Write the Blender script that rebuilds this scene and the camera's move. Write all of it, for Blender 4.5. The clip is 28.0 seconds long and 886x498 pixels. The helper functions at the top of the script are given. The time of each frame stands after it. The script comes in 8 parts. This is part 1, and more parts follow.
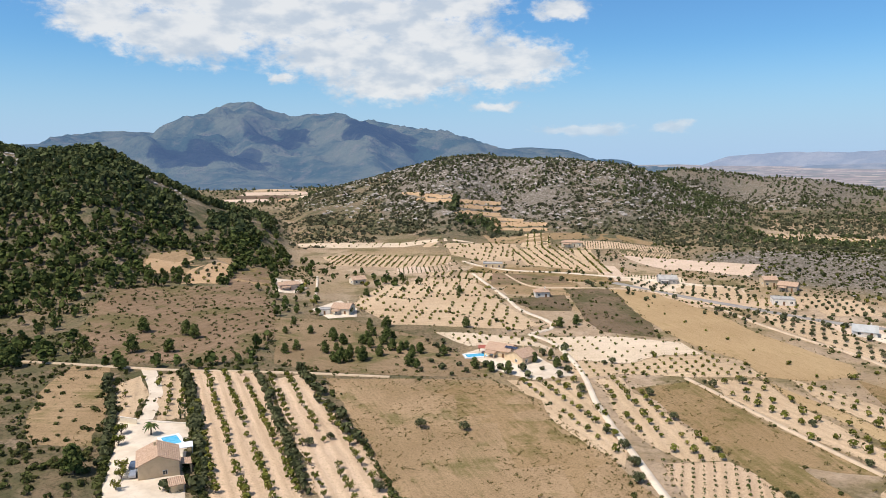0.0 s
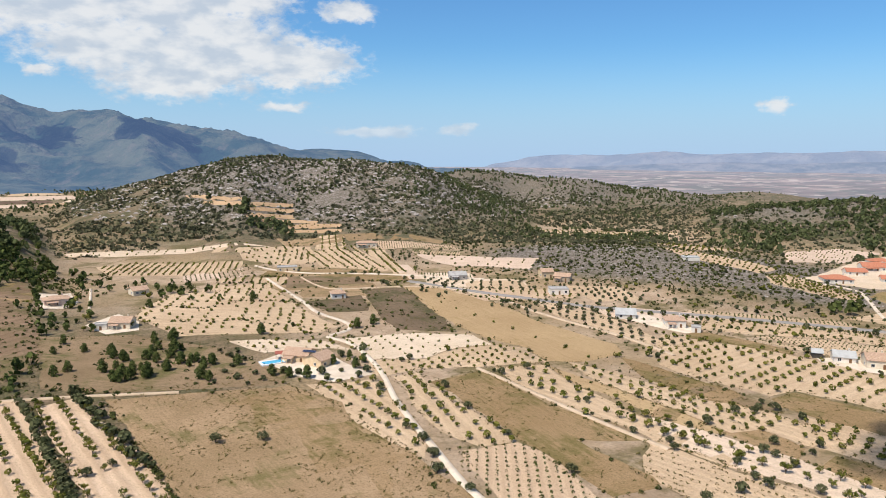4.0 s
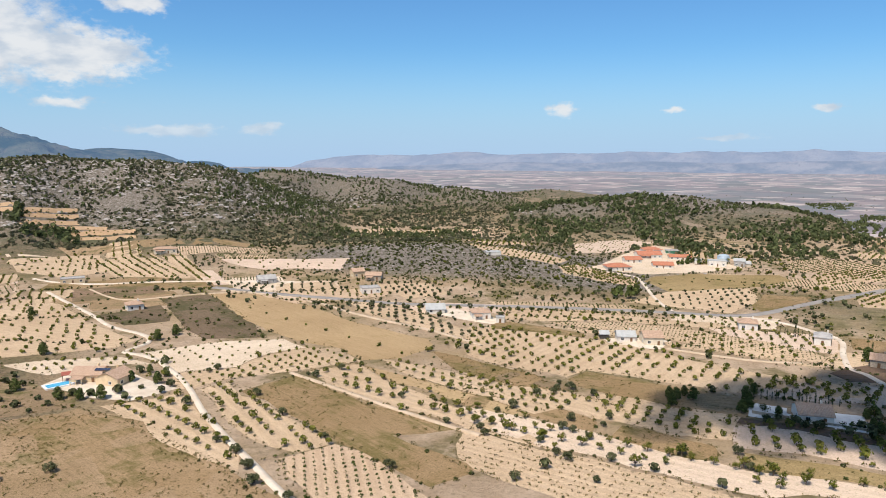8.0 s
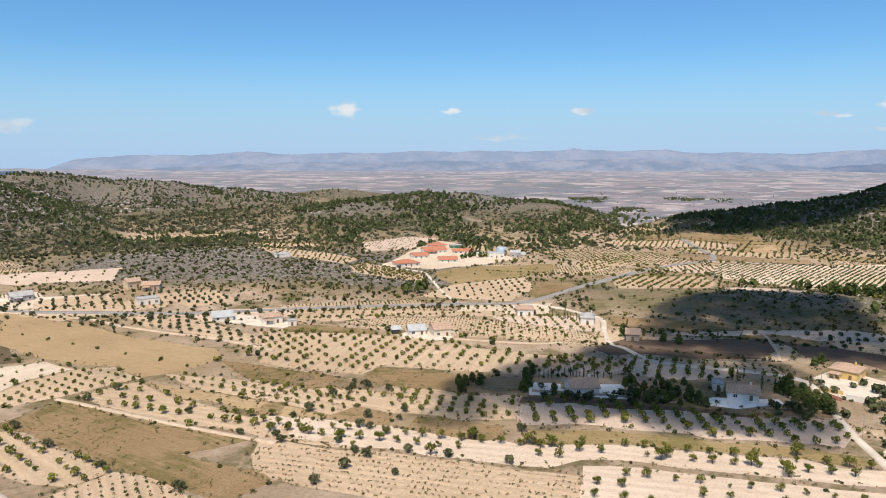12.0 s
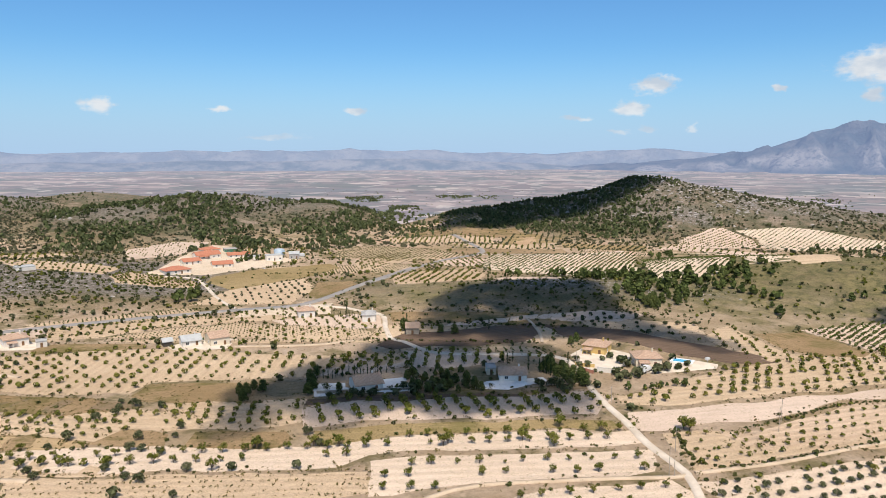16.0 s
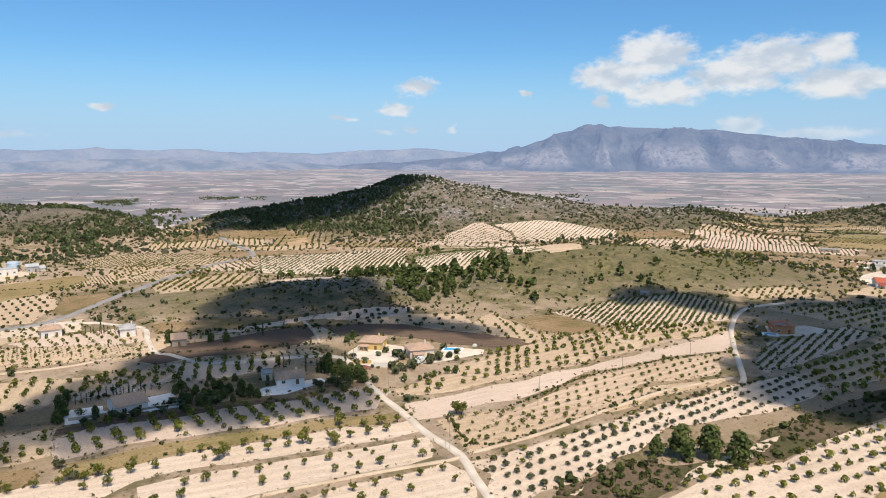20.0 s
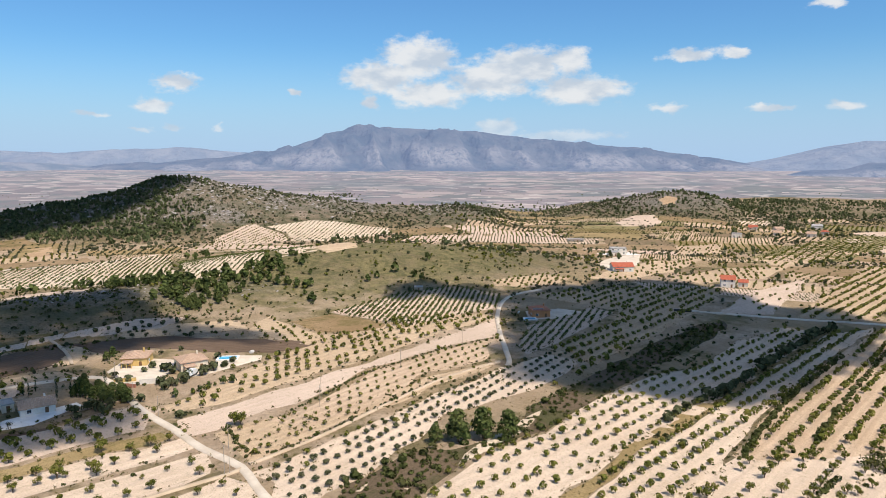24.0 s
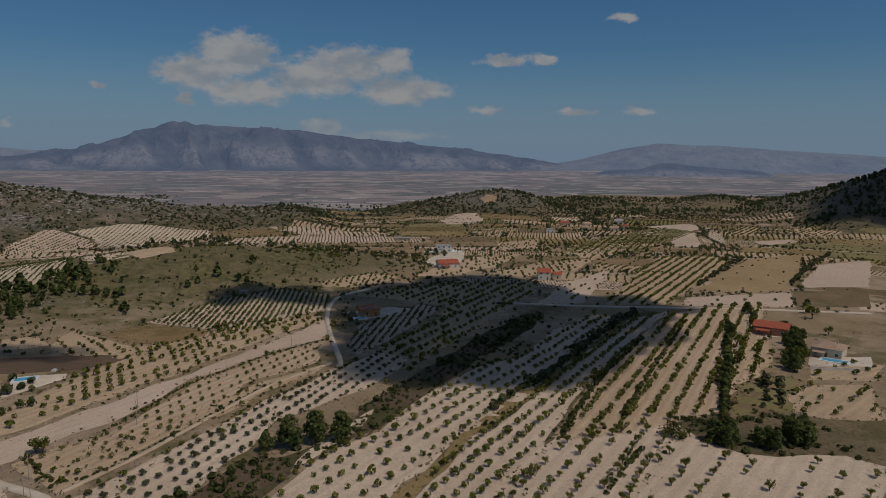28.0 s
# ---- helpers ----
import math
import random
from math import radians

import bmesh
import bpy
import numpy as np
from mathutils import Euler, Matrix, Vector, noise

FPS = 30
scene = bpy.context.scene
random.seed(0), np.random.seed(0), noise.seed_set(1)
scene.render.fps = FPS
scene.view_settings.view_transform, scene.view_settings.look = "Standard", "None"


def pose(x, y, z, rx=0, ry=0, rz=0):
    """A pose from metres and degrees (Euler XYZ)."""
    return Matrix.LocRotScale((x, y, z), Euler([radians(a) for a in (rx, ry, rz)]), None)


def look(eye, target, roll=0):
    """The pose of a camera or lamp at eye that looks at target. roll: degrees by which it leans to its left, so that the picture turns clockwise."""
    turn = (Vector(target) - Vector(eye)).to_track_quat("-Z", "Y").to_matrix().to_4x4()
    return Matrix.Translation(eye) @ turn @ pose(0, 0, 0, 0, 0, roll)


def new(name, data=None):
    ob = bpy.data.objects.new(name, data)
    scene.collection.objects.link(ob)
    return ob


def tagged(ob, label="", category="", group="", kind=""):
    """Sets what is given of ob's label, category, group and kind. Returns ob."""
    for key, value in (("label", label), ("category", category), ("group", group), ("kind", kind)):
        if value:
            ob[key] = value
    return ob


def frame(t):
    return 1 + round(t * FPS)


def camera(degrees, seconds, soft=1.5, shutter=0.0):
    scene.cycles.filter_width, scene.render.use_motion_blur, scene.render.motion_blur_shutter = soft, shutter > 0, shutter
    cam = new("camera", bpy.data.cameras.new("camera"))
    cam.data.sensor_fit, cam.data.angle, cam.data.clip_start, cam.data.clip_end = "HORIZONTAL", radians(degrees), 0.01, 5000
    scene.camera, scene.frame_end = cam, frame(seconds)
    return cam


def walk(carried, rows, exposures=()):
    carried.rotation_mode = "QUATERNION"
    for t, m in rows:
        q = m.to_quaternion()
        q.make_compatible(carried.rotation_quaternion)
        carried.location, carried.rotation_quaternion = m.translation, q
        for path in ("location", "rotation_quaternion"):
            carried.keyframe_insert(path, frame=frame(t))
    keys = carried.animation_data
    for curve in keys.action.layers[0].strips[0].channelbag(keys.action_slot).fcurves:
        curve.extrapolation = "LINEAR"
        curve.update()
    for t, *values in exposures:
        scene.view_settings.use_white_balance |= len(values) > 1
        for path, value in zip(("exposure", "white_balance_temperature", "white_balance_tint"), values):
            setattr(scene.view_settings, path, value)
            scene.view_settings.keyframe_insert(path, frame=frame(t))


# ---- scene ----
# ---- camera: a drone that hovers and pans ----
PATH = [
    (0, -0.17, -7.67, 0.13), (0.5, -2.24, -7.63, 0.09), (1, -4.34, -7.59, -0.00), (1.5, -6.47, -7.56, -0.08),
    (2, -8.63, -7.55, -0.13), (2.5, -10.75, -7.55, -0.17), (3, -12.86, -7.55, -0.21), (3.5, -14.95, -7.55, -0.20),
    (5.5, -22.08, -7.55, -0.13), (6, -23.99, -7.53, -0.17), (6.5, -26.02, -7.53, -0.18), (7, -28.12, -7.53, -0.18),
    (7.5, -30.23, -7.51, -0.18), (8, -32.32, -7.50, -0.19), (8.5, -34.43, -7.50, -0.19), (9, -36.56, -7.51, -0.19),
    (9.5, -38.72, -7.52, -0.17), (10, -40.88, -7.53, -0.11), (10.5, -43.02, -7.54, -0.05), (11, -45.16, -7.54, -0.02),
    (11.5, -47.32, -7.52, -0.01), (12, -49.49, -7.50, 0.02), (12.5, -51.66, -7.47, 0.06), (14.5, -60.60, -7.49, 0.01),
    (15, -62.87, -7.48, -0.05), (15.5, -65.18, -7.50, -0.04), (16, -67.49, -7.53, 0.02), (16.5, -69.80, -7.55, 0.04),
    (17, -72.11, -7.57, 0.04), (17.5, -74.42, -7.60, 0.01), (18, -76.72, -7.60, -0.00), (18.5, -79.02, -7.58, 0.03),
    (19, -81.33, -7.55, 0.08), (19.5, -83.66, -7.56, 0.06), (20, -86.01, -7.57, 0.03), (20.5, -88.33, -7.58, 0.02),
    (21, -90.65, -7.57, 0.02), (21.5, -92.98, -7.56, 0.01), (23.5, -102.14, -7.59, -0.03), (24, -104.27, -7.59, -0.06),
    (24.5, -106.32, -7.58, -0.10), (25, -108.26, -7.57, -0.10), (25.5, -110.06, -7.57, -0.08), (26, -111.76, -7.57, -0.07),
    (26.5, -113.40, -7.56, -0.10), (27, -115.05, -7.55, -0.16), (27.5, -116.68, -7.55, -0.25), (28, -118.28, -7.56, -0.35),
]
cam = camera(64.4, 28.0, soft=0.5)
walk(cam, [(t, pose(0, 0, 80, 90 + pitch, roll, yaw)) for t, yaw, pitch, roll in PATH],
     [(0, 0.0), (27.1, 0.0), (27.4, -0.47), (27.7, -1.0), (28.0, -1.65)])

# bearing, height and half sizes in degrees of each cloud
CLOUDS_OVER_THE_HILLS = [
    (-19.3, 8.86, 5.59, 1.95), (-12.2, 10.58, 8.84, 2.33), (-4.0, 10.58, 6.98, 1.86), (-7.1, 7.81, 6.52, 1.95),
    (-0.9, 7.86, 6.52, 2.89), (-4.0, 5.70, 5.12, 1.40), (5.4, 7.17, 4.65, 1.77), (-24.9, 9.67, 3.26, 1.40),
    (-15.1, 12.25, 15.36, 2.33), (1.8, 11.62, 3.26, 1.21), (9.5, 10.93, 2.14, 0.70), (-12.6, 5.76, 1.40, 0.42),
    (4.5, 3.79, 2.33, 0.42), (4.5, 5.46, 1.68, 0.42), (41.8, 3.66, 1.30, 0.56), (60.6, 3.52, 1.21, 0.23),
    (50.3, 3.68, 1.02, 0.19), (11.3, 1.95, 4.42, 0.47), (18.1, 2.05, 1.86, 0.47), (54.2, 1.49, 2.79, 0.19),
]
CLOUDS_OVER_THE_PLAIN = [
    (102.3, 7.50, 2.89, 1.40), (99.4, 6.06, 2.89, 1.12), (103.2, 4.77, 2.79, 0.93), (110.6, 6.92, 3.49, 1.30),
    (114.3, 7.28, 1.40, 0.93), (108.1, 5.99, 3.26, 1.21), (115.2, 5.04, 3.35, 0.93), (98.5, 4.13, 0.74, 0.51),
    (84.0, 5.32, 1.44, 0.65), (82.2, 3.63, 1.49, 0.51), (78.0, 2.91, 1.02, 0.19), (83.5, 2.13, 0.65, 0.23),
    (81.5, 1.81, 1.21, 0.14), (86.7, 2.09, 0.56, 0.33), (108.6, 2.03, 1.49, 0.65), (114.0, 1.52, 5.12, 0.47),
    (121.6, 3.57, 1.30, 0.37), (123.1, 7.42, 2.79, 0.42), (126.2, 7.51, 1.21, 0.37), (133.7, 3.42, 1.40, 0.42),
    (128.9, 3.48, 1.86, 0.23), (132.1, 10.38, 1.21, 0.37), (92.5, 4.92, 0.65, 0.23),
]

# ---- light: high sun behind the camera, blue sky with fair-weather clouds ----
SUN_BEARING, SUN_HEIGHT = 242.0, 58.0


def to_sun():
    s, c = math.sin(radians(SUN_HEIGHT)), math.cos(radians(SUN_HEIGHT))
    return Vector((c * math.sin(radians(SUN_BEARING)), c * math.cos(radians(SUN_BEARING)), s))


sun = new("sun", bpy.data.lights.new("sun", "SUN"))
sun.data.energy, sun.data.angle, sun.data.color = 5.0, radians(0.53), (1.0, 0.915, 0.82)
sun.matrix_world = look(to_sun() * 3000, (0, 0, 0))

world = bpy.data.worlds.new("sky")
scene.world = world
world.use_nodes = True


class Graph:
    """A short hand for node trees."""

    def __init__(self, tree):
        self.tree = tree
        tree.nodes.clear()

    def node(self, kind, ins=(), **settings):
        n = self.tree.nodes.new(kind)
        for key, value in settings.items():
            setattr(n, key, value)
        for key, value in (ins.items() if isinstance(ins, dict) else enumerate(ins)):
            if value is None:
                continue
            if isinstance(value, bpy.types.NodeSocket):
                self.tree.links.new(value, n.inputs[key])
            else:
                n.inputs[key].default_value = value
        return n

    def math(self, op, *ins, clamp=False):
        return self.node("ShaderNodeMath", ins, operation=op, use_clamp=clamp).outputs[0]

    def vec(self, op, *ins):
        n = self.node("ShaderNodeVectorMath", ins, operation=op)
        return n.outputs["Value" if op in ("LENGTH", "DOT_PRODUCT") else "Vector"]

    def mix(self, f, a, b, blend="MIX"):
        n = self.node("ShaderNodeMix", data_type="RGBA", blend_type=blend)
        for key, value in ((0, f), (6, a), (7, b)):
            if isinstance(value, bpy.types.NodeSocket):
                self.tree.links.new(value, n.inputs[key])
            else:
                n.inputs[key].default_value = value if key == 0 else (*value[:3], 1)
        return n.outputs[2]

    def noise(self, where, scale, detail=4.0, rough=0.55, out=0, warp=0.0):
        n = self.node("ShaderNodeTexNoise", {"Vector": where, "Scale": scale, "Detail": detail, "Roughness": rough, "Distortion": warp})
        return n.outputs[out]

    def ramp(self, f, lo, hi, a=0.0, b=1.0):
        n = self.node("ShaderNodeMapRange", (f, lo, hi, a, b), interpolation_type="SMOOTHSTEP")
        return n.outputs[0]


def build_sky():
    g = Graph(world.node_tree)
    way = g.node("ShaderNodeTexCoord").outputs["Generated"]
    sky = g.node("ShaderNodeTexSky", sky_type="NISHITA", sun_disc=False, sun_elevation=radians(SUN_HEIGHT),
                 sun_rotation=radians(SUN_BEARING), altitude=400, air_density=1.2, dust_density=0.2, ozone_density=5.0).outputs[0]
    split = g.node("ShaderNodeSeparateXYZ", (way,)).outputs
    bearing = g.math("MULTIPLY", g.math("ARCTAN2", split[0], split[1]), 57.29578)
    height = g.math("MULTIPLY", g.math("ARCSINE", split[2]), 57.29578)
    flat = g.node("ShaderNodeCombineXYZ", (bearing, height)).outputs[0]
    wobble = g.noise(g.vec("MULTIPLY", flat, (0.55, 0.9, 1.0)), 1.0, 5.0, 0.55, out=1)
    moved = g.vec("ADD", flat, g.vec("MULTIPLY", g.vec("SUBTRACT", wobble, (0.5, 0.5, 0.5)), (2.4, 1.3, 0)))
    nearest = None
    for az, el, w, h in CLOUDS_OVER_THE_HILLS + CLOUDS_OVER_THE_PLAIN:
        off = g.vec("MULTIPLY", g.vec("SUBTRACT", moved, (az, el, 0)), (1 / (w * 1.15), 1 / (h * 1.15 + 0.12), 0))
        d = g.vec("LENGTH", off)
        if h < 0.6:
            d = g.math("ADD", d, 0.24)
        nearest = d if nearest is None else g.node("ShaderNodeMath", (nearest, d, 0.25), operation="SMOOTH_MIN").outputs[0]
    grain = g.noise(g.vec("MULTIPLY", flat, (0.9, 1.5, 1.0)), 1.0, 6.0, 0.6)
    density = g.ramp(g.math("ADD", nearest, g.math("MULTIPLY", g.math("SUBTRACT", grain, 0.5), 1.1)), 1.15, 0.55)
    density = g.math("MULTIPLY", density, g.ramp(height, 1.2, 4.5, 0.5, 1.0))
    shade = g.ramp(g.noise(g.vec("MULTIPLY", g.vec("ADD", flat, (0, 0.5, 0)), (0.35, 0.7, 1.0)), 1.0, 4.0, 0.5), 0.35, 0.62)
    white = g.mix(shade, (5.6, 6.3, 7.2), (8.3, 8.4, 8.5))
    haze = g.mix(g.ramp(height, 9.0, -0.5, 0.0, 0.9), g.vec("MULTIPLY", sky, g.mix(g.ramp(height, 16.0, 45.0), (0.64, 1.0, 1.28), (0.64, 0.84, 0.94))), (4.2, 6.0, 8.5))
    above = g.math("MULTIPLY", g.ramp(g.noise(way, 2.6, 6.0, 0.55), 0.5, 0.64), g.ramp(height, 16.0, 30.0))
    both = g.mix(g.math("MULTIPLY", g.math("MAXIMUM", density, above), 0.93), haze, white)
    back = g.node("ShaderNodeBackground", (both, 0.1))
    g.node("ShaderNodeOutputWorld", (back.outputs[0],))


build_sky()

# ---- ground heights ----


def polar(az, r):
    """Plan position from a bearing in degrees, clockwise from +y, and a distance."""
    return r * math.sin(radians(az)), r * math.cos(radians(az))


def lattice(ix, iy, seed):
    h = (ix * 374761393 + iy * 668265263 + seed * 974634777) & 0x7FFFFFFF
    h = ((h ^ (h >> 13)) * 1274126177) & 0x7FFFFFFF
    return ((h ^ (h >> 16)) & 0xFFFF) / 65535.0


def value_noise(x, y, size, seed=0):
    """Smooth noise from 0 to 1 with bumps of about that size."""
    x, y = np.asarray(x, float) / size, np.asarray(y, float) / size
    ix, iy = np.floor(x).astype(np.int64), np.floor(y).astype(np.int64)
    u, v = x - ix, y - iy
    u, v = u * u * (3 - 2 * u), v * v * (3 - 2 * v)
    a, b = lattice(ix, iy, seed), lattice(ix + 1, iy, seed)
    c, d = lattice(ix, iy + 1, seed), lattice(ix + 1, iy + 1, seed)
    return (a * (1 - u) + b * u) * (1 - v) + (c * (1 - u) + d * u) * v


def fractal(x, y, size, octaves, seed=0):
    total, weight, full = 0.0, 1.0, 0.0
    for k in range(octaves):
        total = total + weight * value_noise(x, y, size / 2 ** k, seed + 17 * k)
        full += weight
        weight *= 0.5
    return total / full


# low swells: bearing, distance, height, spread across the bearing, spread along it
SWELLS = [(33, 560, 9, 90, 70), (101, 500, 15, 75, 45), (89, 470, 8, 60, 45), (-70, 800, 60, 250, 200), (76, 400, 6, 55, 26)]
# green grassy mounds: bearing, distance, spread; scrubby ground the same way
MOUNDS = ((101, 500, 80), (90, 470, 70), (66, 398, 24))
SCRUBBY = ((76, 402, 45), (-24, 330, 90), (-30, 210, 60), (44, 455, 40), (138, 190, 45), (60, 430, 25), (-7, 285, 32), (-1, 690, 70))


# ridges: distance of the crest, run of the near slope, of the far slope, then bearing and rise of the crest above the eye in degrees
RIDGES = [
    (690, 125, 160, [(-60, 0.4), (-40, 0.5), (-31.7, 0.25), (-29.8, -0.1), (-28.5, 0.1), (-25.5, 0.55), (-24.4, -0.2), (-21.6, -1.85), (-17.9, -3.8), (-13.9, -5.0), (-11.5, -6.2)]),
    (950, 155, 170, [(-13, -4.5), (-10.9, -3.4), (-7.9, -2.4), (-5.4, -1.73), (-2.3, -0.84), (0.2, -0.1), (2.9, 0.14), (6.3, -0.02), (9.5, -0.15), (12.7, -0.6), (15.5, -1.05), (17, -1.5), (19.5, -2.4), (22, -3.3), (25, -4.4), (27, -5)]),
    (1150, 140, 150, [(12, -3.0), (15, -1.7), (16.8, -1.3), (18.4, -1.05), (20.6, -1.12), (22.5, -1.5), (24.3, -1.65), (26.2, -1.6), (28.6, -1.85), (30, -2.2), (32, -2.5), (34, -2.56), (36.6, -2.9), (38.5, -3.3), (41, -4.2)]),
    (1320, 110, 120, [(34, -3.6), (37, -2.95), (40.6, -2.53), (43, -2.7), (45.5, -3.1), (48, -3.6)]),
    (920, 105, 110, [(35, -5.3), (38, -4.2), (41, -3.6), (44.3, -3.3), (45.8, -3.1), (48.2, -2.85), (51, -2.86), (53.4, -3.2), (56.3, -3.55), (58.6, -3.75), (61, -4.4), (63.9, -5.2)]),
    (880, 95, 110, [(65, -5.4), (67.5, -4.9), (68.7, -4.52), (71.8, -3.95), (76.7, -3.1), (79.8, -2.5), (81.3, -2.05), (82.2, -1.68), (84.2, -1.58), (85.9, -1.83), (89, -2.3), (92.6, -2.95), (95.6, -3.43), (98.6, -3.87), (102.3, -4.15), (105.5, -3.9), (107.1, -4.22), (108.8, -4.7), (111, -5.2)]),
    (1000, 85, 100, [(111, -4.9), (113.4, -4.6), (117, -3.6), (119.6, -3.03), (123.2, -2.64), (125.6, -3.06), (126.8, -3.67), (128.5, -4.5)]),
    (1250, 70, 90, [(125, -4), (129.1, -3.45), (132, -3.26), (134.2, -3.62), (136.4, -3.7), (138, -3.8)]),
    (1350, 70, 70, [(135.5, -3.6), (137.9, -3.0), (140.1, -2.77), (141.9, -3.25), (143, -3.5)]),
    (1120, 120, 130, [(140.5, -4.2), (143.3, -3.04), (145.3, -2.47), (148, -1.4), (152, 0.0), (157, 0.9), (166, -1.0)]),
]


def hill_mass(x, y):
    """Heights of the hills alone."""
    x, y = np.asarray(x, float), np.asarray(y, float)
    z = np.zeros_like(x)
    bearing, away = np.degrees(np.arctan2(x, y)), np.hypot(x, y)
    for r, front, back, crest in RIDGES:
        line = r * (1 + 0.09 * (value_noise(bearing + 400, 0.0 * bearing, 4.5, int(r)) - 0.5))
        rise = np.interp(bearing, [p[0] for p in crest], [p[1] for p in crest], left=-9, right=-9)
        top = np.clip(80 + line * np.tan(np.radians(rise)) - 2.5, 0, None)
        top = top * np.clip(np.minimum(bearing - crest[0][0], crest[-1][0] - bearing) / 2.5, 0, 1)
        z = np.maximum(z, top * np.exp(-0.5 * ((away - line) / np.where(away < line, front, back)) ** 2))
    for az, r, h, st, sr in SWELLS:
        cx, cy = polar(az, r)
        s, c = math.sin(radians(az)), math.cos(radians(az))
        along, across = (x - cx) * s + (y - cy) * c, (x - cx) * c - (y - cy) * s
        z = z + h * np.exp(-0.5 * ((along / sr) ** 2 + (across / st) ** 2))
    return z


def near_to(x, y, zones):
    """How deep inside the nearest of some round zones, from 0 to 1."""
    most = np.zeros_like(np.asarray(x, float))
    for az, r, spread in zones:
        cx, cy = polar(az, r)
        most = most + np.exp(-0.5 * ((x - cx) ** 2 + (y - cy) ** 2) / spread ** 2)
    return most


def raw_height(x, y):
    m = hill_mass(x, y)
    rough = np.clip((m - 9) / 22, 0, 1)
    z = m + rough * 11 * (fractal(x, y, 110, 5, 3) - 0.5) * np.clip(0.4 + m / 60, 0, 1.2)
    far = np.clip((np.hypot(x, y) - 900) / 1500, 0, 1)
    return z + (1.6 + 5 * far) * (fractal(x, y, 260, 2, 9) - 0.5)


# bare stony flanks: bearing, distance, spread across, spread along
STONY = ((36, 500, 110, 45), (28, 540, 60, 40), (46, 455, 40, 22), (78, 420, 45, 22), (84, 410, 40, 20), (87, 741, 20, 17), (91, 810, 20, 17))


def stony(x, y):
    most = np.zeros_like(np.asarray(x, float))
    for az, r, st, sr in STONY:
        cx, cy = polar(az, r)
        s, c = math.sin(radians(az)), math.cos(radians(az))
        along, across = (x - cx) * s + (y - cy) * c, (x - cx) * c - (y - cy) * s
        most = np.maximum(most, np.exp(-0.5 * ((along / sr) ** 2 + (across / st) ** 2)))
    return most


REACH, FINE, CELLS = 4900.0, 400.0, 300
AXIS = FINE * np.sinh(np.linspace(-1, 1, CELLS + 1) * math.asinh(REACH / FINE))
GRID_X, GRID_Y = np.meshgrid(AXIS, AXIS, indexing="ij")
GRID_Z = raw_height(GRID_X, GRID_Y)


def ground(x, y):
    """Height of the ground sheet, for numbers or arrays."""
    x, y = np.asarray(x, float), np.asarray(y, float)
    i = np.clip(np.searchsorted(AXIS, x) - 1, 0, CELLS - 1)
    j = np.clip(np.searchsorted(AXIS, y) - 1, 0, CELLS - 1)
    u, v = (x - AXIS[i]) / (AXIS[i + 1] - AXIS[i]), (y - AXIS[j]) / (AXIS[j + 1] - AXIS[j])
    a, b, c, d = GRID_Z[i, j], GRID_Z[i + 1, j], GRID_Z[i + 1, j + 1], GRID_Z[i, j + 1]
    return np.where(u > v, a + (b - a) * u + (c - b) * v, a + (c - d) * u + (d - a) * v)


# ---- materials ----
def surface(name, rough=0.9, metal=0.0, spec=0.3):
    """A new material, its graph and its shader node."""
    m = bpy.data.materials.new(name)
    m.use_nodes = True
    g = Graph(m.node_tree)
    sh = g.node("ShaderNodeBsdfPrincipled")
    sh.inputs["Roughness"].default_value = rough
    sh.inputs["Metallic"].default_value = metal
    sh.inputs["Specular IOR Level"].default_value = spec
    g.node("ShaderNodeOutputMaterial", (sh.outputs[0],))
    return m, g, sh


def bump(g, sh, height, metres, strength=1.0):
    n = g.node("ShaderNodeBump", {"Height": height, "Distance": metres, "Strength": strength})
    g.tree.links.new(n.outputs[0], sh.inputs["Normal"])


def paint(g, sh, colour):
    g.tree.links.new(colour, sh.inputs["Base Color"])


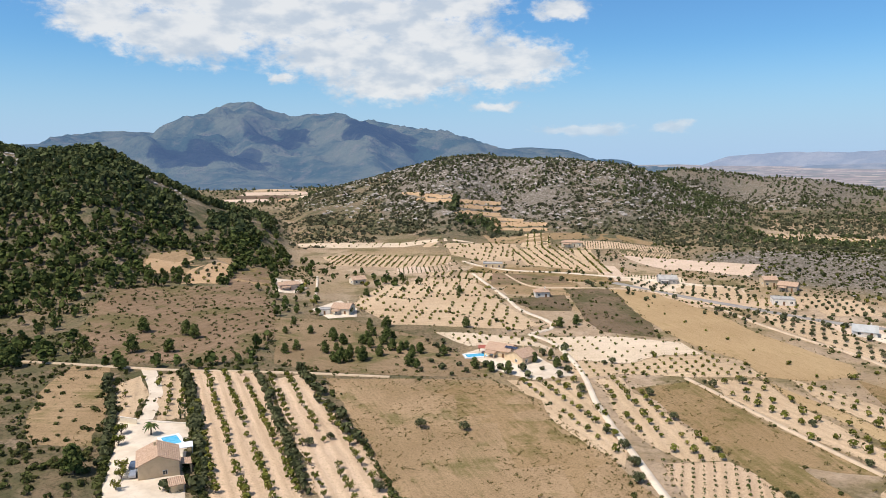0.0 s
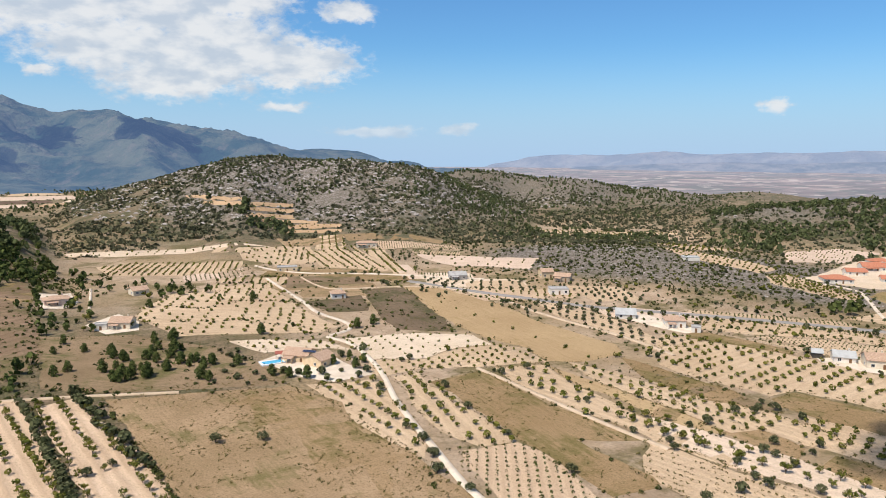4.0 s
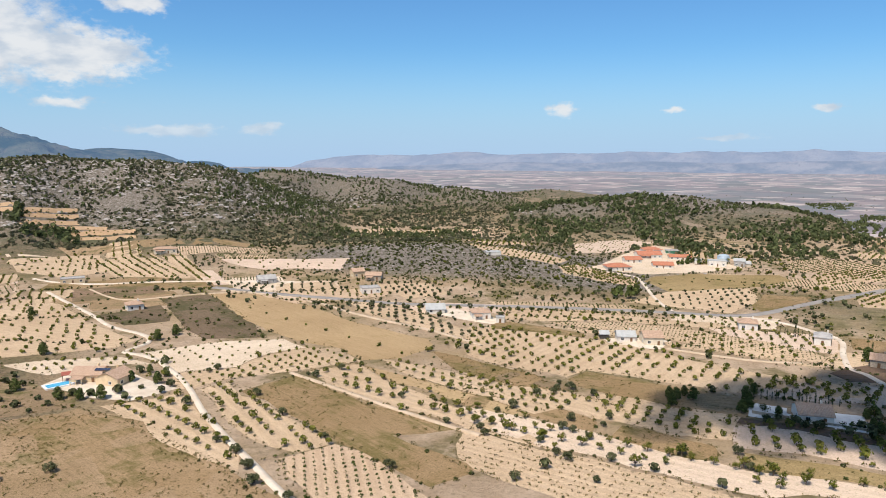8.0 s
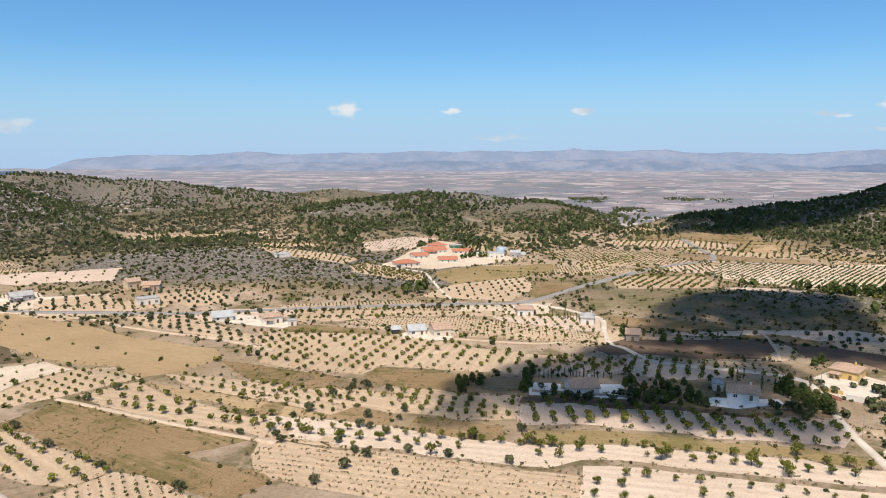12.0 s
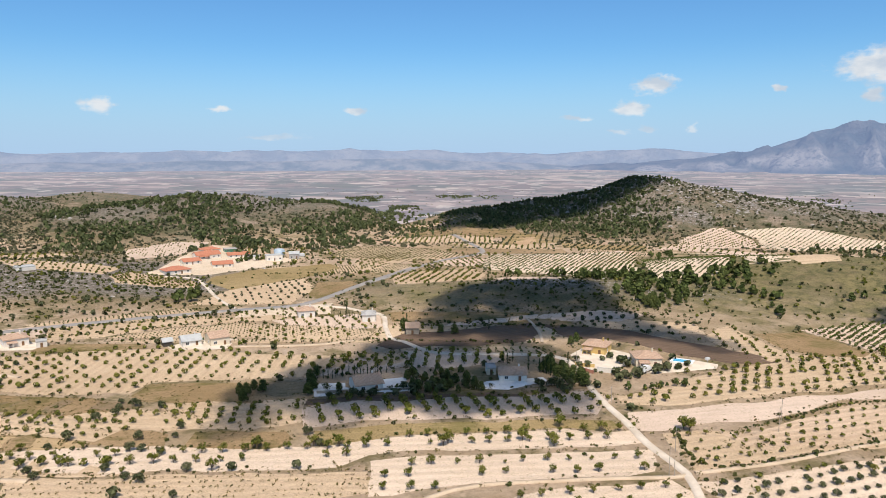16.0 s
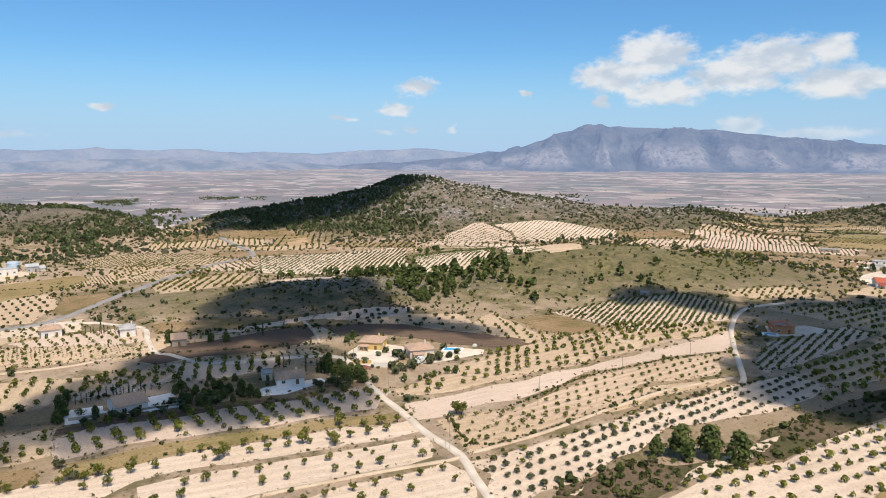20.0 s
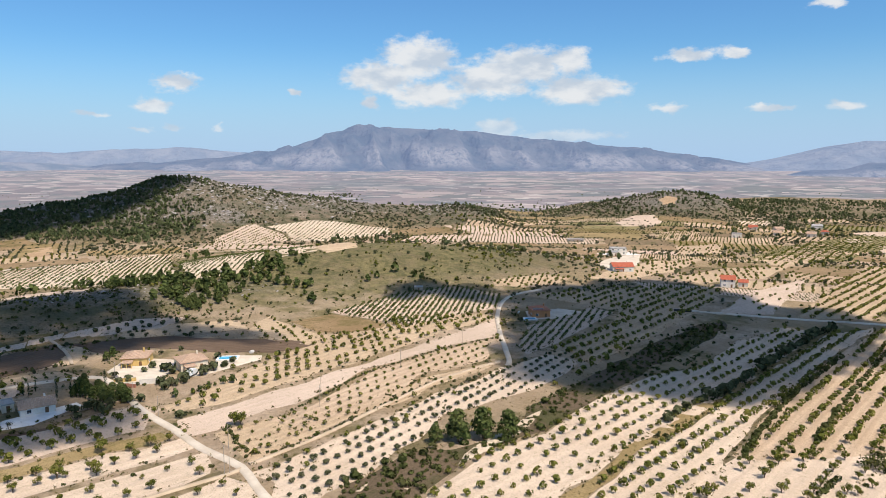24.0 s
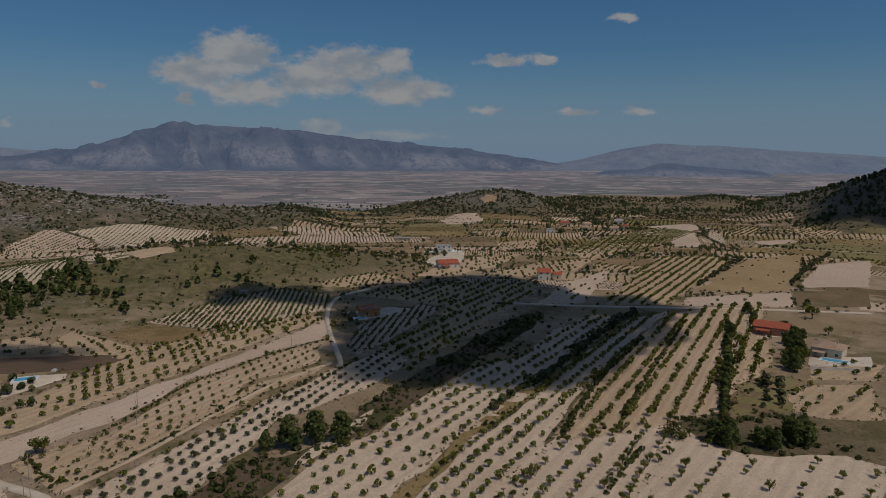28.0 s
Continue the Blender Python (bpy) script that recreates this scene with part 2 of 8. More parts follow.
def wild_ground():
    m, g, sh = surface("wild_ground", 0.95, spec=0.1)
    p = g.node("ShaderNodeNewGeometry").outputs["Position"]
    rock = g.node("ShaderNodeAttribute", attribute_name="rock").outputs["Fac"]
    big, mid, fine = g.noise(p, 0.012, 4), g.noise(p, 0.07, 5, 0.62), g.noise(p, 0.9, 4, 0.65)
    green = g.node("ShaderNodeAttribute", attribute_name="green").outputs["Fac"]
    soil = g.mix(g.ramp(mid, 0.36, 0.62), (0.55, 0.41, 0.285), (0.43, 0.312, 0.205))
    soil = g.mix(g.ramp(big, 0.42, 0.62, 0, 0.75), soil, (0.37, 0.265, 0.145))
    soil = g.mix(g.ramp(g.noise(p, 0.03, 6, 0.68), 0.49, 0.62, 0, 0.85), soil, (0.19, 0.155, 0.068))
    turf = g.mix(g.ramp(mid, 0.38, 0.62), (0.105, 0.103, 0.047), (0.235, 0.172, 0.104))
    turf = g.mix(g.ramp(g.noise(p, 0.035, 5, 0.6), 0.57, 0.68), turf, (0.36, 0.27, 0.19))
    stone = g.mix(g.ramp(g.noise(p, 0.4, 7, 0.8), 0.45, 0.57), (0.155, 0.132, 0.105), (0.325, 0.282, 0.246))
    c = g.mix(rock, g.mix(green, soil, turf), stone)
    c = g.mix(g.math("MULTIPLY", g.ramp(fine, 0.45, 0.66, 0, 0.65), g.math("ADD", g.math("MAXIMUM", rock, green), 0.35, clamp=True)), c, (0.07, 0.065, 0.032))
    lush = g.node("ShaderNodeAttribute", attribute_name="lush").outputs["Fac"]
    c = g.mix(g.math("MULTIPLY", lush, g.ramp(g.noise(p, 0.06, 6, 0.7), 0.34, 0.6, 0.35, 0.95)), c, g.mix(g.ramp(g.noise(p, 0.22, 6, 0.72), 0.4, 0.62), g.mix(fine, (0.285, 0.23, 0.108), (0.205, 0.172, 0.078)), (0.12, 0.112, 0.05)))
    paint(g, sh, c)
    bump(g, sh, g.noise(p, 0.5, 7, 0.75), 1.4, 0.9)
    return m


def field_soil(name, light, dark, weed, weeds, furrow=0.0, pitch=3.0):
    """Soil of a field; furrows run along the object's own x axis, pitch metres apart."""
    m, g, sh = surface(name, 0.95, spec=0.08)
    own = g.node("ShaderNodeTexCoord").outputs["Object"]
    p = g.node("ShaderNodeNewGeometry").outputs["Position"]
    rnd = g.node("ShaderNodeObjectInfo").outputs["Random"]
    tone = g.mix(g.ramp(g.noise(p, 0.02, 5, 0.6), 0.35, 0.66), light, dark)
    tone = g.mix(g.ramp(g.noise(p, 0.3, 4, 0.6), 0.3, 0.75, 0, 0.4), tone, dark)
    tone = g.mix(g.ramp(rnd, 0, 1, 0, 0.35), tone, dark)
    stretched = g.vec("MULTIPLY", own, (0.05, 0.6, 0.3))
    streak = g.noise(stretched, 1.0, 4, 0.6)
    tone = g.mix(g.ramp(streak, 0.4, 0.72, 0, 0.32), tone, (dark[0] * 0.72, dark[1] * 0.7, dark[2] * 0.66))
    growth = g.math("ADD", g.noise(p, 0.045, 6, 0.68), g.math("MULTIPLY", g.math("SUBTRACT", streak, 0.5), 0.25))
    lo = 0.74 - 0.42 * weeds
    tone = g.mix(g.ramp(growth, lo, lo + 0.16, 0, 0.92), tone, weed)
    speck = g.noise(p, 0.9, 5, 0.8)
    tone = g.mix(g.ramp(speck, 0.42, 0.3, 0, 0.35), tone, tuple(min(0.9, v * 1.35) for v in light))
    tone = g.mix(g.ramp(speck, 0.54, 0.68, 0, 0.42 + 0.4 * weeds), tone, (weed[0] * 0.55, weed[1] * 0.6, weed[2] * 0.5))
    clod = g.noise(p, 2.3, 3, 0.7)
    tone = g.mix(g.ramp(clod, 0.52, 0.66, 0, 0.22 + 0.4 * weeds), tone, (weed[0] * 0.5, weed[1] * 0.5, weed[2] * 0.45))
    tone = g.mix(g.ramp(clod, 0.46, 0.34, 0, 0.3), tone, tuple(min(0.9, v * 1.25) for v in light))
    h = g.noise(p, 0.8, 5, 0.7)
    if furrow:
        y = g.node("ShaderNodeSeparateXYZ", (own,)).outputs[1]
        wave = g.math("SINE", g.math("MULTIPLY", g.math("ADD", y, g.math("MULTIPLY", g.noise(p, 0.1, 2), 1.5)), 6.2832 / pitch))
        tone = g.mix(g.ramp(wave, -0.2, 1.0, 0, furrow), tone, (dark[0] * 0.75, dark[1] * 0.73, dark[2] * 0.7))
        h = g.math("ADD", h, g.math("MULTIPLY", wave, 0.35))
    paint(g, sh, tone)
    bump(g, sh, h, 0.35, 0.6)
    return m


SOIL = {
    "sand": field_soil("pale_sandy_soil", (0.635, 0.475, 0.32), (0.50, 0.362, 0.232), (0.30, 0.25, 0.135), 0.26, 0.2, 3.4),
    "cream": field_soil("pale_cream_soil", (0.745, 0.59, 0.45), (0.625, 0.48, 0.352), (0.36, 0.30, 0.175), 0.2, 0.17, 4.0),
    "rows": field_soil("tilled_sandy_soil", (0.67, 0.50, 0.355), (0.53, 0.382, 0.255), (0.32, 0.26, 0.135), 0.2, 0.35, 3.2),
    "chalk": field_soil("chalky_soil", (0.74, 0.605, 0.46), (0.60, 0.47, 0.335), (0.38, 0.31, 0.18), 0.14),
    "pink": field_soil("pinkish_bare_soil", (0.68, 0.525, 0.405), (0.575, 0.435, 0.325), (0.36, 0.28, 0.17), 0.12),
    "ochre": field_soil("ochre_terrace_soil", (0.55, 0.38, 0.235), (0.43, 0.285, 0.165), (0.3, 0.24, 0.1), 0.2),
    "stubble": field_soil("mown_stubble", (0.50, 0.36, 0.20), (0.38, 0.26, 0.14), (0.26, 0.19, 0.08), 0.35),
    "fallow": field_soil("weedy_fallow_soil", (0.40, 0.275, 0.16), (0.27, 0.18, 0.09), (0.155, 0.125, 0.045), 0.66),
    "patchy": field_soil("patchy_fallow_soil", (0.41, 0.283, 0.17), (0.275, 0.188, 0.102), (0.165, 0.138, 0.055), 0.54),
    "grass": field_soil("green_dry_grass", (0.33, 0.265, 0.13), (0.235, 0.195, 0.085), (0.15, 0.14, 0.052), 0.5),
    "scrub": field_soil("rough_grass_with_scrub", (0.33, 0.232, 0.145), (0.215, 0.15, 0.086), (0.12, 0.112, 0.044), 0.62),
    "russet": field_soil("reddish_brown_fallow_soil", (0.31, 0.21, 0.14), (0.215, 0.145, 0.09), (0.13, 0.115, 0.048), 0.62, 0.3, 5.0),
    "earth": field_soil("dark_brown_earth", (0.20, 0.135, 0.095), (0.14, 0.095, 0.065), (0.15, 0.115, 0.06), 0.3, 0.3, 2.5),
    "verge": field_soil("dry_verge_grass", (0.40, 0.29, 0.15), (0.28, 0.2, 0.09), (0.2, 0.16, 0.06), 0.55),
    "thicket": field_soil("dark_scrubby_soil", (0.205, 0.145, 0.096), (0.135, 0.097, 0.062), (0.082, 0.08, 0.033), 0.66),
}


def plain(name, colour, other=None, scale=0.8, rough=0.85, metal=0.0, spec=0.3, relief=0.0):
    """A two-tone weathered surface."""
    m, g, sh = surface(name, rough, metal, spec)
    p = g.node("ShaderNodeTexCoord").outputs["Object"]
    other = other or tuple(v * 0.78 for v in colour)
    c = g.mix(g.ramp(g.noise(p, scale, 5, 0.6), 0.35, 0.7), colour, other)
    c = g.mix(g.ramp(g.noise(p, scale * 9, 3, 0.6), 0.5, 0.8, 0, 0.3), c, tuple(v * 0.6 for v in other))
    paint(g, sh, c)
    if relief:
        bump(g, sh, g.noise(p, scale * 6, 4, 0.6), relief, 0.6)
    return m


GRAVEL = plain("pale_gravel", (0.70, 0.60, 0.48), (0.58, 0.475, 0.36), 0.15, 0.95, relief=0.05)
ASPHALT = plain("worn_asphalt", (0.26, 0.24, 0.22), (0.33, 0.30, 0.265), 0.1, 0.9, relief=0.02)
PAVING = plain("white_paving", (0.82, 0.79, 0.74), (0.72, 0.68, 0.62), 0.3, 0.9, relief=0.02)
DIRT_TRACK = plain("pale_dirt_track", (0.58, 0.45, 0.32), (0.47, 0.355, 0.24), 0.12, 0.95, relief=0.05)


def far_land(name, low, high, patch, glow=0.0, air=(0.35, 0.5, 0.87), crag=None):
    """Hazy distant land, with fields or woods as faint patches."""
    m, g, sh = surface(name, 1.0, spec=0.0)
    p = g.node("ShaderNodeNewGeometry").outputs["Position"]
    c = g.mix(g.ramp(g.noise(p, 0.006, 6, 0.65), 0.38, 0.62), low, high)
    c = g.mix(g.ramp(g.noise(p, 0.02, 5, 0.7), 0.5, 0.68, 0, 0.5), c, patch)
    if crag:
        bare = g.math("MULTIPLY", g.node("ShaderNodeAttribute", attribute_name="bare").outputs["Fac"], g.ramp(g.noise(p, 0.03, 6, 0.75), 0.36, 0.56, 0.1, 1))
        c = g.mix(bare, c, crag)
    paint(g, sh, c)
    # aerial haze painted in as an even blue emission, air is its tint
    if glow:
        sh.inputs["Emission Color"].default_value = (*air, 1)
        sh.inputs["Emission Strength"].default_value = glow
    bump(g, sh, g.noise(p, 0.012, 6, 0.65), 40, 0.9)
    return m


WILD = wild_ground()

LIMESTONE = plain("weathered_limestone", (0.42, 0.38, 0.34), (0.29, 0.26, 0.23), 0.4, 0.95)

# ---- builders ----
def mesh_from(name, verts, faces, material, smooth=False):
    me = bpy.data.meshes.new(name)
    me.from_pydata([tuple(v) for v in verts], [], [tuple(f) for f in faces])
    if smooth:
        me.shade_smooth()
    if material:
        me.materials.append(material)
    return me


def mesh_of(name, bm, material, smooth=False):
    me = bpy.data.meshes.new(name)
    bm.to_mesh(me)
    bm.free()
    if smooth:
        me.shade_smooth()
    me.materials.append(material)
    return me


def part(name, data, material, parent, label=""):
    """One mesh object under a thing or a part. data: a bmesh or a mesh to share."""
    me = data if isinstance(data, bpy.types.Mesh) else mesh_of(name, data, material)
    ob = new(name, me)
    ob.parent = parent
    return tagged(ob, label)


def thing(name, label, category, x, y, turn=0.0, z=None, group="", kind="", sink=0.0):
    """An Empty at the base of a thing; turn: degrees counterclockwise."""
    ob = new(name)
    ob.matrix_basis = pose(x, y, (float(ground(x, y)) if z is None else z) - sink, 0, 0, turn)
    ob.empty_display_size = 0.5
    return tagged(ob, label, category, group, kind)


# ---- the ground sheet ----
def build_ground():
    n = CELLS + 1
    verts = np.stack([GRID_X.ravel(), GRID_Y.ravel(), GRID_Z.ravel()], 1)
    i, j = np.meshgrid(np.arange(CELLS), np.arange(CELLS), indexing="ij")
    a = (i * n + j).ravel()
    tris = np.concatenate([np.stack([a, a + n, a + n + 1], 1), np.stack([a, a + n + 1, a + 1], 1)])
    me = bpy.data.meshes.new("ground")
    me.vertices.add(len(verts))
    me.vertices.foreach_set("co", verts.ravel())
    me.loops.add(tris.size)
    me.loops.foreach_set("vertex_index", tris.ravel().astype(np.int32))
    me.polygons.add(len(tris))
    me.polygons.foreach_set("loop_start", np.arange(0, tris.size, 3, dtype=np.int32))
    me.update(calc_edges=True)
    me.shade_smooth()
    m = hill_mass(GRID_X, GRID_Y)
    mound = near_to(GRID_X, GRID_Y, MOUNDS)
    rock = np.clip((m - 6) / 16, 0, 1) * np.clip(1.1 - mound, 0, 1) * np.clip(0.75 + 1.2 * (fractal(GRID_X, GRID_Y, 90, 4, 5) - 0.5), 0, 1)
    rock = rock * np.where((GRID_X < -60) & (GRID_Y > 0), 0.2, 1.0)
    rock = np.maximum(rock, np.clip((stony(GRID_X, GRID_Y) - 0.35) * 3, 0, 0.9))
    layer = me.attributes.new("rock", "FLOAT", "POINT")
    layer.data.foreach_set("value", rock.ravel().astype(np.float32))
    soft = np.clip((m - 1.5) / 6, 0, 1)
    west = np.clip((-8 - np.degrees(np.arctan2(GRID_X, GRID_Y))) / 6, 0, 1) * (GRID_Y > 0)
    reach = np.clip((np.hypot(GRID_X, GRID_Y) - 720) / 250, 0, 0.85) * np.clip(2.2 * fractal(GRID_X, GRID_Y, 120, 4, 51) - 0.35, 0, 1)
    scrub = np.clip(near_to(GRID_X, GRID_Y, SCRUBBY) * 1.4 * (0.4 + fractal(GRID_X, GRID_Y, 40, 4, 53)) - 0.2, 0, 0.9)
    green = np.clip(np.maximum(np.maximum(np.maximum(soft, 0.5 * west), reach), scrub), 0, 1)
    layer = me.attributes.new("green", "FLOAT", "POINT")
    layer.data.foreach_set("value", green.ravel().astype(np.float32))
    layer = me.attributes.new("lush", "FLOAT", "POINT")
    layer.data.foreach_set("value", np.clip(mound * 1.3 - 0.15, 0, 1).ravel().astype(np.float32))
    me.materials.append(WILD)
    return tagged(new("ground", me), "rolling dry scrubland of tan grass, soil and grey rock", "ground", kind="structure")


build_ground()


# ---- distant mountains ----
def mountain(name, label, az, r, ridge, front, back, material, relief=0.3, step=18, seed=1, drop=14, rough=0.12, spur=380):
    """ridge: (offset across, height) along the crest; front, back: how far the slopes run out."""
    lo, hi = ridge[0][0], ridge[-1][0]
    nx, ny = int((hi - lo) / step), int(2.6 * (front + back) / step)
    u, v = np.meshgrid(np.linspace(lo, hi, nx), np.linspace(-2.6 * front, 2.6 * back, ny), indexing="ij")
    crest = np.interp(u, [p[0] for p in ridge], [p[1] for p in ridge])
    crest = crest * (1 + rough * (fractal(u + 700, u * 0 + 300, 300, 6, seed) - 0.5))
    run = np.where(v < 0, front, back) * (0.75 + 0.5 * fractal(u + 5000, v * 0.35 + 3000, 420, 4, seed + 1))
    fall = np.exp(-0.5 * (np.abs(v) / run) ** 1.7)
    fall = fall * np.clip((1 - np.abs(v) / np.where(v < 0, front, back) / 2.6) / 0.4, 0, 1) * np.clip(np.minimum(u - lo, hi - u) / 150, 0, 1)
    spurs = 1 - np.abs(2 * fractal(u + 5000 + 0.3 * v, v * 0.4 + 3000, spur, 6, seed) - 1)
    fine = fractal(u + 900, v + 100, 130, 4, seed + 3) - 0.5
    side = np.clip(1 - fall, 0, 1) * fall * 4
    z = crest * (fall + relief * side * (spurs - 0.72) + relief * 0.3 * side * fine) - drop
    verts = np.stack([u.ravel(), v.ravel(), z.ravel()], 1)
    i, j = np.meshgrid(np.arange(nx - 1), np.arange(ny - 1), indexing="ij")
    a = (i * ny + j).ravel()
    faces = np.stack([a, a + ny, a + ny + 1, a + 1], 1)
    me = mesh_from(name, verts, faces, material, smooth=True)
    foot = np.clip((z + drop) / np.maximum(crest, 1), 0, 1)
    bare = np.clip((spurs - 0.66) / 0.16, 0, 1) * np.clip((foot - 0.1) / 0.12, 0, 1) * np.clip((0.68 - foot) / 0.2, 0, 1)
    me.attributes.new("bare", "FLOAT", "POINT").data.foreach_set("value", bare.ravel().astype(np.float32))
    ob = new(name, me)
    x, y = polar(az, r)
    ob.matrix_basis = pose(x, y, 0, 0, 0, -az)
    return tagged(ob, label, "mountain", kind="structure")


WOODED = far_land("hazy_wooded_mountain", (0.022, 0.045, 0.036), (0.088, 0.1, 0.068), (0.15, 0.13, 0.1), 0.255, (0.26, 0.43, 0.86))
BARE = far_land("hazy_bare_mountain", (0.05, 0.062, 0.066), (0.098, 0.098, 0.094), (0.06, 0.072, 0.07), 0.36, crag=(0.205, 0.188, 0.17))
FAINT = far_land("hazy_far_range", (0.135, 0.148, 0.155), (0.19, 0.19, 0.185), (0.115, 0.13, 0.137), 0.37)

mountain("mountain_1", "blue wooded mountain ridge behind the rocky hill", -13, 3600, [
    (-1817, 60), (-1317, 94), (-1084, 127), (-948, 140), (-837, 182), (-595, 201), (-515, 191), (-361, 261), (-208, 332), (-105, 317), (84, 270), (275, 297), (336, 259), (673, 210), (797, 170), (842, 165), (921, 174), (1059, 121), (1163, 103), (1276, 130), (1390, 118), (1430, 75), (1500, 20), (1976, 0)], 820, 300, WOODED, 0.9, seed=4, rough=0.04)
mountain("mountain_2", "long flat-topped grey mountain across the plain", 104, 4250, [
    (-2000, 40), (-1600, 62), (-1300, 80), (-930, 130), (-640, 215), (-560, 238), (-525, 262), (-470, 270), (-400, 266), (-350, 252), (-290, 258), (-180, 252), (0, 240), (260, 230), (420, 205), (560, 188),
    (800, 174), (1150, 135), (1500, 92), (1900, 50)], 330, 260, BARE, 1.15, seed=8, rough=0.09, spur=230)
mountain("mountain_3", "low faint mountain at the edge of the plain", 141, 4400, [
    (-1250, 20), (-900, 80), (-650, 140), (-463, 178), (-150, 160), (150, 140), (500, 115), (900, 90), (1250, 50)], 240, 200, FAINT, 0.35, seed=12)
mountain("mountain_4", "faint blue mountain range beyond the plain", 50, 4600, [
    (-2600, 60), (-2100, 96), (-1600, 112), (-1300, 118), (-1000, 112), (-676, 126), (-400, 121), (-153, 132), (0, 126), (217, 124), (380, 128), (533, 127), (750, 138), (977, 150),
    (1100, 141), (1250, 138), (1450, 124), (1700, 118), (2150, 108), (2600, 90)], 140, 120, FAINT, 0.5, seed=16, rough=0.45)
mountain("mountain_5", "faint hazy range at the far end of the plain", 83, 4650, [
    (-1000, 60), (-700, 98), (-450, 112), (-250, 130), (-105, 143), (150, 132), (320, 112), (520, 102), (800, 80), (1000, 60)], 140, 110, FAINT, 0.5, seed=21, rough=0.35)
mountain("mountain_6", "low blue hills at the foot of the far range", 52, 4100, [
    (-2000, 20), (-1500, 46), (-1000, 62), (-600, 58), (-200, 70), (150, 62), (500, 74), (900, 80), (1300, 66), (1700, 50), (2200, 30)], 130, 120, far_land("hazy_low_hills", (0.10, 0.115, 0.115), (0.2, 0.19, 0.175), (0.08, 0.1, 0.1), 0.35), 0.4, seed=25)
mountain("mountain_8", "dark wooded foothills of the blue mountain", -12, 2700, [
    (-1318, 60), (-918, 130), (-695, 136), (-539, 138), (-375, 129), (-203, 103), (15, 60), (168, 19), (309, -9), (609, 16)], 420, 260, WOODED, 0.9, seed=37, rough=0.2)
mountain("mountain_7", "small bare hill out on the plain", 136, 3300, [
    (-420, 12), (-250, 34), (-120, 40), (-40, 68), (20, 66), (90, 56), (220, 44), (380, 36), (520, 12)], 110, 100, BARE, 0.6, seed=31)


# ---- the wide plain behind the hills ----
def hazy_plain():
    m, g, sh = surface("hazy_plain", 1.0, spec=0.0)
    p = g.node("ShaderNodeNewGeometry").outputs["Position"]
    warped = g.vec("ADD", p, g.vec("MULTIPLY", g.noise(p, 0.002, 3, out=1), (170, 170, 0)))
    broad = g.node("ShaderNodeTexVoronoi", {"Vector": warped, "Scale": 0.0095, "Randomness": 0.85}, distance="CHEBYCHEV").outputs["Color"]
    small = g.node("ShaderNodeTexVoronoi", {"Vector": warped, "Scale": 0.032, "Randomness": 0.9}, distance="CHEBYCHEV").outputs["Color"]
    a, b = g.node("ShaderNodeSeparateXYZ", (broad,)).outputs, g.node("ShaderNodeSeparateXYZ", (small,)).outputs
    c = g.mix(a[0], (0.185, 0.145, 0.125), (0.315, 0.24, 0.205))
    c = g.mix(g.math("MULTIPLY", b[0], 0.45), c, (0.17, 0.145, 0.13))
    c = g.mix(g.ramp(a[1], 0.74, 0.76, 0, 0.7), c, (0.125, 0.135, 0.105))
    c = g.mix(g.ramp(b[1], 0.82, 0.84, 0, 0.75), c, (0.13, 0.14, 0.115))
    c = g.mix(g.ramp(a[2], 0.8, 0.82, 0, 0.7), c, (0.42, 0.335, 0.275))
    c = g.mix(g.ramp(b[2], 0.88, 0.9, 0, 0.75), c, (0.52, 0.44, 0.375))
    c = g.mix(g.ramp(g.noise(p, 0.0016, 5, 0.65), 0.5, 0.66, 0, 0.65), c, (0.13, 0.145, 0.135))
    c = g.mix(g.ramp(g.noise(p, 0.012, 5, 0.75), 0.56, 0.66, 0, 0.75), c, (0.095, 0.11, 0.09))
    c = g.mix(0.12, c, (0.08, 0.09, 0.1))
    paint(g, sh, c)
    # distance haze put into a blue emission that grows away from the origin
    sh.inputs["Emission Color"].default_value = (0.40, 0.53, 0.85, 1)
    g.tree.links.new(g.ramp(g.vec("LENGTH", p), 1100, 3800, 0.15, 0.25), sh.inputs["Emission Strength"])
    return m


def build_plain():
    az, step = np.meshgrid(np.linspace(9, 152, 300), np.linspace(0, 1, 70) ** 1.6, indexing="ij")
    start = np.interp(az, (-24, -13, 35, 46, 56, 66, 72, 84, 95, 112, 118, 130, 152), (1500, 1250, 1500, 1180, 1020, 840, 1000, 1150, 1050, 1010, 1200, 1450, 1500))
    start = start + 260 * (fractal(az * 40, 0 * az, 150, 4, 2) - 0.4)
    r = start + (5280 - start) * step
    x, y = r * np.sin(np.radians(az)), r * np.cos(np.radians(az))
    z = ground(x, y) + 1.5 - 14 * np.clip((hill_mass(x, y) - 2) / 3, 0, 1) - 3 * (step == 0)
    a = (np.arange(299)[:, None] * 70 + np.arange(69)[None]).ravel()
    faces = np.stack([a, a + 1, a + 71, a + 70], 1)
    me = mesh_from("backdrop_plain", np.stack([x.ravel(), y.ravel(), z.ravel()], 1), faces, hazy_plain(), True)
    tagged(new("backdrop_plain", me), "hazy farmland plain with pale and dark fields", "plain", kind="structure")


build_plain()


